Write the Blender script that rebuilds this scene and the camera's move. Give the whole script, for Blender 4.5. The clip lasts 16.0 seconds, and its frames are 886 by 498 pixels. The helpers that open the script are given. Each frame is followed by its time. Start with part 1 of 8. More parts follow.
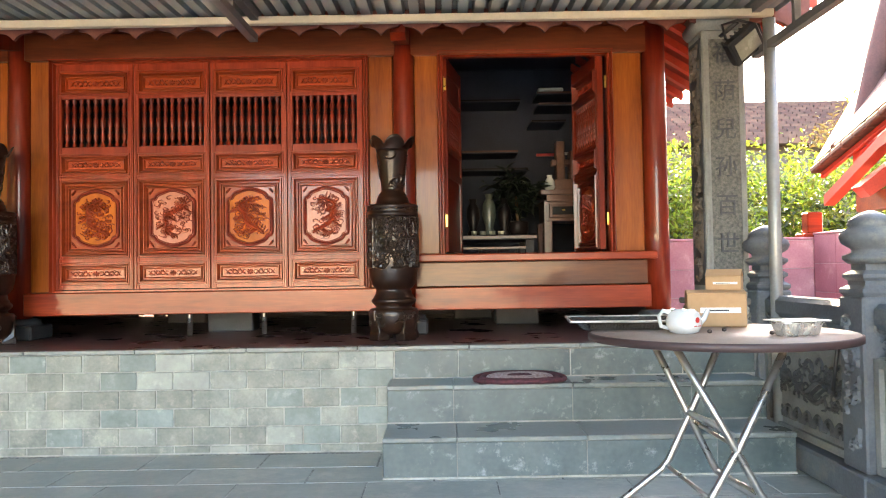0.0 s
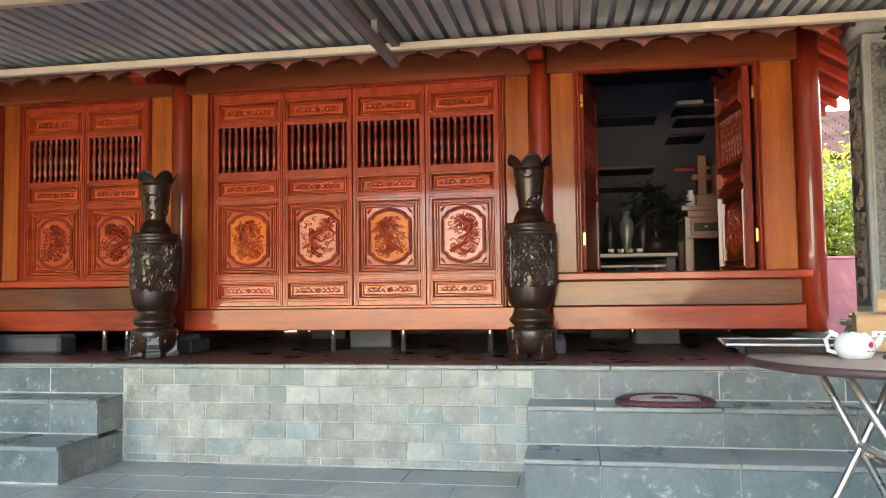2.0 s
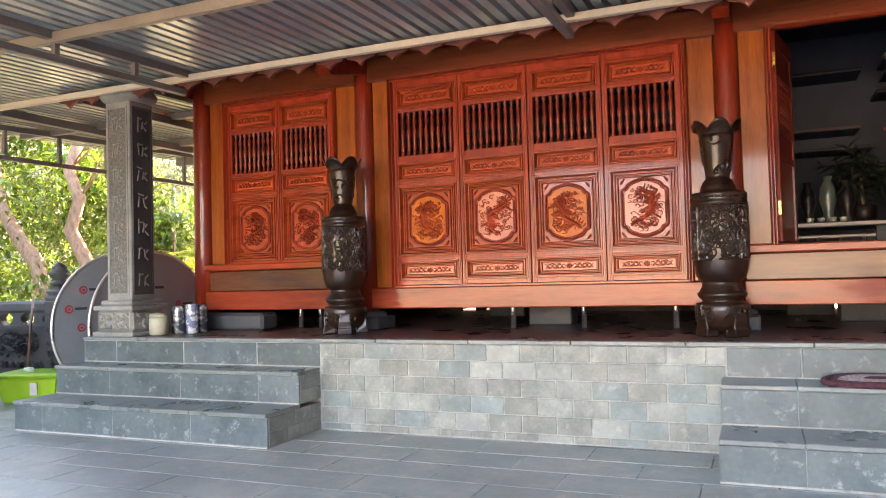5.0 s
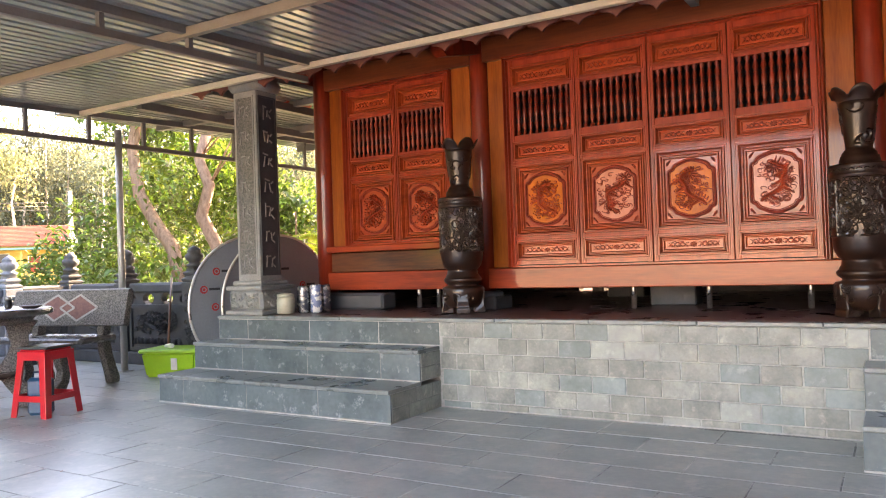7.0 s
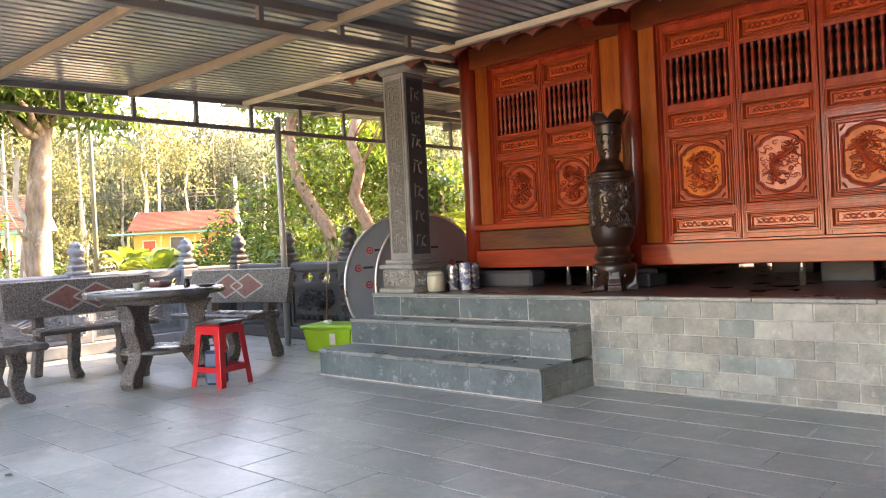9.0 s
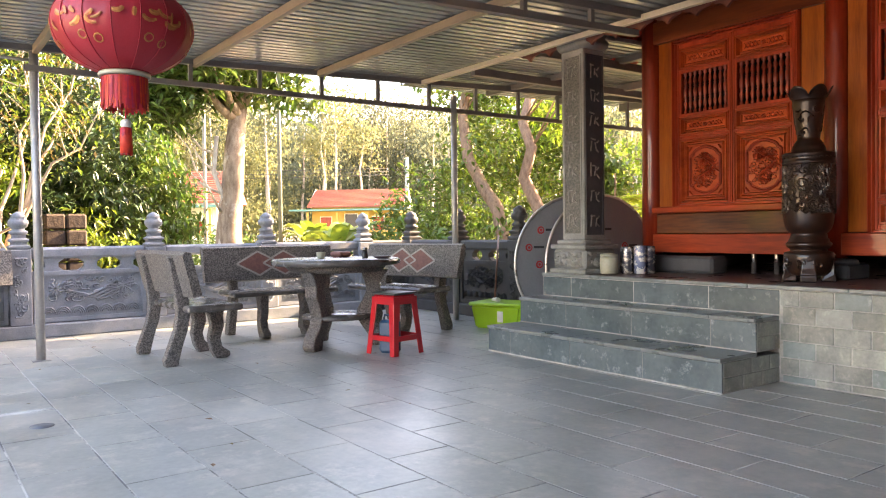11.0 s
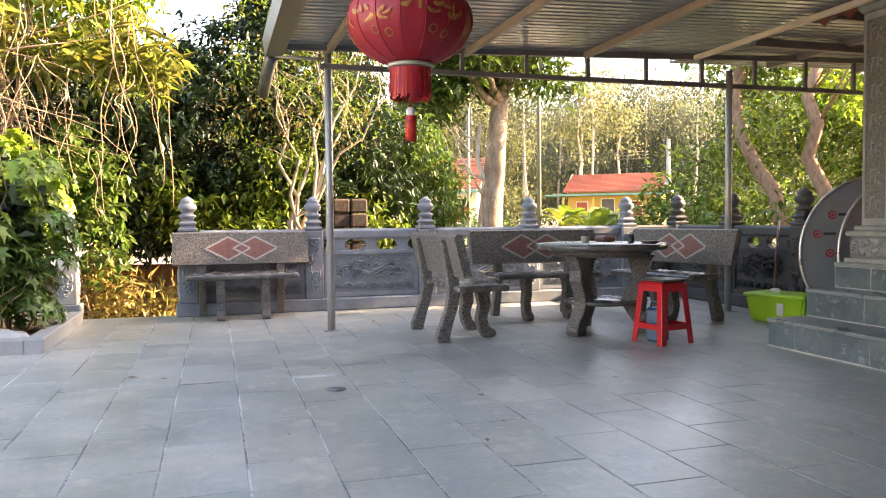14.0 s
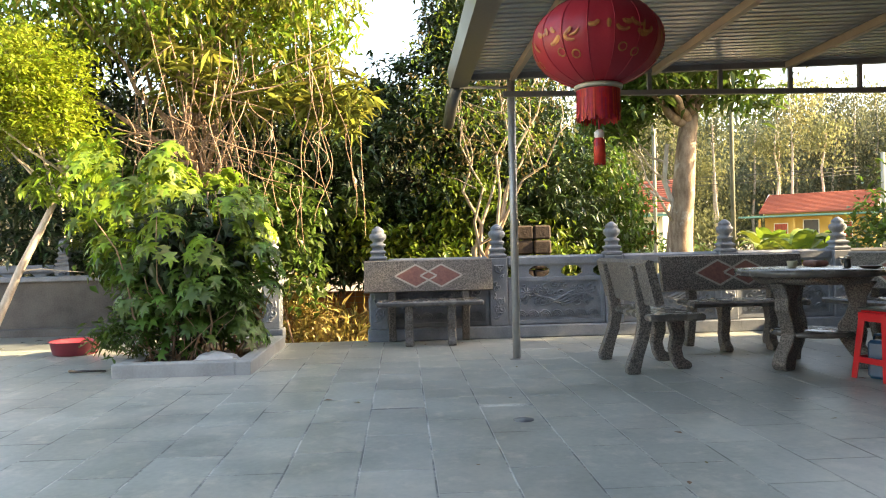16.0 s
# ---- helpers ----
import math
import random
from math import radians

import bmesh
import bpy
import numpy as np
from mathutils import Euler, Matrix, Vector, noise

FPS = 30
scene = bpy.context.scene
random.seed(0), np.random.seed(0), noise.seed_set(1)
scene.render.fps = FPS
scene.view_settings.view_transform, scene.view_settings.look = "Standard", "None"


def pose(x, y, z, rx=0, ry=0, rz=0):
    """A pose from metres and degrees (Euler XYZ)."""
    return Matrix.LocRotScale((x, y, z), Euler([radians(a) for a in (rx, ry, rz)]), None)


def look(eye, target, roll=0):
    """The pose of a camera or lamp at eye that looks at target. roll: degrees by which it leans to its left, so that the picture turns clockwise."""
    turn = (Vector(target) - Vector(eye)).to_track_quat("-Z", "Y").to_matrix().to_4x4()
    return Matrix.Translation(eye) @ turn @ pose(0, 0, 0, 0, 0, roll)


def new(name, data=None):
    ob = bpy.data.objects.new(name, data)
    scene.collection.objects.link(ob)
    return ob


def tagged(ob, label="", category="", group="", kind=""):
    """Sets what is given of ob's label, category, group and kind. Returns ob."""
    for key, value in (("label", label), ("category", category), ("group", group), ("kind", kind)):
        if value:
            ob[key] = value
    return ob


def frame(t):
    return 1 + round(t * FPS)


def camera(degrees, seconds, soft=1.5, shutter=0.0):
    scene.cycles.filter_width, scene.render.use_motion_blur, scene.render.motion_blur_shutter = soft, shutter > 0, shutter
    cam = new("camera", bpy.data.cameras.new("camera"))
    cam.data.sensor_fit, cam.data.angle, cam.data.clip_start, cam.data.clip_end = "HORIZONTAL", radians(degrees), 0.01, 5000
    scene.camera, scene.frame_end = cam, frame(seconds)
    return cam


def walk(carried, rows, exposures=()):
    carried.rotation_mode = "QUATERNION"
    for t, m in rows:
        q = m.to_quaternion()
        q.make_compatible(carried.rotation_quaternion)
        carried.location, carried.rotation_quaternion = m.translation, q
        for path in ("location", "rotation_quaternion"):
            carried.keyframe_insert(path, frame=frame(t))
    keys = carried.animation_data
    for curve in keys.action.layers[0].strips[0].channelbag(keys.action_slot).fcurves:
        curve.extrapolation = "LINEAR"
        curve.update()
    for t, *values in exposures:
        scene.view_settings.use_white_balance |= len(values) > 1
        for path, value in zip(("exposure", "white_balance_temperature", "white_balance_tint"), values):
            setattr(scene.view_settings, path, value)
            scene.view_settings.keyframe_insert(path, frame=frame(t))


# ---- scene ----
cam = camera(60.6, 16.0, soft=1.1)
PATH = [
    (0, (0.662, 0.245, 0.973), (0.66, 2.244, 1.031), -0.9),
    (0.5, (0.645, 0.25, 0.97), (0.564, 2.247, 1.055), -0.5),
    (1, (0.628, 0.238, 0.985), (0.47, 2.229, 1.085), -0.2),
    (1.5, (0.612, 0.229, 0.998), (0.368, 2.211, 1.104), -0.4),
    (2, (0.598, 0.236, 0.98), (0.265, 2.205, 1.089), -0.7),
    (2.5, (0.586, 0.237, 0.975), (0.166, 2.19, 1.069), -1.1),
    (3, (0.582, 0.238, 0.971), (0.086, 2.174, 1.057), -1.4),
    (3.5, (0.569, 0.229, 0.977), (0.006, 2.147, 1.059), -1.5),
    (4, (0.563, 0.236, 0.97), (-0.067, 2.132, 1.05), -1.6),
    (6.5, (0.525, 0.226, 0.95), (-0.44, 1.977, 0.986), -1.7),
    (7, (0.514, 0.215, 0.948), (-0.514, 1.93, 0.975), -2.0),
    (7.5, (0.514, 0.212, 0.945), (-0.585, 1.884, 0.959), -2.5),
    (8, (0.502, 0.222, 0.941), (-0.679, 1.836, 0.943), -2.7),
    (8.5, (0.497, 0.217, 0.947), (-0.757, 1.775, 0.937), -2.8),
    (9, (0.487, 0.215, 0.951), (-0.85, 1.703, 0.934), -2.8),
    (11.5, (0.415, 0.176, 0.909), (-1.264, 1.262, 0.854), -0.5),
    (12, (0.407, 0.172, 0.908), (-1.323, 1.173, 0.846), -0.6),
    (12.5, (0.393, 0.162, 0.907), (-1.391, 1.062, 0.834), -0.9),
    (13, (0.385, 0.156, 0.907), (-1.449, 0.95, 0.827), -1.0),
    (13.5, (0.369, 0.145, 0.916), (-1.507, 0.833, 0.832), -0.7),
    (14, (0.355, 0.127, 0.905), (-1.559, 0.7, 0.826), -0.5),
    (14.5, (0.348, 0.116, 0.907), (-1.6, 0.559, 0.825), -0.4),
    (15, (0.328, 0.128, 0.897), (-1.648, 0.429, 0.807), -0.8),
    (15.5, (0.315, 0.123, 0.904), (-1.674, 0.322, 0.835), -1.2),
    (16, (0.278, 0.112, 0.908), (-1.719, 0.219, 0.906), -1.3),
]
walk(cam, [(t, look(*p)) for t, *p in PATH], exposures=[(0, 4.54, 7450, 12), (0.5, 4.60, 7450, 5), (1.5, 4.64, 7500, 8), (2.5, 4.68, 7500, 15), (3.5, 4.72, 7400, 19), (7, 4.38, 8000, 26), (9, 4.20, 8300, 25), (12.5, 3.80, 8350, 25), (14.5, 3.32, 8300, 20), (16, 2.90, 8300, 12)])

# ---- daylight: low sun behind the house, open sky ----
SUN_DIR = Vector((0.09, 0.86, 0.43)).normalized()
world = bpy.data.worlds.new("world")
scene.world = world
world.use_nodes = True
wn = world.node_tree.nodes
sky = wn.new("ShaderNodeTexSky")
sky.sky_type = "NISHITA"
sky.sun_disc = False
sky.sun_elevation = math.asin(SUN_DIR.z)
sky.sun_rotation = math.atan2(SUN_DIR.x, SUN_DIR.y)
sky.dust_density = 2.0
world.node_tree.links.new(sky.outputs[0], wn["Background"].inputs[0])
wn["Background"].inputs[1].default_value = 0.12
sun = new("sun", bpy.data.lights.new("sun", "SUN"))
sun.data.energy, sun.data.angle, sun.data.color = 3.9, radians(0.6), (1.0, 0.84, 0.60)
sun.matrix_world = look(SUN_DIR * 40, (0, 0, 0))


# ---- materials ----
def mat(name, c1, c2=None, scale=6.0, rough=0.5, metal=0.0, bump=0.0, fine=60.0, coat=0.0, stretch=(1, 1, 1), per_piece=0.0,
        rough_var=0.12, stain=None, stain_scale=1.3, coords="Object", sharp=0.0, leafy=0.0, spec=0.5, island=False, scuff=None):
    """A procedural surface: two colours mixed by coarse and fine noise, stains, relief, a varnish coat, and a shift from piece to piece."""
    m = bpy.data.materials.new(name)
    m.use_nodes = True
    nt = m.node_tree
    n, l = nt.nodes, nt.links
    b = n["Principled BSDF"]
    c2 = c2 or tuple(0.72 * v for v in c1)
    tc = n.new("ShaderNodeTexCoord")
    mp = n.new("ShaderNodeMapping")
    mp.inputs["Scale"].default_value = stretch
    where = n.new("ShaderNodeNewGeometry").outputs["Position"] if coords == "World" else tc.outputs[coords]
    l.new(where, mp.inputs[0])
    big, small = n.new("ShaderNodeTexNoise"), n.new("ShaderNodeTexNoise")
    big.inputs["Scale"].default_value, big.inputs["Detail"].default_value = scale, 6
    small.inputs["Scale"].default_value, small.inputs["Detail"].default_value = fine, 4
    l.new(mp.outputs[0], big.inputs[0])
    l.new(mp.outputs[0], small.inputs[0])
    add = n.new("ShaderNodeMath")
    add.operation = "MULTIPLY_ADD"
    l.new(small.outputs[0], add.inputs[0])
    add.inputs[1].default_value = 0.45
    l.new(big.outputs[0], add.inputs[2])
    ramp = n.new("ShaderNodeValToRGB")
    lo, hi = (0.5 + 0.28 * sharp, 0.95 - 0.22 * sharp)
    ramp.color_ramp.elements[0].position, ramp.color_ramp.elements[1].position = lo, hi
    ramp.color_ramp.elements[0].color, ramp.color_ramp.elements[1].color = (*c2, 1), (*c1, 1)
    l.new(add.outputs[0], ramp.inputs[0])
    col = ramp.outputs[0]
    if stain:
        sn = n.new("ShaderNodeTexNoise")
        sn.inputs["Scale"].default_value, sn.inputs["Detail"].default_value, sn.inputs["Roughness"].default_value = stain_scale, 8, 0.7
        l.new(where, sn.inputs[0])
        sr = n.new("ShaderNodeValToRGB")
        sr.color_ramp.elements[0].position, sr.color_ramp.elements[1].position = 0.56, 0.74
        l.new(sn.outputs[0], sr.inputs[0])
        mx = n.new("ShaderNodeMixRGB")
        l.new(sr.outputs[0], mx.inputs[0])
        l.new(col, mx.inputs[1])
        mx.inputs[2].default_value = (*stain, 1)
        col = mx.outputs[0]
    if scuff:
        for sc_, lo_, hi_, amount in ((0.9, 0.50, 0.66, 0.6), (5.5, 0.54, 0.68, 0.75), (42.0, 0.65, 0.74, 0.7)):
            kn = n.new("ShaderNodeTexNoise")
            kn.inputs["Scale"].default_value, kn.inputs["Detail"].default_value, kn.inputs["Roughness"].default_value = sc_, 10, 0.72
            l.new(where, kn.inputs[0])
            kr = n.new("ShaderNodeMapRange")
            kr.inputs["From Min"].default_value, kr.inputs["From Max"].default_value, kr.inputs["To Max"].default_value = lo_, hi_, amount
            l.new(kn.outputs[0], kr.inputs[0])
            km = n.new("ShaderNodeMixRGB")
            l.new(kr.outputs[0], km.inputs[0])
            l.new(col, km.inputs[1])
            km.inputs[2].default_value = (*scuff, 1)
            col = km.outputs[0]
    if per_piece:
        hs = n.new("ShaderNodeHueSaturation")
        rnd = n.new("ShaderNodeNewGeometry").outputs["Random Per Island"] if island else n.new("ShaderNodeObjectInfo").outputs["Random"]
        mr = n.new("ShaderNodeMapRange")
        mr.inputs["To Min"].default_value, mr.inputs["To Max"].default_value = 1 - per_piece, 1 + per_piece
        l.new(rnd, mr.inputs[0])
        l.new(mr.outputs[0], hs.inputs["Value"])
        mh = n.new("ShaderNodeMapRange")
        mh.inputs["To Min"].default_value, mh.inputs["To Max"].default_value = 0.5 - 0.05 * per_piece, 0.5 + 0.05 * per_piece
        l.new(rnd, mh.inputs[0])
        l.new(mh.outputs[0], hs.inputs["Hue"])
        l.new(col, hs.inputs["Color"])
        col = hs.outputs[0]
    l.new(col, b.inputs["Base Color"])
    rr = n.new("ShaderNodeMapRange")
    rr.inputs["To Min"].default_value, rr.inputs["To Max"].default_value = max(0.02, rough - rough_var), min(1, rough + rough_var)
    l.new(big.outputs[0], rr.inputs[0])
    l.new(rr.outputs[0], b.inputs["Roughness"])
    b.inputs["Metallic"].default_value = metal
    b.inputs["Specular IOR Level"].default_value = spec
    if coat:
        b.inputs["Coat Weight"].default_value, b.inputs["Coat Roughness"].default_value = coat, 0.08
    if bump:
        bp = n.new("ShaderNodeBump")
        bp.inputs["Strength"].default_value, bp.inputs["Distance"].default_value = bump, 0.01
        l.new(add.outputs[0], bp.inputs["Height"])
        l.new(bp.outputs[0], b.inputs["Normal"])
    if leafy:
        tr = n.new("ShaderNodeBsdfTranslucent")
        l.new(col, tr.inputs[0])
        ms = n.new("ShaderNodeMixShader")
        ms.inputs[0].default_value = leafy
        l.new(b.outputs[0], ms.inputs[1])
        l.new(tr.outputs[0], ms.inputs[2])
        l.new(ms.outputs[0], n["Material Output"].inputs[0])
    return m


GRAIN_Z, GRAIN_X = (5, 5, 0.5), (0.5, 5, 5)
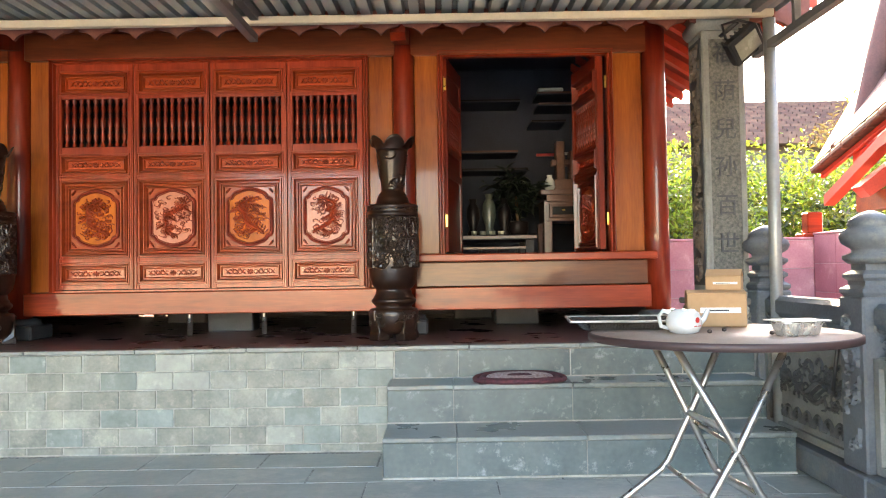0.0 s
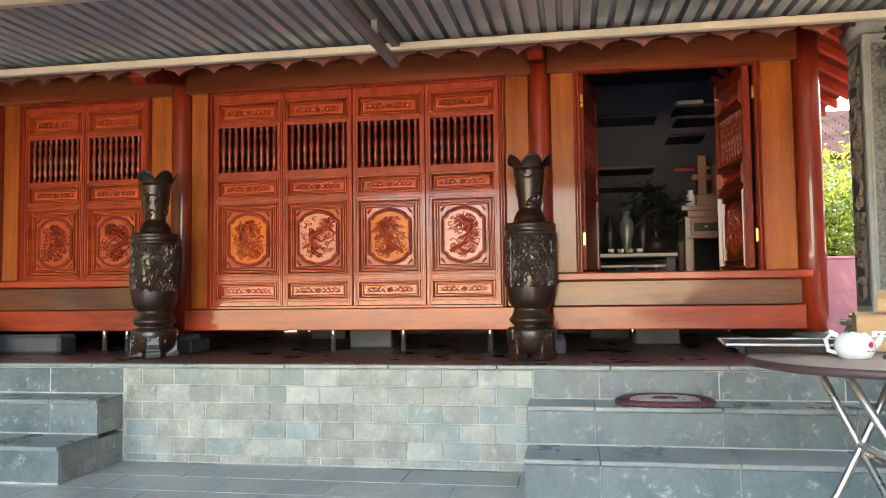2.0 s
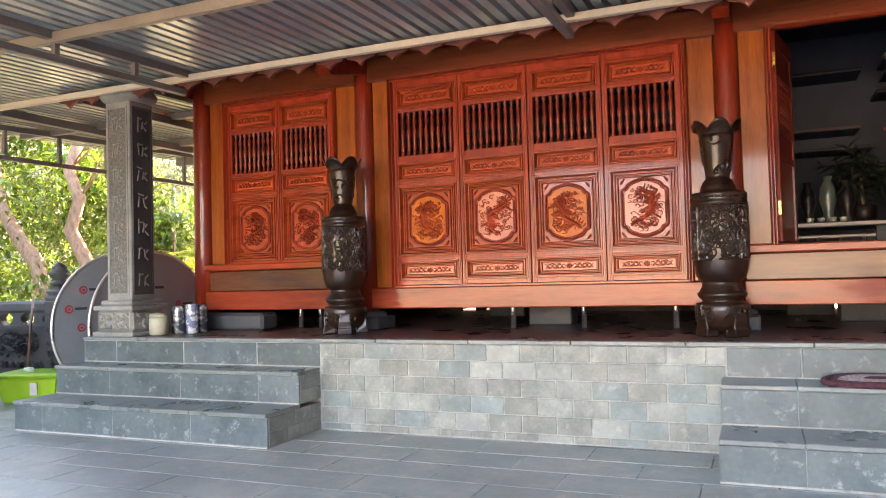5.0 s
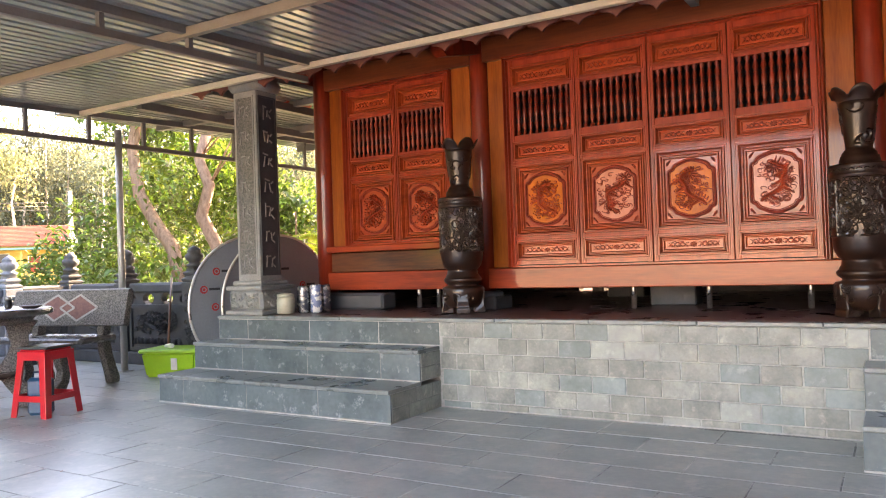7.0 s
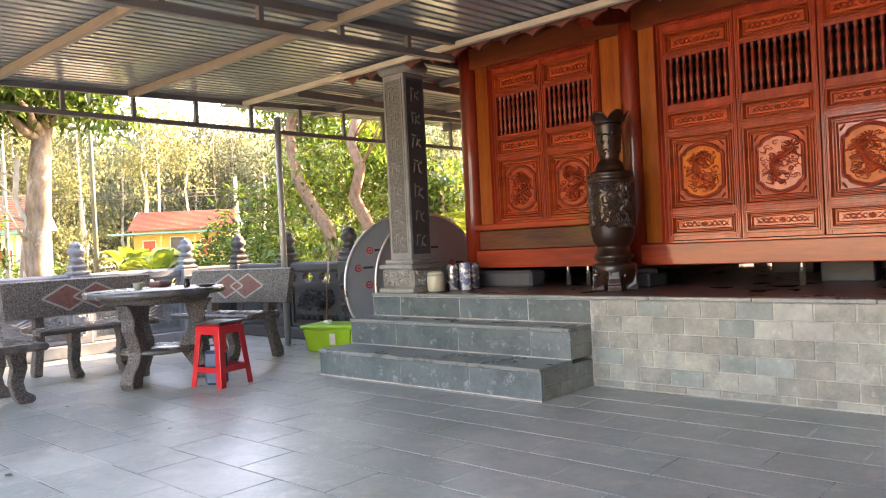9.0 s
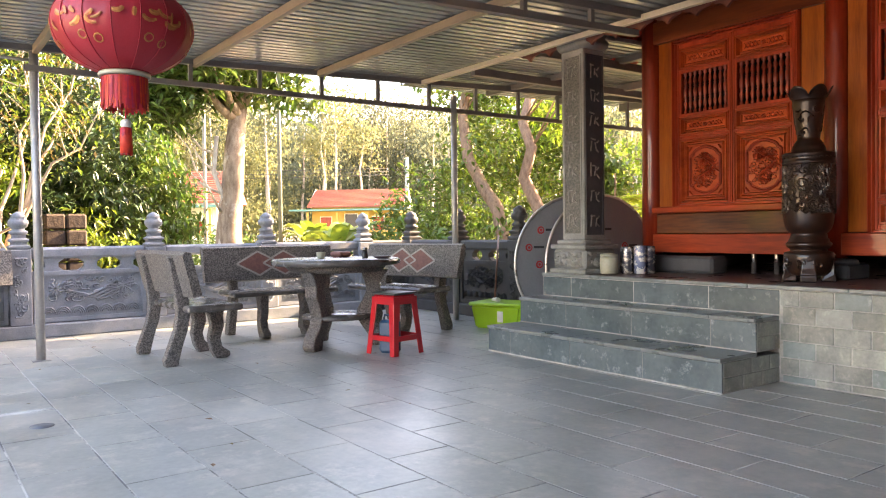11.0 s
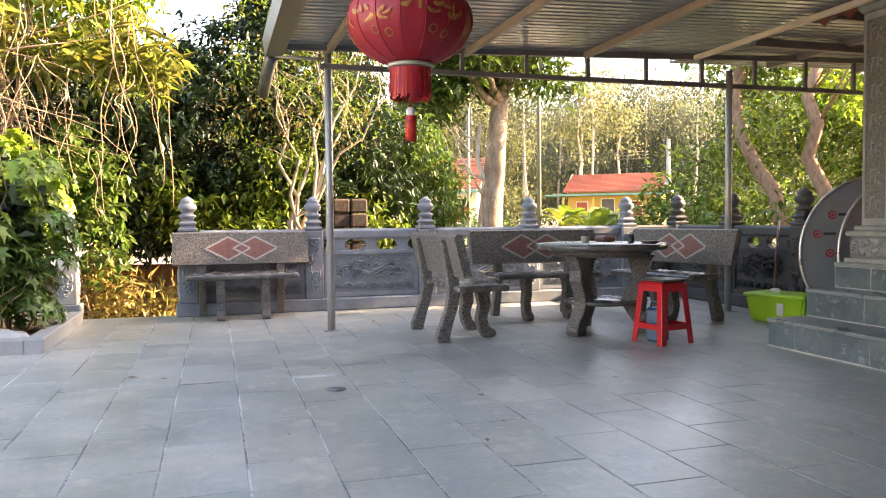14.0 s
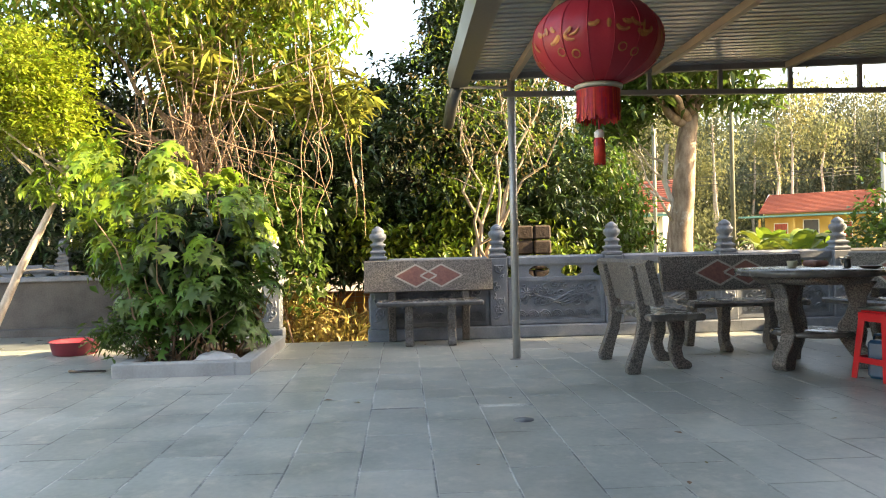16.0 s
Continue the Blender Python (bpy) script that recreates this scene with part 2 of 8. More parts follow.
M = {
    "wood_red": mat("varnished_red_wood", (0.43, 0.056, 0.020), (0.19, 0.019, 0.008), 1.8, 0.40, coat=0.4, spec=0.22, stretch=GRAIN_Z, fine=14, rough_var=0.06, bump=0.05),
    "wood_red_h": mat("varnished_red_wood_beam", (0.39, 0.052, 0.015), (0.14, 0.014, 0.006), 2.2, 0.40, coat=0.35, spec=0.22, stretch=GRAIN_X, fine=16, rough_var=0.06, bump=0.05),
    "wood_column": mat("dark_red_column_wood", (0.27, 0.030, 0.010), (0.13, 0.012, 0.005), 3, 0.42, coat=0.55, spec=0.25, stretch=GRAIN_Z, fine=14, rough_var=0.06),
    "wood_orange": mat("varnished_orange_wood", (0.40, 0.105, 0.012), (0.19, 0.034, 0.005), 2, 0.42, coat=0.35, spec=0.22, stretch=GRAIN_Z, fine=18, rough_var=0.06),
    "wood_field": mat("polished_medallion_wood", (0.55, 0.140, 0.012), (0.42, 0.082, 0.008), 4, 0.45, coat=0.1, spec=0.2, stretch=(4, 4, 1.5), fine=30),
    # pinkish reflected sheen is put into this paler wood colour
    "wood_field_sheen": mat("sheen_tinted_medallion_wood", (0.55, 0.155, 0.080), (0.43, 0.100, 0.048), 4, 0.36, coat=0.25, stretch=(4, 4, 1.5), fine=30, bump=0.03),
    "wood_carved": mat("carved_red_wood", (0.46, 0.072, 0.028), (0.28, 0.034, 0.013), 12, 0.42, coat=0.35, spec=0.3, fine=80),
    # the eave's shade on lintel and top board is put into this colour
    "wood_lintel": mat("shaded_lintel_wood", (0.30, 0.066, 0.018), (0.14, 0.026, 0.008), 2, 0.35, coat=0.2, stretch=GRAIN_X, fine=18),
    "stone_letter": mat("worn_raised_stone", (0.30, 0.295, 0.27), (0.17, 0.17, 0.16), 30, 0.8, bump=0.4),
    "stone_char": mat("dark_cut_stone", (0.105, 0.11, 0.112), (0.06, 0.064, 0.068), 30, 0.7, bump=0.4),
    "wood_panel": mat("varnished_panel_wood", (0.49, 0.082, 0.021), (0.25, 0.030, 0.011), 2.4, 0.40, coat=0.5, spec=0.22, stretch=GRAIN_X, fine=16, rough_var=0.06),
    "wood_ring": mat("matt_carved_ring", (0.27, 0.030, 0.012), (0.14, 0.014, 0.006), 12, 0.55, spec=0.2, fine=60),
    "wood_grey": mat("worn_apron_board", (0.20, 0.062, 0.022), (0.040, 0.014, 0.010), 1.3, 0.42, coat=0.35, spec=0.25, stretch=GRAIN_X, fine=14, rough_var=0.06),
    "wood_dark": mat("dark_furniture_wood", (0.030, 0.016, 0.012), (0.014, 0.008, 0.007), 5, 0.35, coat=0.3),
    # the unlit room's gloom and bluish haze are put into these room colours
    "room_gloom": mat("gloom_tinted_room_boards", (0.052, 0.060, 0.088), (0.032, 0.037, 0.056), 4, 0.6, spec=0.3),
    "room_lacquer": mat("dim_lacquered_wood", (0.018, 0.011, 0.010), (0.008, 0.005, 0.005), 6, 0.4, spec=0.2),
    "celadon": mat("dimmed_celadon_glaze", (0.11, 0.125, 0.095), (0.06, 0.07, 0.052), 14, 0.35, coat=0.2),
    "wood_pale": mat("pale_altar_wood", (0.20, 0.088, 0.055), (0.10, 0.042, 0.027), 5, 0.45, coat=0.2),
    "soffit": mat("red_painted_soffit", (0.60, 0.075, 0.035), (0.42, 0.048, 0.024), 3, 0.6),
    "eave": mat("faded_red_eave_board", (0.23, 0.070, 0.045), (0.14, 0.036, 0.024), 8, 0.65),
    "slate_floor": mat("slate_paving", (0.375, 0.386, 0.350), (0.240, 0.254, 0.232), 2.6, 0.36, bump=0.16, fine=30, per_piece=0.085, stain=(0.47, 0.46, 0.40), stain_scale=3.4, rough_var=0.12, spec=0.55, scuff=(0.54, 0.49, 0.42), coords="World"),
    "slate_floor_world": mat("slate_paving_far", (0.375, 0.386, 0.350), (0.240, 0.254, 0.232), 2.6, 0.36, bump=0.16, fine=30, per_piece=0.085, stain=(0.47, 0.46, 0.40), stain_scale=3.4, rough_var=0.12, spec=0.55, scuff=(0.54, 0.49, 0.42), coords="World", island=True),
    "slate_riser": mat("honed_slate", (0.122, 0.157, 0.158), (0.06, 0.088, 0.093), 5, 0.38, bump=0.25, fine=35, per_piece=0.18, stain=(0.344, 0.378, 0.37), stain_scale=13, rough_var=0.18),
    "slate_tread": mat("slate_tread", (0.235, 0.258, 0.246), (0.140, 0.158, 0.152), 4, 0.30, bump=0.08, fine=50, per_piece=0.08, stain=(0.24, 0.22, 0.19)),
    "slate_brick": mat("slate_brick", (0.305, 0.315, 0.270), (0.155, 0.172, 0.158), 9, 0.42, bump=0.5, fine=60, per_piece=0.16, stain=(0.42, 0.40, 0.335), stain_scale=16),
    "slate_brick_blue": mat("blue_slate_brick", (0.225, 0.268, 0.251), (0.128, 0.162, 0.153), 7, 0.42, bump=0.3, fine=45, per_piece=0.2, stain=(0.357, 0.391, 0.374), stain_scale=12),
    "slate_brick_pale": mat("pale_slate_brick", (0.352, 0.37, 0.326), (0.229, 0.246, 0.224), 9, 0.45, bump=0.35, fine=45, per_piece=0.12, stain=(0.493, 0.502, 0.458), stain_scale=10),
    "mortar": mat("pale_mortar", (0.50, 0.49, 0.445), (0.26, 0.26, 0.24), 9, 0.9, bump=0.2),
    "joint": mat("dusty_floor_joint", (0.60, 0.59, 0.54), (0.17, 0.17, 0.165), 2.6, 0.9, sharp=0.5),
    "deck": mat("brown_glazed_floor", (0.17, 0.085, 0.074), (0.11, 0.056, 0.050), 4, 0.30, per_piece=0.06),
    "stone": mat("weathered_carved_stone", (0.32, 0.32, 0.295), (0.19, 0.195, 0.185), 7, 0.75, bump=0.35, fine=90, stain=(0.30, 0.27, 0.20), stain_scale=3),
    "stone_dark": mat("dark_carved_stone", (0.07, 0.073, 0.077), (0.04, 0.043, 0.047), 8, 0.6, bump=0.3, fine=90),
    "stone_blue": mat("blue_grey_carved_stone", (0.27, 0.295, 0.33), (0.15, 0.168, 0.192), 6, 0.62, bump=0.25, fine=80, stain=(0.30, 0.31, 0.32), stain_scale=4),
    "stone_east": mat("dark_blue_grey_stone", (0.17, 0.185, 0.20), (0.095, 0.105, 0.118), 6, 0.5, bump=0.25, fine=80, stain=(0.24, 0.23, 0.19), stain_scale=5),
    "stone_pale": mat("pale_kerb_stone", (0.40, 0.41, 0.40), (0.29, 0.30, 0.29), 5, 0.6, bump=0.15, stain=(0.24, 0.25, 0.22)),
    "terrazzo": mat("pebble_concrete", (0.235, 0.213, 0.19), (0.058, 0.053, 0.048), 95, 0.62, bump=0.4, fine=240, sharp=0.45, stain=(0.14, 0.126, 0.11)),
    "terrazzo_top": mat("ground_concrete_top", (0.16, 0.148, 0.135), (0.08, 0.075, 0.07), 10, 0.26, bump=0.06, fine=120),
    "diamond_red": mat("red_inlay", (0.25, 0.11, 0.088), (0.17, 0.072, 0.06), 30, 0.6, bump=0.2),
    "diamond_white": mat("white_inlay", (0.46, 0.42, 0.37), (0.32, 0.29, 0.26), 30, 0.7),
    "vase": mat("black_bronze_glaze", (0.034, 0.015, 0.009), (0.014, 0.007, 0.005), 14, 0.34, coat=0.35, fine=70, spec=0.25),
    "vase_gold": mat("worn_bronze_relief", (0.052, 0.028, 0.017), (0.018, 0.010, 0.007), 18, 0.34, metal=0.1, coat=0.35),
    "steel_beige": mat("beige_painted_steel", (0.33, 0.262, 0.185), (0.25, 0.195, 0.14), 4, 0.5, stain=(0.30, 0.20, 0.13)),
    "steel_cream": mat("cream_painted_steel", (0.62, 0.55, 0.43), (0.52, 0.45, 0.34), 4, 0.5, stain=(0.48, 0.38, 0.27)),
    "steel_grey": mat("grey_painted_steel", (0.20, 0.185, 0.175), (0.14, 0.13, 0.125), 4, 0.5, stain=(0.22, 0.15, 0.11)),
    "zinc": mat("corrugated_zinc_sheet", (0.437, 0.477, 0.483), (0.356, 0.391, 0.397), 1.2, 0.24, metal=0.35, fine=9, stain=(0.414, 0.437, 0.437), rough_var=0.04, spec=0.6),
    "galv": mat("galvanised_pipe", (0.44, 0.43, 0.40), (0.33, 0.325, 0.31), 9, 0.42, metal=0.35),
    "gutter": mat("dull_folded_zinc", (0.13, 0.13, 0.118), (0.08, 0.08, 0.073), 3, 0.38, metal=0.3, stain=(0.12, 0.10, 0.08)),
    "brick_orange": mat("orange_brick", (0.50, 0.20, 0.10), (0.34, 0.12, 0.06), 5, 0.85, per_piece=0.2, bump=0.2),
    "chrome": mat("dulled_chromed_steel", (0.50, 0.475, 0.44), (0.36, 0.34, 0.31), 14, 0.30, metal=0.9),
    "brass": mat("brass", (0.70, 0.46, 0.12), (0.55, 0.34, 0.08), 9, 0.3, metal=0.9),
    "tray": mat("stainless_tray", (0.50, 0.50, 0.49), (0.38, 0.38, 0.375), 9, 0.22, metal=0.95),
    "film": mat("film_covered_steel", (0.30, 0.32, 0.34), (0.24, 0.26, 0.28), 3, 0.38, metal=0.3),
    "film_rim": mat("bright_cut_edge", (0.75, 0.72, 0.66), None, 9, 0.3, metal=0.6),
    "print_red": mat("red_print", (0.50, 0.03, 0.03), None, 20, 0.5),
    "print_dark": mat("dark_print", (0.04, 0.04, 0.045), None, 20, 0.6),
    "white": mat("white_label", (0.74, 0.73, 0.70), (0.66, 0.65, 0.62), 20, 0.6),
    "plastic_red": mat("red_plastic", (0.60, 0.012, 0.020), (0.48, 0.009, 0.015), 5, 0.32, spec=0.6),
    "plastic_lime": mat("lime_plastic", (0.34, 0.62, 0.03), (0.27, 0.52, 0.02), 5, 0.35),
    "plastic_blue": mat("blue_plastic", (0.018, 0.08, 0.15), (0.012, 0.055, 0.11), 5, 0.35),
    "plastic_pink": mat("pink_red_plastic", (0.27, 0.035, 0.05), (0.20, 0.026, 0.04), 5, 0.4),
    "plastic_black": mat("black_plastic", (0.02, 0.02, 0.022), None, 8, 0.45),
    "lens": mat("frosted_lamp_glass", (0.34, 0.33, 0.28), (0.24, 0.235, 0.20), 12, 0.25),
    "cushion": mat("dark_grey_lid", (0.06, 0.065, 0.06), None, 9, 0.5),
    "table_top": mat("pinkish_folding_table_top", (0.38, 0.28, 0.225), (0.29, 0.205, 0.165), 3, 0.5, spec=0.3, stain=(0.24, 0.16, 0.12)),
    "table_edge": mat("brown_table_edge", (0.060, 0.032, 0.030), None, 9, 0.5),
    "card": mat("brown_cardboard", (0.45, 0.27, 0.14), (0.38, 0.22, 0.11), 8, 0.8, bump=0.05),
    "porcelain": mat("white_porcelain", (0.62, 0.63, 0.61), (0.55, 0.56, 0.55), 6, 0.12, coat=0.5),
    "foil": mat("aluminium_foil", (0.78, 0.76, 0.72), (0.62, 0.60, 0.57), 30, 0.28, metal=0.9, bump=0.5, fine=70),
    "foil_lid": mat("white_card_lid", (0.76, 0.75, 0.70), None, 12, 0.6),
    "rug_dark": mat("maroon_braid", (0.12, 0.035, 0.045), (0.06, 0.02, 0.028), 60, 0.95, bump=0.5),
    "rug_pale": mat("pale_pink_braid", (0.50, 0.40, 0.38), (0.30, 0.20, 0.20), 60, 0.95, bump=0.5),
    "lantern": mat("red_lantern_cloth", (0.46, 0.028, 0.045), (0.37, 0.018, 0.03), 3, 0.42, fine=140, bump=0.04, leafy=0.22),
    "gold": mat("gold_print", (0.46, 0.20, 0.05), (0.34, 0.09, 0.04), 30, 0.4, metal=0.3),
    "tassel": mat("red_tassel_thread", (0.55, 0.012, 0.018), (0.36, 0.008, 0.012), 40, 0.6, per_piece=0.3, island=True),
    "jar": mat("cream_glazed_jar", (0.48, 0.47, 0.36), (0.38, 0.37, 0.27), 6, 0.35),
    "pattern": mat("blue_white_porcelain", (0.62, 0.63, 0.62), (0.16, 0.20, 0.32), 22, 0.2, coat=0.5, fine=55, sharp=0.85),
    "pattern_silver": mat("silver_blue_wrap", (0.36, 0.35, 0.32), (0.10, 0.11, 0.14), 30, 0.25, metal=0.5, fine=70, sharp=0.8),
    "bark": mat("grey_brown_bark", (0.34, 0.21, 0.13), (0.15, 0.085, 0.05), 9, 0.9, bump=0.6, stretch=(3, 3, 1)),
    "bark_tan": mat("tan_twig_bark", (0.44, 0.35, 0.25), (0.25, 0.18, 0.12), 7, 0.85, bump=0.4, stretch=(3, 3, 1)),
    "bark_pale": mat("pale_lichen_bark", (0.60, 0.53, 0.43), (0.36, 0.28, 0.20), 7, 0.85, bump=0.4, stretch=(3, 3, 1)),
    # white sunlit patches of the trunk are put into the bark colour
    "bark_trunk": mat("sun_patched_trunk_bark", (0.42, 0.31, 0.22), (0.15, 0.095, 0.06), 4, 0.9, bump=0.8, stretch=(3, 3, 1), stain=(0.74, 0.68, 0.58), stain_scale=2.2),
    "vine": mat("pale_hanging_vine", (0.42, 0.28, 0.18), (0.20, 0.12, 0.075), 14, 0.9),
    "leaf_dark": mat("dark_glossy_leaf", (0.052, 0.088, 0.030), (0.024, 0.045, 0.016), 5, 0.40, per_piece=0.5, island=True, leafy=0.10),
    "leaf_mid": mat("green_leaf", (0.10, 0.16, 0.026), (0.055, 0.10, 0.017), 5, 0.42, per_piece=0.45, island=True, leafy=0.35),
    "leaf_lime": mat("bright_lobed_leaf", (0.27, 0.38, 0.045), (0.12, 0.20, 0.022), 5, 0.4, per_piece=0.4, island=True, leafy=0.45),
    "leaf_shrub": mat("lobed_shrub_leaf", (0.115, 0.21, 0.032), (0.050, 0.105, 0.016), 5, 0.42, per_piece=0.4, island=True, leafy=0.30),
    "leaf_fresh": mat("fresh_small_leaf", (0.36, 0.42, 0.045), (0.17, 0.24, 0.022), 5, 0.42, per_piece=0.45, island=True, leafy=0.45),
    # leaf colour darkened to carry the room's shade
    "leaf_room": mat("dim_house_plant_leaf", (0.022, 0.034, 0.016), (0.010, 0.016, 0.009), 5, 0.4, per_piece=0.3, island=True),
    "leaf_yellow": mat("yellow_green_leaf", (0.33, 0.335, 0.066), (0.17, 0.185, 0.032), 5, 0.45, per_piece=0.4, island=True, leafy=0.48),
    "leaf_tan": mat("tan_dry_leaf", (0.21, 0.155, 0.055), (0.13, 0.10, 0.04), 5, 0.6, per_piece=0.4, island=True, leafy=0.25),
    # distance haze and shaded tones are put into these far leaf colours
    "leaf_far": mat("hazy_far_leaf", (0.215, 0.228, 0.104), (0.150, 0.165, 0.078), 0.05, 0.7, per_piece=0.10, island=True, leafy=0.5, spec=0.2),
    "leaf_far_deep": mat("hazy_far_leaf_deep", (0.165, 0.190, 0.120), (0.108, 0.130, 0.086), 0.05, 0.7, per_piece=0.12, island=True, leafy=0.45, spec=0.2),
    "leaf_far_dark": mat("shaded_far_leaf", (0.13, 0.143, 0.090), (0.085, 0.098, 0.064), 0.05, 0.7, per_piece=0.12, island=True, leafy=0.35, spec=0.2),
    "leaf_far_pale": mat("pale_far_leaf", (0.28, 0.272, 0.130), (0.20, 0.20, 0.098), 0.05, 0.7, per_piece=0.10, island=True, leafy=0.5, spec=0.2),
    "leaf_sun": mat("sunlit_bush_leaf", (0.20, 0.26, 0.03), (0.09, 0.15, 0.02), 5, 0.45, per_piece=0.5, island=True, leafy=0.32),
    "leaf_gold": mat("golden_dry_leaf", (0.40, 0.30, 0.10), (0.24, 0.19, 0.06), 5, 0.5, per_piece=0.45, island=True, leafy=0.3),
    "soil": mat("garden_soil", (0.13, 0.085, 0.055), (0.07, 0.05, 0.035), 6, 0.95, bump=0.5),
    "ground": mat("dry_grass_ground", (0.20, 0.18, 0.09), (0.12, 0.10, 0.06), 0.8, 0.95, bump=0.4, fine=8, stain=(0.30, 0.25, 0.18), stain_scale=0.25),
    "wall_grey": mat("stained_grey_wall", (0.16, 0.15, 0.14), (0.075, 0.070, 0.066), 3, 0.85, bump=0.2, stain=(0.10, 0.10, 0.09)),
    "wall_pink": mat("pink_marbled_tile", (0.54, 0.27, 0.30), (0.40, 0.17, 0.21), 5, 0.4, stain=(0.66, 0.44, 0.45), stain_scale=5, per_piece=0.12),
    "paint_yellow": mat("yellow_house_paint", (0.60, 0.39, 0.10), (0.50, 0.31, 0.08), 1.5, 0.8),
    "paint_white": mat("white_house_paint", (0.78, 0.76, 0.70), (0.70, 0.67, 0.60), 1.5, 0.8),
    "paint_teal": mat("teal_fascia", (0.12, 0.32, 0.26), None, 2, 0.6),
    "tile_red": mat("red_clay_tile", (0.38, 0.085, 0.05), (0.25, 0.052, 0.032), 4, 0.75, per_piece=0.2, island=True),
    "tile_brown": mat("old_brown_tile", (0.16, 0.082, 0.06), (0.085, 0.045, 0.035), 4, 0.8, per_piece=0.25, island=True),
    "laterite": mat("laterite_block", (0.060, 0.040, 0.028), (0.020, 0.014, 0.011), 22, 0.95, bump=0.8, per_piece=0.2),
    "bag_blue": mat("blue_bag_plastic", (0.10, 0.24, 0.50), (0.06, 0.16, 0.36), 12, 0.4),
    "polybag": mat("clear_plastic_sheet", (0.55, 0.56, 0.55), (0.45, 0.46, 0.45), 8, 0.3),
    "concrete_pole": mat("weathered_concrete_pole", (0.36, 0.345, 0.28), (0.26, 0.25, 0.20), 4, 0.85),
    # the pole's greenish shade is put into this darker mottled concrete
    "pole_dark": mat("shade_toned_mottled_pole", (0.20, 0.20, 0.14), (0.12, 0.12, 0.085), 3, 0.9, stain=(0.30, 0.28, 0.22)),
    "wire": mat("black_wire", (0.03, 0.03, 0.03), None, 5, 0.6),
    "stone_stipple": mat("stippled_stone_ground", (0.21, 0.20, 0.175), (0.10, 0.10, 0.094), 60, 0.8, bump=1.0, fine=180, sharp=0.2),
    "stone_side": mat("brown_stained_stone", (0.22, 0.175, 0.14), (0.12, 0.10, 0.085), 9, 0.8, bump=0.6, stretch=(2, 2, 0.5)),
    "sill_white": mat("sunlit_render", (0.60, 0.54, 0.45), (0.49, 0.44, 0.37), 3, 0.9),
}


# ---- builders ----
def bx(bm, x0, x1, y0, y1, z0, z1, bevel=0.0):
    vs = [bm.verts.new(p) for p in ((x0, y0, z0), (x1, y0, z0), (x1, y1, z0), (x0, y1, z0), (x0, y0, z1), (x1, y0, z1), (x1, y1, z1), (x0, y1, z1))]
    fs = [bm.faces.new([vs[i] for i in f]) for f in ((0, 3, 2, 1), (4, 5, 6, 7), (0, 1, 5, 4), (1, 2, 6, 5), (2, 3, 7, 6), (3, 0, 4, 7))]
    if bevel:
        es = list({e for f in fs for e in f.edges})
        bmesh.ops.bevel(bm, geom=es, offset=bevel, segments=1, affect="EDGES", profile=0.5)
    return bm


def box_bm(*a, bevel=0.0):
    return bx(bmesh.new(), *a, bevel=bevel)


def rim(bm, x0, x1, z0, z1, w, y0, y1):
    """A rectangular frame of width w in the xz plane."""
    bx(bm, x0, x0 + w, y0, y1, z0, z1)
    bx(bm, x1 - w, x1, y0, y1, z0, z1)
    bx(bm, x0 + w, x1 - w, y0, y1, z0, z0 + w)
    bx(bm, x0 + w, x1 - w, y0, y1, z1 - w, z1)


def moulding(bm, x0, x1, z0, z1, w, yb, yf):
    """A rectangular moulding with sloping flanks: foot at yb, crest at yf half way in."""
    def ring(o, y):
        return [bm.verts.new(p) for p in ((x0 + o, y, z0 + o), (x1 - o, y, z0 + o), (x1 - o, y, z1 - o), (x0 + o, y, z1 - o))]
    rs = [ring(0, yb), ring(w * 0.38, yf), ring(w * 0.55, yf), ring(w, yb)]
    for a, b in zip(rs, rs[1:]):
        for i in range(4):
            bm.faces.new((a[i], a[(i + 1) % 4], b[(i + 1) % 4], b[i]))


def lathe(bm, prof, seg=24, cx=0.0, cy=0.0, wave=0.0, lobes=0, cap=True):
    rings = []
    for k, (r, z) in enumerate(prof):
        ring = []
        for i in range(seg):
            a = 2 * math.pi * i / seg
            q = r * (1 + wave * math.cos(lobes * a)) if lobes else r
            ring.append(bm.verts.new((cx + q * math.cos(a), cy + q * math.sin(a), z)))
        rings.append(ring)
    for a, b in zip(rings, rings[1:]):
        for i in range(seg):
            f = bm.faces.new((a[i], a[(i + 1) % seg], b[(i + 1) % seg], b[i]))
            f.smooth = True
    if cap:
        bm.faces.new(rings[0][::-1])
        bm.faces.new(rings[-1])
    return bm


def tube(bm, pts, r, seg=8, r_end=None, cap=True):
    """A round bar along a line of points, tapering to r_end."""
    pts = [Vector(p) for p in pts]
    n = len(pts)
    rings = []
    ref = Vector((0.31, 0.17, 0.93))
    for i, p in enumerate(pts):
        d = (pts[min(i + 1, n - 1)] - pts[max(i - 1, 0)]).normalized()
        u = d.cross(ref)
        if u.length < 0.1:
            u = d.cross(Vector((1, 0, 0)))
        u.normalize()
        v = d.cross(u)
        q = r if r_end is None else r + (r_end - r) * i / max(1, n - 1)
        rings.append([bm.verts.new(p + q * (math.cos(2 * math.pi * k / seg) * u + math.sin(2 * math.pi * k / seg) * v)) for k in range(seg)])
    for a, b in zip(rings, rings[1:]):
        for k in range(seg):
            f = bm.faces.new((a[k], b[k], b[(k + 1) % seg], a[(k + 1) % seg]))
            f.smooth = True
    if cap:
        bm.faces.new(rings[0])
        bm.faces.new(rings[-1][::-1])
    return bm


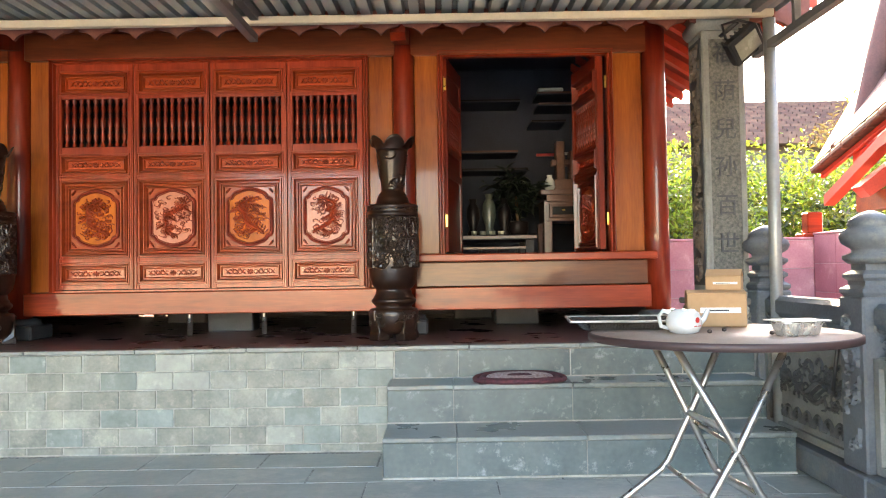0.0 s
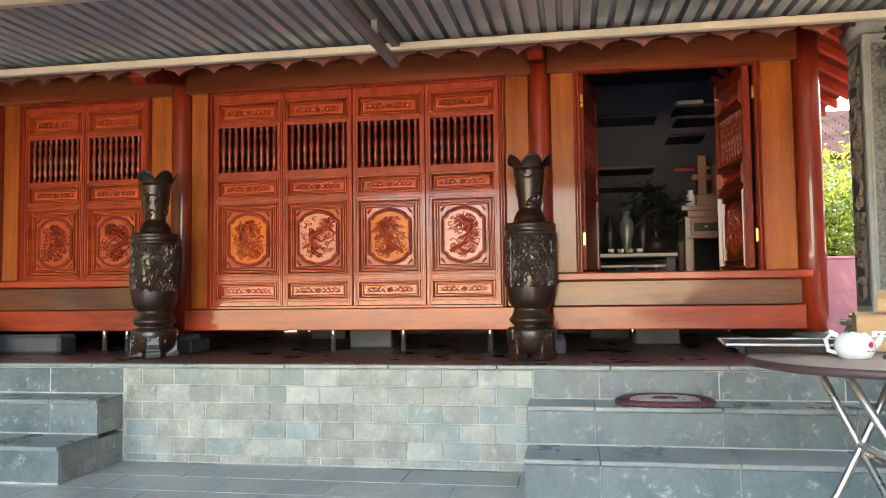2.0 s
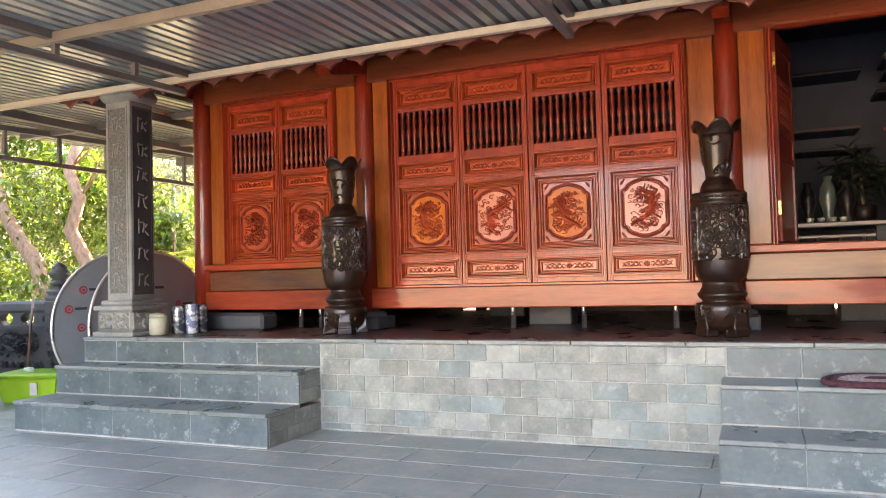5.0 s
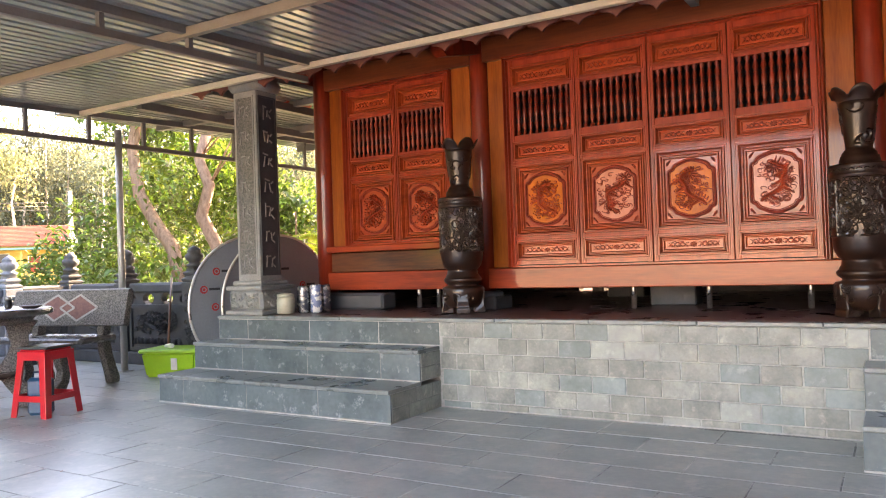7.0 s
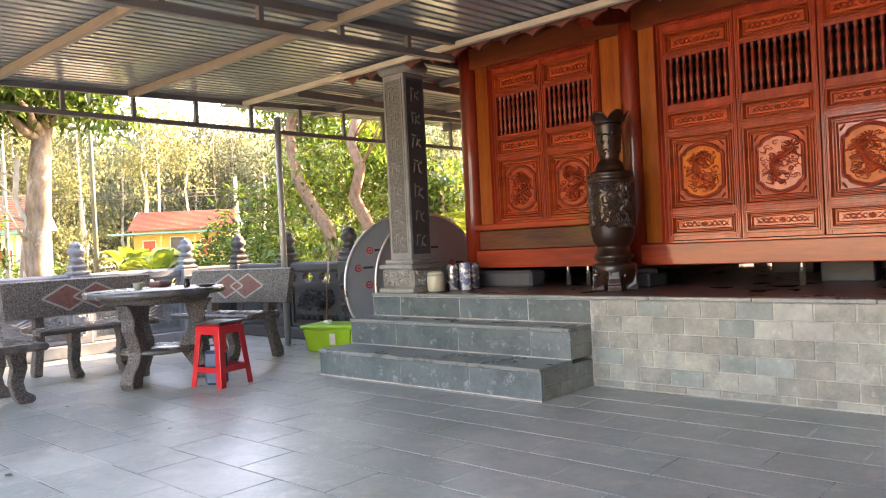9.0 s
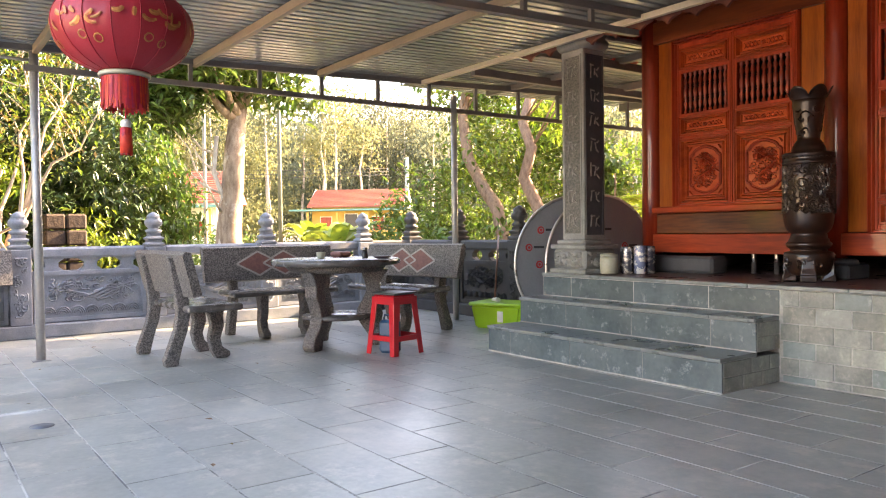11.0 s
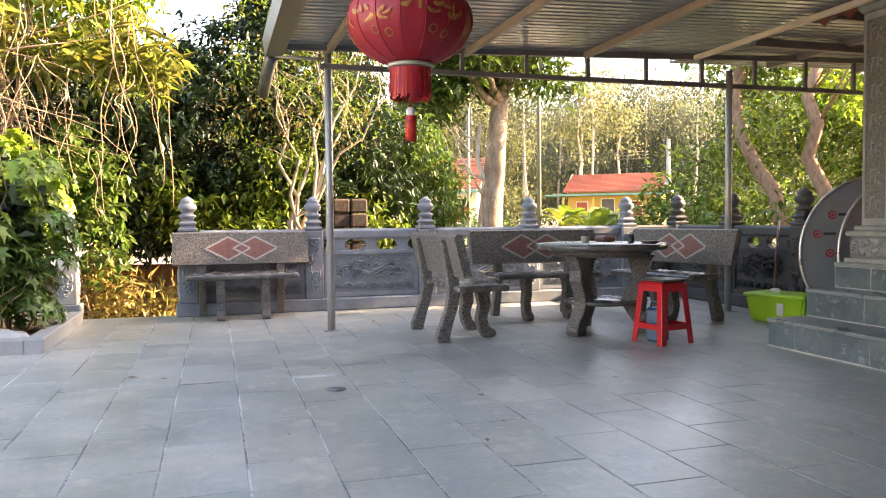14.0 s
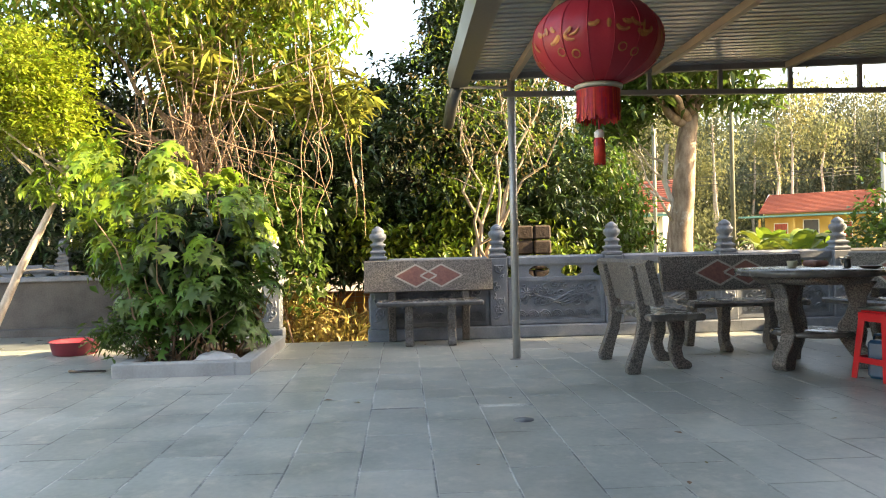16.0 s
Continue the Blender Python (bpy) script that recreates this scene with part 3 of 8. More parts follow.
def plate(bm, outline, t0, t1, place):
    """A flat outline of (a, b) extruded from t0 to t1; place(a, b, t) gives the point."""
    lo = [bm.verts.new(place(a, b, t0)) for a, b in outline]
    hi = [bm.verts.new(place(a, b, t1)) for a, b in outline]
    n = len(lo)
    bm.faces.new(lo[::-1])
    bm.faces.new(hi)
    for i in range(n):
        bm.faces.new((lo[i], lo[(i + 1) % n], hi[(i + 1) % n], hi[i]))
    return bm


def soften(bm, r):
    """Rounds the sharp edges of a solid a little."""
    bmesh.ops.recalc_face_normals(bm, faces=bm.faces)
    es = [e for e in bm.edges if len(e.link_faces) == 2 and e.calc_face_angle(0) > 0.6]
    bmesh.ops.bevel(bm, geom=es, offset=r, segments=2, affect="EDGES", profile=0.5, clamp_overlap=True)
    return bm


def finish(bm, name, material):
    bmesh.ops.recalc_face_normals(bm, faces=bm.faces)
    me = bpy.data.meshes.new(name)
    bm.to_mesh(me)
    bm.free()
    me.materials.append(material)
    return me


def part(name, bm, material, parent=None, label=""):
    """Links a bmesh (or a mesh that is already there) as one object under a thing or a part."""
    me = bm if isinstance(bm, bpy.types.Mesh) else finish(bm, name, material)
    ob = new(name, me)
    if parent is not None:
        ob.parent = parent
    return tagged(ob, label)


def thing(name, label, category, at=(0, 0, 0), rz=0.0, group="", kind=""):
    ob = new(name)
    ob.empty_display_size = 0.1
    ob.matrix_world = pose(*at, 0, 0, rz)
    return tagged(ob, label, category, group, kind)


def raw_mesh(name, verts, faces, material, smooth=False):
    me = bpy.data.meshes.new(name)
    me.from_pydata(verts, [], faces)
    me.materials.append(material)
    if smooth:
        me.polygons.foreach_set("use_smooth", [True] * len(me.polygons))
    me.update()
    return me


def ridge(vs, fs, line, w, h, put):
    """A raised rib along a line of (a, b): two feet and a crest at each step; put(a, b, height) gives the point."""
    n = len(line)
    base = len(vs)
    for i, (a, b) in enumerate(line):
        da = line[min(i + 1, n - 1)][0] - line[max(i - 1, 0)][0]
        db = line[min(i + 1, n - 1)][1] - line[max(i - 1, 0)][1]
        q = math.hypot(da, db) or 1
        k = w * (0.35 + 0.65 * math.sin(math.pi * (i + 0.6) / (n + 0.2)))
        oa, ob_ = -db / q * k, da / q * k
        vs += [put(a + oa, b + ob_, 0), put(a, b, h), put(a - oa, b - ob_, 0)]
    for i in range(n - 1):
        j = base + 3 * i
        fs += [(j, j + 1, j + 4, j + 3), (j + 1, j + 2, j + 5, j + 4)]


def scrolls(name, material, w, h, count, width, height, put, seed, size=(0.12, 0.3), inside=None):
    """Carved scrollwork: curled ribs, leaves and buds spread over a field of w by h."""
    rng = random.Random(seed)
    vs, fs = [], []
    for k in range(count):
        for _ in range(20):
            a, b = rng.uniform(-w / 2, w / 2), rng.uniform(-h / 2, h / 2)
            if inside is None or inside(a, b):
                break
        s = rng.uniform(*size) * min(w, h)
        a0, turn, way = rng.uniform(0, 6.28), rng.uniform(2.2, 4.6), rng.choice((-1, 1))
        line = []
        for i in range(9):
            q = i / 8
            rad = s * (1 - 0.8 * q)
            ang = a0 + way * turn * q
            p = (a + rad * math.cos(ang) - s * math.cos(a0) * 0.5, b + rad * math.sin(ang) - s * math.sin(a0) * 0.5)
            p = (max(-w / 2, min(w / 2, p[0])), max(-h / 2, min(h / 2, p[1])))
            line.append(p)
        ridge(vs, fs, line, width * rng.uniform(0.7, 1.25), height * rng.uniform(0.7, 1.2), put)
        if k % 3 == 0:
            base = len(vs)
            rr = s * 0.32
            vs.append(put(a, b, height * 1.2))
            for i in range(7):
                vs.append(put(a + rr * math.cos(i * 0.898) * (1.0 if i % 2 else 0.75), b + rr * math.sin(i * 0.898), 0))
            fs += [(base, base + 1 + i, base + 1 + (i + 1) % 7) for i in range(7)]
    return raw_mesh(name, vs, fs, material)


MAPLE = ([(0, 0, 0), (0.10, 0.62, -0.06), (0.34, 0.24, 0.02), (0.70, 0.70, -0.10), (0.60, 0.18, 0.01), (1.1, 0, -0.16), (0.60, -0.18, 0.01), (0.70, -0.70, -0.10), (0.34, -0.24, 0.02), (0.10, -0.62, -0.06)],
         [(0, 1, 2), (2, 3, 4), (0, 2, 8), (2, 4, 6), (2, 6, 8), (4, 5, 6), (0, 8, 9), (6, 7, 8)])


def sprays(name, material, centres, axis, per, reach, size, seed):
    """Shelves of lobed leaves: each fans out from a point away from the axis (x, y) and hangs over at its rim."""
    rng = np.random.default_rng(seed)
    c = np.repeat(np.asarray(centres, float), per, 0)
    n = len(c)
    yaw = np.arctan2(c[:, 1] - axis[1], c[:, 0] - axis[0]) + np.repeat(rng.normal(0, 0.35, n // per), per) + rng.uniform(-1.35, 1.35, n)
    r = reach * np.sqrt(rng.uniform(0.02, 1, n))
    pts = c + np.stack([np.cos(yaw) * r, np.sin(yaw) * r, 0.02 - 0.9 * r * r / reach + rng.normal(0, 0.012, n)], 1)
    pitch = -0.25 - 0.85 * r / reach + rng.normal(0, 0.16, n)
    yaw = yaw + rng.normal(0, 0.25, n)
    d = np.stack([np.cos(yaw) * np.cos(pitch), np.sin(yaw) * np.cos(pitch), np.sin(pitch)], 1)
    side = np.stack([-np.sin(yaw), np.cos(yaw), rng.normal(0, 0.14, n)], 1)
    side /= np.linalg.norm(side, axis=1)[:, None]
    L = (size * rng.uniform(0.7, 1.25, n))[:, None]
    return leaf_mesh(name, material, pts, d, side, np.cross(d, side), L, L * 0.8, *MAPLE)


def leaves(name, material, clumps, per, spread, size, slim, seed, droop=0.35, lobed=False):
    """A crown: clumps of small folded leaves. clumps: points; per: leaves at each; spread: how far they stray."""
    rng = np.random.default_rng(seed)
    pts = np.repeat(np.asarray(clumps, float), per, 0)
    n = len(pts)
    pts = pts + rng.normal(0, 1, (n, 3)) * spread * np.array([1, 1, 0.7])
    yaw = rng.uniform(0, 2 * np.pi, n)
    pitch = rng.normal(-droop, 0.5, n)
    d = np.stack([np.cos(yaw) * np.cos(pitch), np.sin(yaw) * np.cos(pitch), np.sin(pitch)], 1)
    side = np.stack([-np.sin(yaw), np.cos(yaw), rng.normal(0, 0.35, n)], 1)
    side /= np.linalg.norm(side, axis=1)[:, None]
    up = np.cross(d, side)
    L = (size * rng.uniform(0.6, 1.3, n))[:, None]
    W = L * slim
    if lobed:
        shape, tris = MAPLE
    else:
        shape = [(0, 0, 0), (0.42, 0.5, 0.10), (1, 0, -0.14), (0.42, -0.5, 0.10)]
        tris = [(0, 1, 2), (0, 2, 3)]
    return leaf_mesh(name, material, pts, d, side, up, L, W, shape, tris)


def leaf_mesh(name, material, pts, d, side, up, L, W, shape, tris):
    n, k = len(pts), len(shape)
    v = np.concatenate([(pts + d * L * a + side * W * b + up * L * c)[:, None] for a, b, c in shape], 1).reshape(-1, 3)
    base = (np.arange(n) * k)[:, None, None]
    f = (np.asarray(tris)[None] + base).reshape(-1, 3)
    me = bpy.data.meshes.new(name)
    me.vertices.add(len(v))
    me.vertices.foreach_set("co", v.ravel())
    me.loops.add(f.size)
    me.loops.foreach_set("vertex_index", f.ravel().astype(np.int32))
    me.polygons.add(len(f))
    me.polygons.foreach_set("loop_start", np.arange(0, f.size, 3, dtype=np.int32))
    me.polygons.foreach_set("loop_total", np.full(len(f), 3, dtype=np.int32))
    me.update(calc_edges=True)
    me.materials.append(material)
    return me


def cloud(blobs, n, seed, hollow=0.45):
    """n clump points in a set of ellipsoids (cx, cy, cz, rx, ry, rz), thinner in their middles."""
    rng = random.Random(seed)
    out = []
    vol = [b[3] * b[4] * b[5] for b in blobs]
    for b in rng.choices(blobs, vol, k=n):
        while True:
            p = [rng.uniform(-1, 1) for _ in range(3)]
            q = math.sqrt(sum(v * v for v in p))
            if hollow < q < 1:
                break
        out.append((b[0] + b[3] * p[0], b[1] + b[4] * p[1], b[2] + b[5] * p[2]))
    return out


def wobble(a, b, n, amount, seed):
    rng = random.Random(seed)
    a, b = Vector(a), Vector(b)
    return [a.lerp(b, i / n) + (Vector([rng.uniform(-1, 1) for _ in range(3)]) * amount if 0 < i < n else Vector()) for i in range(n + 1)]


def sway(a, b, n, amount, seed):
    """A smooth hanging line from a to b that bends a few times on its way."""
    rng = random.Random(seed)
    a, b = Vector(a), Vector(b)
    waves = [(rng.uniform(2.0, 9.0), rng.uniform(0, 6.28), rng.uniform(2.0, 9.0), rng.uniform(0, 6.28), 1 / (1 + k)) for k in range(3)]
    out = []
    for i in range(n + 1):
        q = i / n
        d = Vector((sum(w * math.sin(f * q + p) for f, p, _, _, w in waves), sum(w * math.sin(f * q + p) for _, _, f, p, w in waves), 0)) * amount
        out.append(a.lerp(b, q) + d * min(1.0, 3 * q))
    return out


def limbs(bm, root, tips, r, seed, bend=0.12):
    """Branches from a root towards the crown's tips."""
    for i, t in enumerate(tips):
        tube(bm, wobble(root, t, 5, bend * (Vector(t) - Vector(root)).length * 0.35, seed + i), r, 6, r * 0.25)


# ---- terrace, garden ground ----
ground = part("ground", box_bm(-300, 300, -300, 300, -1.2, -0.45), M["ground"])
tagged(ground, "dry grassy garden ground round the paved terrace", "ground", kind="structure")
pavement = part("pavement", box_bm(-7.35, 2.55, -6.0, 4.40, -0.44, -0.0014), M["joint"])
part("pavement_corner", box_bm(-7.35, -4.06, 4.401, 5.36, -0.44, -0.0014), M["joint"], pavement)
tagged(pavement, "terrace paved with staggered grey slate slabs", "pavement", kind="structure")

# unseen wall and slab, added to throw sunlight back at the house front
south = thing("south_bounce", "unseen pale wall and slab added to bounce light onto the house", "house", kind="structure")
part("unseen_wall", box_bm(-12, 4.9, -14.3, -14.0, -0.45, 1.4), M["sill_white"], south)
part("bounce_slab", box_bm(-7.36, 4.9, -13.99, -6.01, -0.44, -0.02), M["sill_white"], south)

# unseen wall, added to stop a sun patch beside the platform
rear = part("sun_block_wall", box_bm(-5.3, -2.6, 10.8, 11.0, -0.45, 3.7), M["wall_grey"])
tagged(rear, "unseen plain grey wall added behind the house to block sun", "wall", kind="structure")

# ---- raised platform with its two flights of steps ----
PT = 0.57
platform = thing("platform", "raised slate-faced platform with a brown glazed floor", "platform", kind="structure")
bm = bmesh.new()
bx(bm, -4.05, 2.50, 4.3905, 10.5, -0.4, PT - 0.024)
part("core", bm, M["mortar"], platform)
part("deck", box_bm(-4.05, 2.50, 4.47, 10.5, PT - 0.024, PT - 0.002), M["deck"], platform, "brown glazed floor")


def flight(x0, x1, name, first, wall_left):
    """Two steps before the platform: slab treads, riser tiles in a row, side faces."""
    st = thing(name, "flight of two blue-grey slate steps", "steps", kind="structure")
    for i, (y, z0, z1) in enumerate(((3.825, 0.0, 0.195), (4.150, 0.195, 0.39))):
        part("core", box_bm(x0 + 0.003, x1 - 0.003, y + 0.0015, 4.392, z0, z1 - 0.024), M["stone"], st)
        xs = [x0]
        x = x0 + first[i]
        while x < x1 - 0.1:
            xs.append(x)
            x += 0.61
        xs.append(x1)
        for a, b in zip(xs, xs[1:]):
            part("riser_tile", box_bm(a + 0.0018, b - 0.0018, y, y + 0.012, z0 + 0.006, z1 - 0.027, bevel=0.002), M["slate_riser"], st)
            part("tread_slab", box_bm(a + 0.001, b - 0.001, y - 0.016, 4.40 if i else 4.162, z1 - 0.024, z1, bevel=0.004), M["slate_tread"], st)
        part("grout_bead", box_bm(x0, x1, y - (0.007 if i == 0 else 0.004), y + 0.002, z0, z0 + (0.009 if i == 0 else 0.006)), M["mortar"], st)
        for side, sx in ((0, x0), (1, x1)):
            if side == wall_left:
                continue
            q = (sx - 0.001, sx + 0.011) if side == 0 else (sx - 0.011, sx + 0.001)
            for k in range(2):
                for j in range(3):
                    ya = y + 0.012 + j * 0.19 + (0.08 if k else 0) - (0.08 if k and j == 0 else 0)
                    yb = min(y + 0.19 + j * 0.19 + (0.08 if k else 0), 4.40)
                    if yb - ya > 0.02:
                        part("side_tile", box_bm(*q, ya + 0.002, yb - 0.004, z0 + k * 0.086 + 0.004, z0 + k * 0.086 + 0.084, bevel=0.002), M["slate_brick"], st)
    return st


flight(-4.06, -2.04, "steps_west", (0.25, 0.50), 2)
flight(0.36, 2.30, "steps_east", (0.35, 0.34), 2)
# platform face above the steps: long tiles; between the flights: brick-like slate
for x0, x1, off in ((-4.05, -2.035, 0.31), (0.382, 2.40, 0.35)):
    xs = [x0]
    x = x0 + off
    while x < x1 - 0.1:
        xs.append(x)
        x += 0.61
    xs.append(x1)
    for a, b in zip(xs, xs[1:]):
        part("riser_tile", box_bm(a + 0.004, b - 0.004, 4.388, 4.402, 0.397, PT - 0.030, bevel=0.002), M["slate_riser"], platform)
x = -4.05
k = 0
while x < 2.45:
    b = min(x + 0.605, 2.5)
    part("nosing_slab", box_bm(x + 0.0015, b - 0.0015, 4.372, 4.468, PT - 0.024, PT, bevel=0.004), M["slate_tread"], platform)
    x = b
rng = random.Random(5)
COURSES = (0.003, 0.046, 0.146, 0.246, 0.348, 0.448, 0.546)
for row, (z0, z1) in enumerate(zip(COURSES, COURSES[1:])):
    x = -2.115 if row % 2 else -2.22
    while x < 0.37:
        b = x + 0.2
        a2, b2 = max(x, -2.035), min(b, 0.382)
        if b2 - a2 > 0.03:
            w = rng.uniform(0.0025, 0.0045)
            part("brick", box_bm(a2 + w, b2 - w, 4.3865 + rng.uniform(-0.0025, 0.002), 4.402, z0 + rng.uniform(0.003, 0.0045), z1 - rng.uniform(0.0025, 0.004), bevel=0.0025), M[rng.choices(("slate_brick", "slate_brick_blue", "slate_brick_pale"), (66, 25, 9))[0]], platform)
        x = b

# ---- wooden house on its stone blocks ----
house = thing("wooden_house", "varnished red wooden house front with carved door leaves", "house", at=(0, 0, 0))
Y = 5.20
COLS = (-3.61, -2.11, 0.413, 2.055)
for i, cx in enumerate(COLS):
    r = 0.078 if i in (0, 3) else 0.072
    part("column", lathe(bmesh.new(), [(r * 1.04, 0.70), (r * 1.05, 1.2), (r, 2.2), (r * 0.96, 2.75)], 28, cx, Y), M["wood_column"], house, "round varnished column")
    bm = box_bm(cx - 0.14, cx + 0.14, Y - 0.13, Y + 0.15, PT, 0.665, bevel=0.012)
    lathe(bm, [(0.13, 0.665), (0.125, 0.69), (0.10, 0.705)], 24, cx, Y)
    part("base_stone", bm, M["stone_dark"], house, "dark stone column base")
for a, b in zip(COLS, COLS[1:]):
    part("ground_beam", box_bm(a + 0.06, b - 0.06, Y - 0.075, Y + 0.09, 0.722, 0.868, bevel=0.006), M["wood_red_h"], house)
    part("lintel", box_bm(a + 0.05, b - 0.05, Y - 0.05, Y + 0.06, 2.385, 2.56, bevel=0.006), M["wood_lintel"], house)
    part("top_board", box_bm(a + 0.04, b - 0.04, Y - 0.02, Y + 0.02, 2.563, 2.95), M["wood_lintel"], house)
for a, b in ((COLS[0], COLS[1]), (COLS[2], COLS[3])):
    part("apron_board", box_bm(a + 0.07, b - 0.07, Y - 0.035, Y + 0.03, 0.872, 1.028, bevel=0.004), M["wood_grey"], house, "worn varnished apron board")
    part("sill", box_bm(a + 0.065, b - 0.02, Y - 0.10, Y + 0.06, 1.031, 1.082, bevel=0.008), M["wood_red_h"], house)
for a, b in ((-3.53, -3.385), (-2.345, -2.185), (-2.035, -1.905), (0.185, 0.34), (0.486, 0.635), (1.785, 1.975)):
    part("plank", box_bm(a, b, Y - 0.012, Y + 0.03, 0.872 if -2.1 < a < 0.3 else 1.085, 2.42, bevel=0.004), M["wood_orange"], house, "orange varnished plank")


def frame_around(x0, x1, z0, z1, bottom=True):
    bm = bmesh.new()
    for o, w, y in ((0.0, 0.020, 0.052), (0.018, 0.022, 0.036)):
        for xa, s_ in ((x0 + o, 1), (x1 - o, -1)):
            plate(bm, [(xa, 0.03), (xa, -y * 0.6), (xa + s_ * w * 0.4, -y), (xa + s_ * w * 0.6, -y), (xa + s_ * w, -y * 0.5), (xa + s_ * w, 0.03)], z0, z1 - o - w * 0.5, lambda a, b, t: (a, Y + b, t))
        plate(bm, [(z1 - o, 0.03), (z1 - o, -y * 0.6), (z1 - o - w * 0.4, -y), (z1 - o - w * 0.6, -y), (z1 - o - w, -y * 0.5), (z1 - o - w, 0.03)], x0 + o, x1 - o, lambda a, b, t: (t, Y + b, a))
    if bottom:
        bx(bm, x0 + 0.036, x1 - 0.036, Y - 0.03, Y + 0.03, z0, z0 + 0.012)
    part("door_frame", bm, M["wood_red"], house)


frame_around(-1.905, 0.185, 0.870, 2.402)
frame_around(-3.385, -2.345, 1.084, 2.385)
frame_around(0.635, 1.785, 1.084, 2.418, False)


def lobed(w, h):
    """A medallion outline: straight flanks, stepped shoulders, arched top and bottom."""
    q = [(1.0, 0.0), (1.0, 0.30), (1.0, 0.52), (0.985, 0.60), (0.93, 0.655), (0.84, 0.675), (0.79, 0.715), (0.75, 0.79), (0.64, 0.855), (0.48, 0.905), (0.30, 0.955), (0.14, 0.99), (0.0, 1.0)]
    up = q + [(-a, b) for a, b in q[-2::-1]]
    return [(0.5 * w * a, 0.5 * h * b) for a, b in up + [(a, -b) for a, b in up[-2:0:-1]]]


def dragon(w, h, put, seed):
    """Carved beast: a winding scaled body with mane, claws and spikes among curled clouds."""
    rng = random.Random(seed)
    vs, fs = [], []
    ph, fl = rng.uniform(0, 6.28), rng.choice((-1, 1))

    def body(t):
        return (fl * w * (0.27 * math.sin(5.2 * t + ph) + 0.10 * math.sin(11 * t)), h * (0.40 - 0.78 * t))
    line = [body(i / 26) for i in range(27)]
    ridge(vs, fs, line, 0.019, 0.015, put)
    for i in range(1, 26):
        (x0, z0), (x1, z1) = line[i - 1], line[i + 1]
        d = math.hypot(x1 - x0, z1 - z0) or 1
        nx, nz = -(z1 - z0) / d, (x1 - x0) / d
        x, z = line[i]
        ridge(vs, fs, [(x - nx * 0.016, z - nz * 0.016), (x, z), (x + nx * 0.016, z + nz * 0.016)], 0.003, 0.015, put)
        ridge(vs, fs, [(x + nx * 0.018, z + nz * 0.018), (x + nx * 0.030, z + nz * 0.030 + 0.006), (x + nx * 0.036, z + nz * 0.036 + 0.012)], 0.0045, 0.008, put)
    hx, hz = line[1]
    for k in range(12):
        a = 0.52 * k + 0.2
        ridge(vs, fs, [(hx + r * math.cos(a + 4 * r), hz - 0.02 + r * math.sin(a + 4 * r)) for r in (0.008, 0.022, 0.036, 0.046)], 0.006, 0.013, put)
    for k in (6, 12, 17, 22):
        x, z = line[k]
        s_ = rng.choice((-1, 1))
        ridge(vs, fs, [(x + s_ * r, z - 0.6 * r) for r in (0, 0.02, 0.04, 0.055)], 0.009, 0.011, put)
        for c in (-0.6, 0.0, 0.6):
            ridge(vs, fs, [(x + s_ * (0.052 + r * math.cos(c)), z - 0.034 + r * math.sin(c)) for r in (0, 0.010, 0.018)], 0.0035, 0.008, put)
    for k in range(130):
        cx, cz = rng.uniform(-0.46, 0.46) * w, rng.uniform(-0.46, 0.46) * h
        if abs(cx / (0.47 * w)) ** 3 + abs(cz / (0.48 * h)) ** 3 > 0.8:
            continue
        s_, a0 = rng.uniform(0.009, 0.020), rng.uniform(0, 6.28)
        ridge(vs, fs, [(cx + s_ * (1 - 0.1 * i) * math.cos(a0 + 0.62 * i) * 1.5, cz + s_ * (1 - 0.1 * i) * math.sin(a0 + 0.62 * i)) for i in range(9)], 0.0040, 0.008, put)
    return raw_mesh("carving", vs, fs, M["wood_carved" if seed < 40 else "wood_red"])


def ornament(w, h, put):
    """A symmetrical carved strip: a rosette, and two waving stems with curled leaves either way."""
    vs, fs = [], []
    for k in range(8):
        a = 0.785 * k
        ridge(vs, fs, [(r * math.cos(a), 0.8 * r * math.sin(a)) for r in (0.003, 0.010, 0.018, 0.022)], 0.006, 0.008, put)
    for s_ in (-1, 1):
        for f in (-1, 1):
            ridge(vs, fs, [(s_ * (0.026 + (w / 2 - 0.030) * i / 18), f * h * 0.26 * math.sin(0.75 * i + 0.5)) for i in range(19)], 0.0042, 0.007, put)
        for k in range(5):
            cx, cz = s_ * (0.045 + (w / 2 - 0.06) * k / 4.5), (0.22 if k % 2 else -0.22) * h
            ridge(vs, fs, [(cx + s_ * 0.012 * (1 - 0.1 * i) * math.cos(0.7 * i), cz + 0.010 * (1 - 0.1 * i) * math.sin(0.7 * i)) for i in range(8)], 0.0035, 0.006, put)
    return raw_mesh("carving", vs, fs, M["wood_red"])


BAL = None


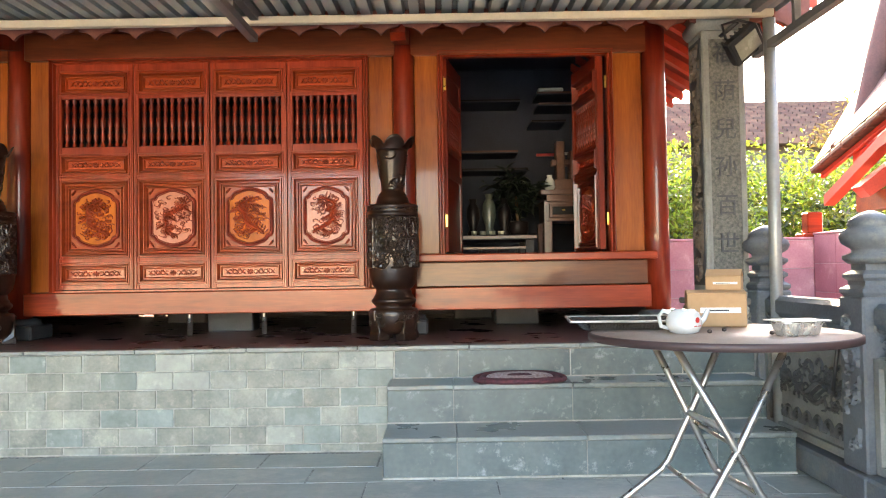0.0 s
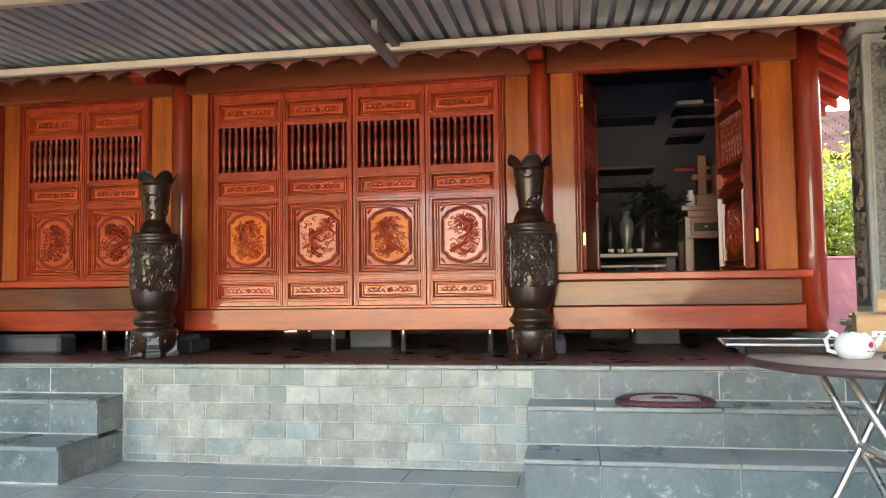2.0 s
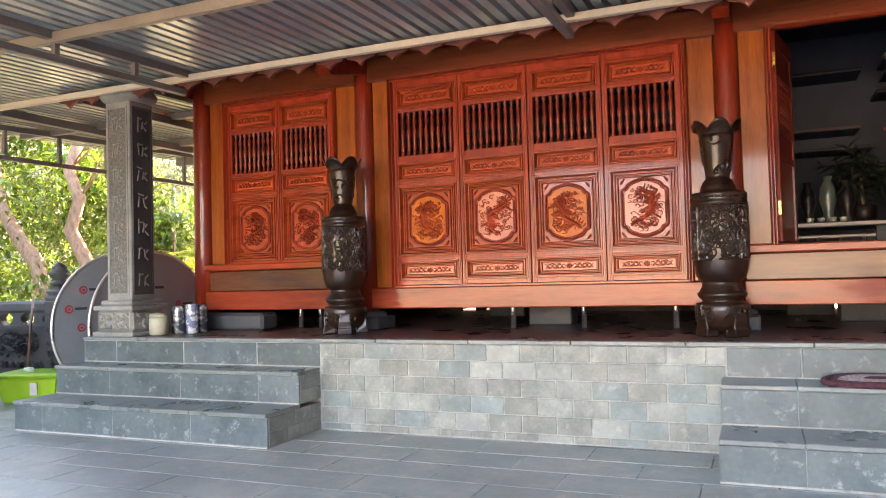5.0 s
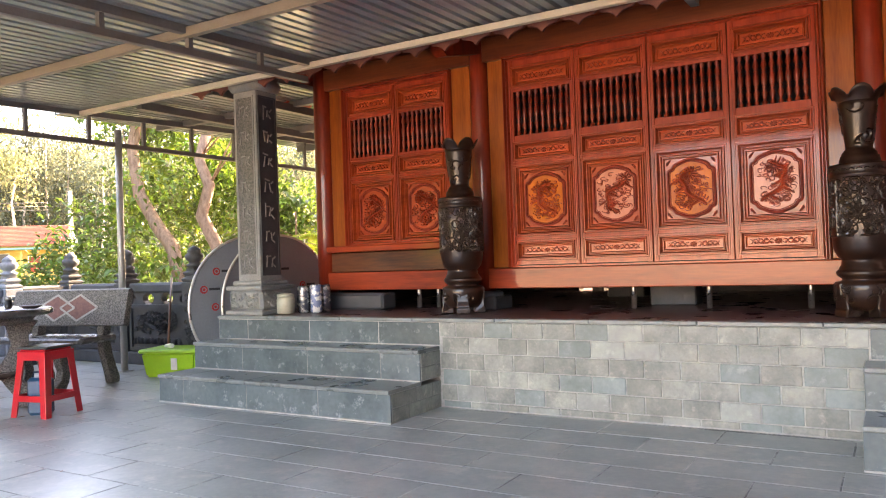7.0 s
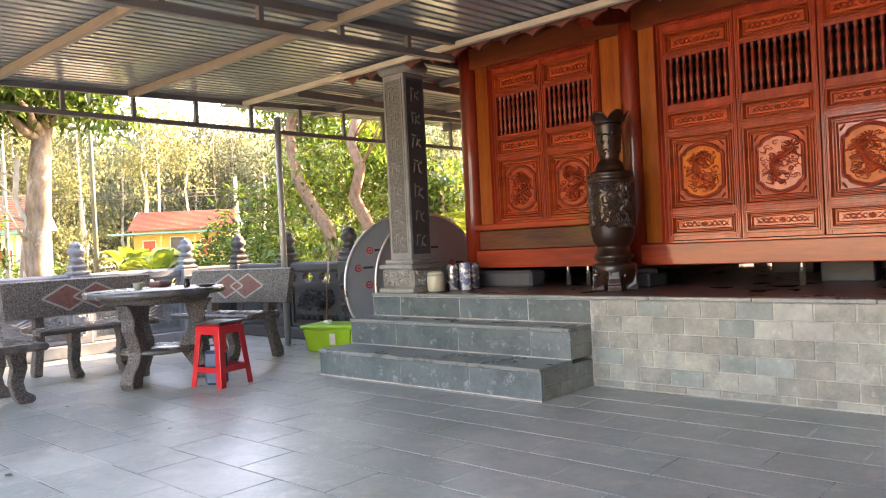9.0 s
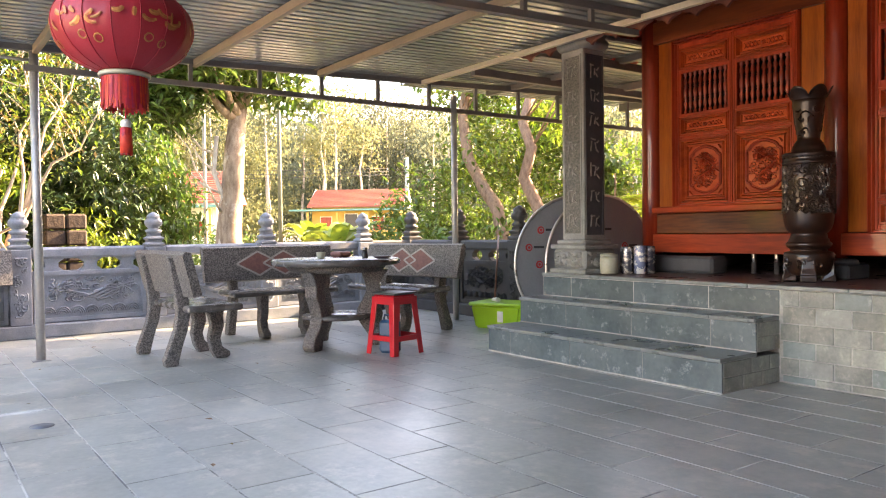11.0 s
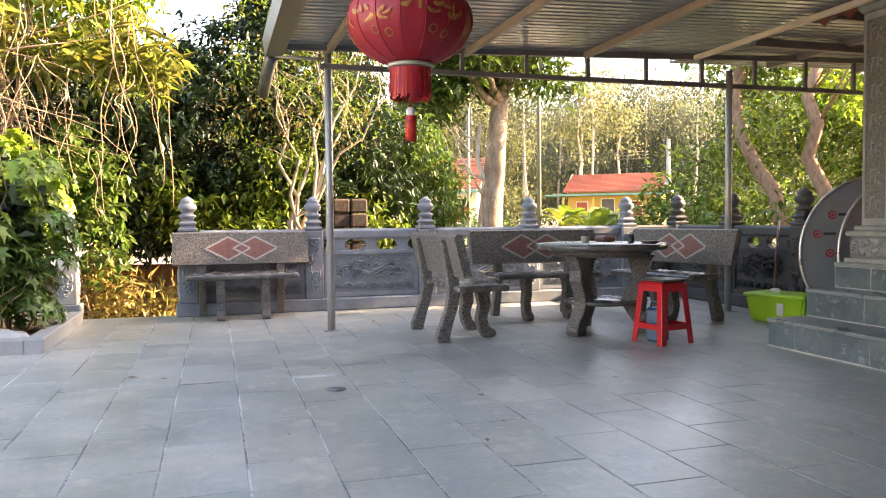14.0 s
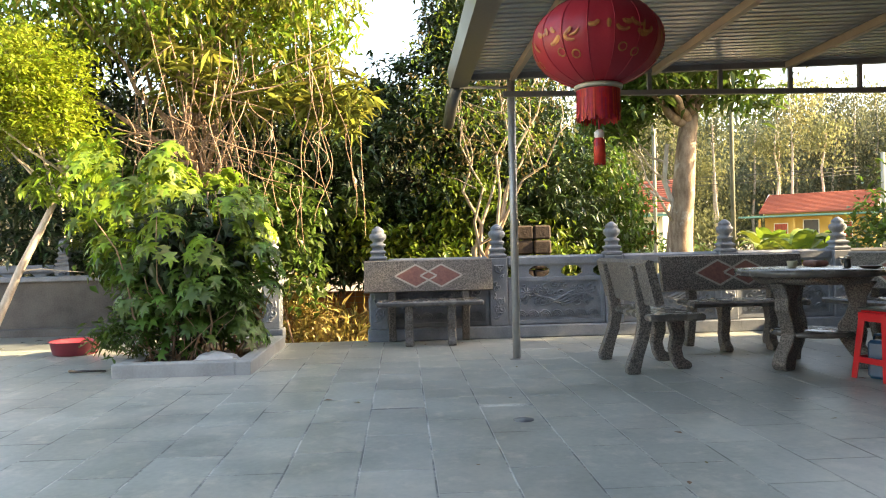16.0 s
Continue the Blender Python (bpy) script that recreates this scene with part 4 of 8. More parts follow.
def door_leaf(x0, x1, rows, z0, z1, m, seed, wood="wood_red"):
    """A framed leaf with carved panels, a spindle grille and a medallion; local x along the leaf, front towards -y."""
    global BAL
    w = x1 - x0
    S = 0.044
    bm = bmesh.new()
    bx(bm, 0.0025, S - 0.005, -0.022, 0.020, z0, z1, bevel=0.003)
    bx(bm, w - S + 0.005, w - 0.0025, -0.022, 0.020, z0, z1, bevel=0.003)
    zs = [z0] + [v for r in rows for v in r[1:]] + [z1]
    for a, b in zip(zs[0::2], zs[1::2]):
        bx(bm, S - 0.005, w - S + 0.005, -0.0205, 0.0185, a + 0.004, b - 0.004)
    for xx in (0.012, w - 0.020):
        bx(bm, xx, xx + 0.008, -0.028, -0.022, z0 + 0.01, z1 - 0.01)
    leaf = part("door_leaf", bm, M[wood], house, "carved red wooden door leaf")
    leaf.matrix_basis = m
    for kind, a, b in rows:
        cx, cz = w / 2, (a + b) / 2
        pw, ph = w - 2 * S, b - a
        if kind == "grille":
            n = 9
            if BAL is None:
                h = ph
                prof = [(0.014, 0), (0.014, 0.018), (0.007, 0.026), (0.012, 0.045), (0.0165, 0.072), (0.008, 0.098), (0.014, 0.106), (0.0085, 0.114), (0.0150, 0.128), (0.0155, 0.155), (0.0150, 0.182), (0.0085, 0.196), (0.014, 0.204), (0.008, 0.212), (0.0165, 0.238), (0.012, 0.262), (0.007, 0.280), (0.014, 0.288), (0.014, h + 0.002)]
                BAL = finish(lathe(bmesh.new(), prof, 10, cap=False), "baluster", M["wood_column"])
            for i in range(n):
                o = part("baluster", BAL, None, leaf)
                o.location = (S + pw * (i + 0.5) / n, 0.0, a)
                o.scale = (1.10, 1.10, ph / 0.305)
            continue
        bm = bmesh.new()
        bx(bm, S - 0.006, w - S + 0.006, -0.001, 0.010, a - 0.005, b + 0.005)
        steps = [(-0.023, 0.012, -0.030), (-0.011, 0.022, -0.037), (0.013, 0.016, -0.016)] + ([(0.031, 0.016, -0.021)] if kind == "medallion" else [])
        for o, q, y in steps:
            moulding(bm, S + o, w - S - o, a + o, b - o, q, -0.001, y)
        part("panel", bm, M["wood_panel" if wood == "wood_red" else wood], leaf)
        dy = -0.006 if kind == "medallion" else -0.001
        put = lambda u, v, t, cx=cx, cz=cz, dy=dy: (cx + u, dy - t, cz + v)
        if kind == "medallion":
            fw, fh = pw - 0.095, ph - 0.095
            ow, oh = fw - 0.03, fh - 0.016
            part("field", plate(bmesh.new(), lobed(ow, oh), -0.004, 0.0005, put), M["wood_panel" if seed >= 40 else "wood_field_sheen" if seed % 2 else "wood_field"], leaf, "polished lighter medallion field")
            for dw, rr_ in ((0.0, 0.0095), (0.027, 0.0038)):
                ring = lobed(ow - dw, oh - dw)
                part("medallion_ring", tube(bmesh.new(), [put(u, v, 0.0) for u, v in ring + ring[:2]], rr_, 8, cap=False), M["wood_ring"], leaf)
            tagged(part("carving", dragon(ow * 0.82, oh * 0.82, put, seed), None, leaf, "carved beast and cloud relief"), "carved beast and cloud relief", kind="stuff")
            for su in (-1, 1):
                for sv in (-1, 1):
                    vs, fs = [], []
                    for q in range(3):
                        line = [(su * (fw / 2 - 0.005 - 0.026 * (1 - t) - 0.003 * q), sv * (fh / 2 - 0.005 - 0.026 * t - 0.005 * q * t)) for t in (0, 0.25, 0.5, 0.75, 1)]
                        ridge(vs, fs, line, 0.0035, 0.007, put)
                    part("corner_carving", raw_mesh("corner_carving", vs, fs, M[wood]), None, leaf)
        else:
            fw, fh = pw - 0.07, ph - 0.058
            tagged(part("carving", ornament(fw * 0.96, max(fh, 0.03), put), None, leaf), kind="stuff")
    return leaf


FULL = (("panel", 0.934, 1.045), ("medallion", 1.108, 1.590), ("panel", 1.648, 1.755), ("grille", 1.822, 2.132), ("panel", 2.178, 2.300))
SHORT = (("medallion", 1.118, 1.592), ("panel", 1.648, 1.760), ("grille", 1.806, 2.112), ("panel", 2.160, 2.290))
for i, (a, b) in enumerate(((-1.866, -1.358), (-1.358, -0.856), (-0.856, -0.352), (-0.352, 0.147))):
    tilt = (0.3, -0.4, 0.4, -0.5)[i]
    door_leaf(a, b, FULL, 0.884, 2.366, pose(a, Y, 0, 0, 0, tilt), 20 + i)
for i, (a, b) in enumerate(((-3.347, -2.865), (-2.865, -2.383))):
    door_leaf(a, b, SHORT, 1.098, 2.350, pose(a, Y, 0), 40 + i)
# the two leaves of the open bay, swung into the room, their shade put in as darker column wood
lf = door_leaf(0.0, 0.54, SHORT, 1.098, 2.395, pose(0.785, Y + 0.565, 0, 0, 0, -101.5), 50, "wood_column")
door_leaf(0.0, 0.54, SHORT, 1.098, 2.395, pose(1.636, Y + 0.556, 0, 0, 0, -82), 51, "wood_column")
for hx, s in ((0.672, 1), (1.752, -1)):
    for hz in (1.30, 2.20):
        bm = box_bm(hx - 0.020, hx + 0.020, Y - 0.012, Y - 0.006, hz - 0.040, hz + 0.040)
        tube(bm, [(hx, Y - 0.013, hz - 0.05), (hx, Y - 0.013, hz + 0.05)], 0.006, 8)
        part("hinge", bm, M["brass"], house, "brass hinge")
bm = tube(bmesh.new(), [(0.50, -0.018, 1.56), (0.50, -0.055, 1.57), (0.50, -0.055, 1.70), (0.50, -0.018, 1.71)], 0.006, 8)
bm.verts.ensure_lookup_table()
for v in bm.verts:
    v.co.x = 0.05 + (v.co.x - 0.50)
part("pull_handle", bm, M["chrome"], lf, "chrome pull handle")

# room behind the open leaves
# added sill that trims the light showing through under the house
part("light_stop_sill", box_bm(-1.36, 0.80, 7.40, 7.52, PT, 0.655), M["stone_dark"], house)
part("room_floor", box_bm(-3.6, 2.05, Y + 0.09, 7.75, 0.80, 0.862), M["room_gloom"], house)
part("back_wall", box_bm(-3.6, 2.05, 7.70, 7.78, 0.862, 3.0), M["room_gloom"], house)
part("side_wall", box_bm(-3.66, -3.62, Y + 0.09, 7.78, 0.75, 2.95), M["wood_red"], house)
part("inner_lining", box_bm(-3.62, -3.60, Y + 0.09, 7.70, 0.862, 2.95), M["room_gloom"], house)
part("inner_lining", box_bm(2.01, 2.03, Y + 0.09, 7.70, 0.862, 2.95), M["room_gloom"], house)
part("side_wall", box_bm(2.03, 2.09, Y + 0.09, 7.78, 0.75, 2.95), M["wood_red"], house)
part("room_ceiling", box_bm(-3.6, 2.05, Y + 0.02, 7.75, 2.95, 3.0), M["room_gloom"], house)
for yy in (5.9, 6.6, 7.3):
    part("floor_joist", box_bm(-3.6, 2.05, yy, yy + 0.10, 0.72, 0.80), M["wood_dark"], house)
for xx, yy in ((-1.5, 6.6), (-0.85, 5.6), (0.9, 6.6), (1.2, 5.9), (-2.8, 6.2)):
    part("floor_block", box_bm(xx - 0.16, xx + 0.16, yy, yy + 0.2, PT, 0.72, bevel=0.01), M["stone_dark"], house)
# segments leave thin slits of light; lintel and sides added to block the rest
for xa, xb in ((-3.6, -2.30), (-2.16, -2.04), (-1.94, -1.50), (-1.36, -1.28), (-1.12, -0.98), (-0.86, -0.80), (0.25, 0.36), (0.55, 0.70), (0.80, 1.15), (1.25, 2.05)):
    part("foundation_wall", box_bm(xa, xb, 7.60, 7.74, PT, 0.80), M["stone_dark"], house)
part("foundation_kerb", box_bm(-3.6, 2.05, 7.60, 7.72, PT - 0.003, PT + 0.004), M["deck"], house)
part("light_stop_lintel", box_bm(-3.6, 2.05, 7.59, 7.75, 0.605, 0.80), M["stone_dark"], house)
part("light_stop_side", box_bm(-3.68, -3.60, Y + 0.12, 7.58, PT, 0.748), M["stone_dark"], house)
part("light_stop_side", box_bm(2.03, 2.11, Y + 0.12, 7.58, PT, 0.748), M["stone_dark"], house)
# tiled roof over it, eave boards with scalloped edge, red side eaves
EZ = 2.43


def slope(y0, z0, y1, z1, x0, x1, x2, x3, t):
    bm = bmesh.new()
    lo = [bm.verts.new(p) for p in ((x0, y0, z0), (x1, y0, z0), (x3, y1, z1), (x2, y1, z1))]
    hi = [bm.verts.new(v.co + Vector((0, 0, t))) for v in lo]
    bm.faces.new(lo[::-1])
    bm.faces.new(hi)
    for i in range(4):
        bm.faces.new((lo[i], lo[(i + 1) % 4], hi[(i + 1) % 4], hi[i]))
    return bm


part("roof_slope", slope(4.50, EZ + 0.05, 6.55, 4.25, -4.45, 2.74, -3.2, 1.7, 0.10), M["tile_red"], house)
part("roof_slope", slope(8.6, EZ + 0.05, 6.55, 4.25, -4.45, 2.74, -3.2, 1.7, 0.10), M["tile_red"], house)
for sx, ex in ((-4.45, -3.2), (2.74, 1.7)):
    bm = bmesh.new()
    lo = [bm.verts.new(p) for p in ((sx, 4.50, EZ + 0.05), (sx, 8.6, EZ + 0.05), (ex, 6.55, 4.25))]
    hi = [bm.verts.new(v.co + Vector((0, 0, 0.1))) for v in lo]
    bm.faces.new(lo)
    bm.faces.new(hi[::-1])
    for i in range(3):
        bm.faces.new((lo[i], lo[(i + 1) % 3], hi[(i + 1) % 3], hi[i]))
    part("hip_slope", bm, M["tile_red"], house)
part("ridge_cap", box_bm(-3.3, 1.8, 6.45, 6.65, 4.3, 4.5, bevel=0.03), M["tile_red"], house)
for k in range(9):
    a = -4.3 + k * 0.88
    bm = slope(4.56, EZ + 0.02, 5.25, EZ + 0.52, a, a + 0.09, a, a + 0.09, 0.055)
    part("rafter", bm, M["soffit"], house)
for k in range(14):
    yy = 4.7 + k * 0.28
    for sx, s in ((2.72, -1), (-4.43, 1)):
        bm = bmesh.new()
        bx(bm, 0, 0.80, yy, yy + 0.06, 0, 0.06)
        for v in bm.verts:
            v.co = Vector((sx + s * v.co.x, v.co.y, EZ - 0.03 + v.co.x * 0.62 + v.co.z))
        part("side_rafter", bm, M["soffit"], house, "red painted rafter")
# scalloped board: one tooth after another
vs, fs = [], []
pitch = 0.2315
x = -4.42
half = [(0.0, 0.0), (0.007, -0.018), (0.018, -0.030), (0.040, -0.036), (0.062, -0.040), (0.082, -0.049), (0.098, -0.060), (0.11575, -0.080)]
tooth = half + [(0.2315 - a, b) for a, b in half[-2:0:-1]]
top_line = []
while x < 2.6:
    top_line += [(x + a, b) for a, b in tooth]
    x += pitch
top_line.append((x, 0.0))
for y in (4.50, 4.522):
    for a, b in top_line:
        vs += [(a, y, EZ - 0.035 + b), (a, y, EZ + 0.06)]
n = len(top_line)
for i in range(n - 1):
    fs += [(2 * i, 2 * i + 2, 2 * i + 3, 2 * i + 1)]
    j = 2 * n + 2 * i
    fs += [(j, j + 1, j + 3, j + 2), (2 * i, j, j + 2, 2 * i + 2)]
part("scalloped_eave_board", raw_mesh("scalloped_eave_board", vs, fs, M["eave"]), None, house, "faded red scalloped eave board")
for xx in (COLS[1], COLS[2]):
    bm = bmesh.new()
    plate(bm, [(4.60, 2.36), (4.66, 2.33), (5.15, 2.45), (5.15, 2.60), (4.60, 2.47)], xx - 0.045, xx + 0.045, lambda a, b, t: (t, a, b))
    part("eave_bracket", bm, M["wood_column"], house)

# ---- carved stone pillars at the platform's corners ----
WORDS = "\u798f\u836b\u5152\u5b59\u767e\u4e16"


def pillar(x0, label):
    th = thing("stone_pillar", label, "pillar", at=(x0, 4.61, PT), group="pillars of the platform")
    bm = box_bm(-0.195, 0.195, -0.195, 0.195, 0, 0.035, bevel=0.008)
    bx(bm, -0.175, 0.175, -0.175, 0.175, 0.035, 0.19, bevel=0.02)
    bx(bm, -0.19, 0.19, -0.19, 0.19, 0.19, 0.225, bevel=0.008)
    bx(bm, -0.155, 0.155, -0.155, 0.155, 0.225, 0.262, bevel=0.012)
    base = part("base", bm, M["stone"], th)
    for s in range(2):
        put = (lambda u, v, t: (u, -0.176 - t, 0.112 + v)) if s == 0 else (lambda u, v, t: (0.176 + t, u, 0.112 + v))
        if s == 1 and x0 > 0:
            put = lambda u, v, t: (-0.176 - t, u, 0.112 + v)
        tagged(part("base_carving", scrolls("base_carving", M["stone"], 0.28, 0.11, 26, 0.010, 0.014, put, 60 + s, (0.2, 0.5)), None, base), kind="stuff")
    part("shaft", box_bm(-0.118, 0.118, -0.118, 0.118, 0.262, 1.74, bevel=0.006), M["stone"], th)
    for s in range(4):
        c, q = ((0, -1), (1, 0), (0, 1), (-1, 0))[s], 0.118
        bm = bmesh.new()
        rim(bm, -0.096, 0.096, 0.30, 1.70, 0.012, -q - 0.006, -q)
        if s in (1, 3):
            bx(bm, -0.084, 0.084, -q - 0.0015, -q, 0.312, 1.688)
        bmesh.ops.rotate(bm, cent=(0, 0, 0), matrix=Matrix.Rotation(radians((0, 90, 180, 270)[s]), 3, "Z"), verts=bm.verts)
        part("panel_frame", bm, M["stone_dark"] if s in (1, 3) else M["stone"], th)
    part("panel_ground", box_bm(-0.083, 0.083, -0.120, -0.1175, 0.313, 1.687), M["stone_stipple"], th, "rough stippled stone ground")
    if x0 > 0:
        put = lambda u, v, t: (-0.1195 - t, u, 1.0 + v)
        tagged(part("side_carving", scrolls("side_carving", M["stone_side"], 0.14, 1.34, 60, 0.014, 0.012, put, 64, (0.25, 0.6)), None, th, "brown stained carving"), "brown stained carving", kind="stuff")
    part("capital", lathe(bmesh.new(), [(0.175, 1.74), (0.20, 1.77), (0.205, 1.80), (0.175, 1.835), (0.19, 1.86)], 4, 0, 0), M["stone"], th).rotation_euler = (0, 0, radians(45))
    return th


west_pillar = pillar(-3.81, "weathered grey carved stone pillar with raised script on its sides")
east_pillar = pillar(2.255, "weathered grey stone pillar carved with a column of characters")


def glyph(text, size, depth):
    cu = bpy.data.curves.new("glyph", "FONT")
    cu.body, cu.size, cu.extrude, cu.align_x, cu.align_y = text, size, depth, "CENTER", "CENTER"
    ob = bpy.data.objects.new("glyph", cu)
    scene.collection.objects.link(ob)
    bpy.context.view_layer.update()
    me = bpy.data.meshes.new_from_object(ob.evaluated_get(bpy.context.evaluated_depsgraph_get()))
    bpy.data.objects.remove(ob)
    return me


for i, ch in enumerate(WORDS):
    me = glyph(ch, 0.128, 0.005)
    me.materials.clear()
    me.materials.append(M["stone_char"])
    o = part("carved_character", me, None, east_pillar, "raised stone character")
    o.matrix_basis = pose(0, -0.124, 1.60 - i * 0.215, 90, 0, 0)
# script on the west pillar's side: strokes that cannot be read
rng = random.Random(3)
for face in (0, 1):
    for i in range(7):
        zc = 1.58 - i * 0.195
        for k in range(5):
            u, v, tilt, ln = ((-0.040, 0.0, 90, 0.105), (-0.022, 0.046, 0, 0.05), (0.008, -0.01, 90, 0.07), (0.030, -0.03, 40, 0.045), (0.036, 0.022, -40, 0.035))[k]
            u, v, tilt, ln = u + rng.uniform(-0.006, 0.006), v + rng.uniform(-0.012, 0.012), tilt + rng.uniform(-14, 14), ln * rng.uniform(0.75, 1.1)
            bm = box_bm(-ln / 2, ln / 2, -0.004, 0.004, -0.0055, 0.0055, bevel=0.002)
            bmesh.ops.rotate(bm, cent=(0, 0, 0), matrix=Matrix.Rotation(radians(tilt), 3, "Y"), verts=bm.verts)
            o = part("script_bar", bm, M["stone_letter"], west_pillar)
            o.matrix_basis = pose(0.122, u, zc + v, 0, 0, 90) if face else pose(u, -0.122, zc + v)

# ---- tall bronze-black vases on the platform ----
VP = [(0.085, 0.035), (0.118, 0.040), (0.140, 0.062), (0.152, 0.10), (0.160, 0.14), (0.160, 0.168), (0.152, 0.183), (0.118, 0.190), (0.116, 0.200), (0.126, 0.206), (0.143, 0.222), (0.146, 0.236), (0.138, 0.244), (0.128, 0.252), (0.128, 0.262),
      (0.118, 0.270), (0.116, 0.290), (0.112, 0.298), (0.122, 0.306), (0.142, 0.330), (0.154, 0.365), (0.160, 0.41), (0.163, 0.50), (0.164, 0.62), (0.163, 0.736), (0.1665, 0.740), (0.1665, 0.748), (0.163, 0.753), (0.163, 0.778), (0.167, 0.784), (0.167, 0.797),
      (0.158, 0.804), (0.107, 0.806), (0.107, 0.828), (0.102, 0.835), (0.102, 0.848), (0.092, 0.852), (0.092, 0.866), (0.082, 0.872), (0.080, 0.880), (0.071, 0.884), (0.0715, 0.90), (0.078, 0.96), (0.088, 1.04), (0.099, 1.11), (0.104, 1.135)]


def vase(x, y, rz, seed):
    th = thing("tall_vase", "tall black-bronze vase with carved relief and petalled lip", "vase", at=(x, y, PT), rz=rz, group="vases before the house")
    th.scale = (0.92, 0.92, 1.0)
    part("body", lathe(bmesh.new(), VP, 48), M["vase"], th)
    for k in range(4):
        bmk = plate(bmesh.new(), [(0.075, 0.0), (0.168, 0.0), (0.168, 0.038), (0.158, 0.046), (0.162, 0.085), (0.155, 0.14), (0.12, 0.14), (0.122, 0.085), (0.105, 0.055), (0.075, 0.045)], -0.040, 0.040, lambda u, v, t: (u, t * (1.25 if v < 0.05 else 1.0), v))
        bmesh.ops.rotate(bmk, cent=(0, 0, 0), matrix=Matrix.Rotation(radians(90 * k), 3, "Z"), verts=bmk.verts)
        part("foot", soften(bmk, 0.008), M["vase"], th)
    bm = bmesh.new()
    rings = []
    for r, z, wv in ((0.102, 1.128, 0), (0.106, 1.140, 0.004), (0.114, 1.146, 0.020), (0.128, 1.150, 0.042), (0.143, 1.154, 0.058), (0.137, 1.154, 0.058), (0.116, 1.146, 0.026), (0.085, 1.135, 0.004), (0.075, 1.09, 0)):
        ring = []
        for i in range(72):
            a = 2 * math.pi * i / 72
            p = abs(math.cos(3 * a)) ** 0.75
            q = r + 0.30 * wv * (p - 0.5)
            ring.append(bm.verts.new((q * math.cos(a), q * math.sin(a), z + wv * p)))
        rings.append(ring)
    for a, b in zip(rings, rings[1:]):
        for i in range(72):
            bm.faces.new((a[i], a[(i + 1) % 72], b[(i + 1) % 72], b[i])).smooth = True
    bm.faces.new(rings[-1])
    part("lip", bm, M["vase"], th)
    R = 0.161

    def put(u, v, t):
        a = u / R
        return ((R + t) * math.cos(a), (R + t) * math.sin(a), 0.578 + v)

    tagged(part("relief", scrolls("relief", M["vase_gold"], 2 * math.pi * R, 0.30, 420, 0.0085, 0.0075, put, seed, (0.07, 0.24)), None, th), kind="stuff")

    def put2(u, v, t):
        a = u / R
        return ((R + t) * math.cos(a), (R + t) * math.sin(a), 0.766 + v)

    vs, fs = [], []
    for i in range(26):
        c = (i + 0.5) / 26 * 2 * math.pi * R
        ridge(vs, fs, [(c + 0.015 * math.cos(q), 0.010 * math.sin(q)) for q in (0.2, 1.0, 1.57, 2.14, 2.94)], 0.005, 0.007, put2)
    part("collar_band", raw_mesh("collar_band", vs, fs, M["vase_gold"]), None, th)

    def put3(u, v, t):
        a = u / 0.15
        r = 0.156 - 0.5 * (v - 0.03) ** 2 + t
        return (r * math.cos(a), r * math.sin(a), 0.125 + v)

    tagged(part("foot_relief", scrolls("foot_relief", M["vase_gold"], 2 * math.pi * 0.15, 0.09, 36, 0.010, 0.010, put3, seed + 3, (0.2, 0.5)), None, th), kind="stuff")

    def put4(u, v, t):
        a = u / 0.085
        r = 0.0715 + 0.125 * (v + 0.11) + t
        return (r * math.cos(a), r * math.sin(a), 1.01 + v)

    tagged(part("neck_relief", scrolls("neck_relief", M["vase"], 2 * math.pi * 0.085, 0.20, 22, 0.008, 0.007, put4, seed + 5, (0.15, 0.35)), None, th), kind="stuff")
    return th


vase(0.358, 4.80, 42, 71)
vase(-2.105, 4.84, 28, 72)

# ---- corrugated canopy on its steel frame ----
canopy = thing("metal_canopy", "corrugated zinc canopy on a beige and grey steel frame", "canopy")


def roof_z(y):
    return 2.335 + 0.031 * (y - 3.35)


def corrugated(x0, x1, y0, y1, zf, pitch=0.09, amp=0.021):
    vs, fs = [], []
    n = int((x1 - x0) / pitch)
    prof = ((0, 0), (0.50, 0), (0.60, 1), (0.80, 1), (0.90, 0))
    xs = [(x0 + (i + a) * pitch, amp * (b - 0.5) * 2) for i in range(n) for a, b in prof] + [(x0 + n * pitch, -amp)]
    ys = [y0 + (y1 - y0) * k / 6 for k in range(7)]
    for y in ys:
        for x, d in xs:
            vs.append((x, y, zf(y) + d))
    m = len(xs)
    for j in range(6):
        for i in range(m - 1):
            a = j * m + i
            fs.append((a, a + 1, a + m + 1, a + m))
    return vs, fs


vs, fs = corrugated(-5.98, 2.62, 0.66, 4.56, lambda y: roof_z(y) + 0.064)
part("roof_sheet", raw_mesh("roof_sheet", vs, fs, M["zinc"]), None, canopy, "corrugated zinc sheet")
# its run past y 8.6 is added to keep low sun off the floor
vs, fs = corrugated(-6.35, -3.75, 4.50, 10.4, lambda y: 2.47 + 0.02 * (y - 4.5))
part("roof_sheet", raw_mesh("roof_sheet", vs, fs, M["zinc"]), None, canopy, "corrugated zinc sheet beside the house")
for yy, x0 in ((1.03, -5.90), (2.19, -5.82), (3.30, -5.78), (4.40, -5.74)):
    z = roof_z(yy)
    part("purlin", box_bm(x0, 2.50, yy - 0.022, yy + 0.022, z - 0.018, z + (0.024 if yy > 4 else 0.040), bevel=0.004), M["steel_cream" if yy > 4 else "steel_beige"], canopy, "beige painted steel purlin")
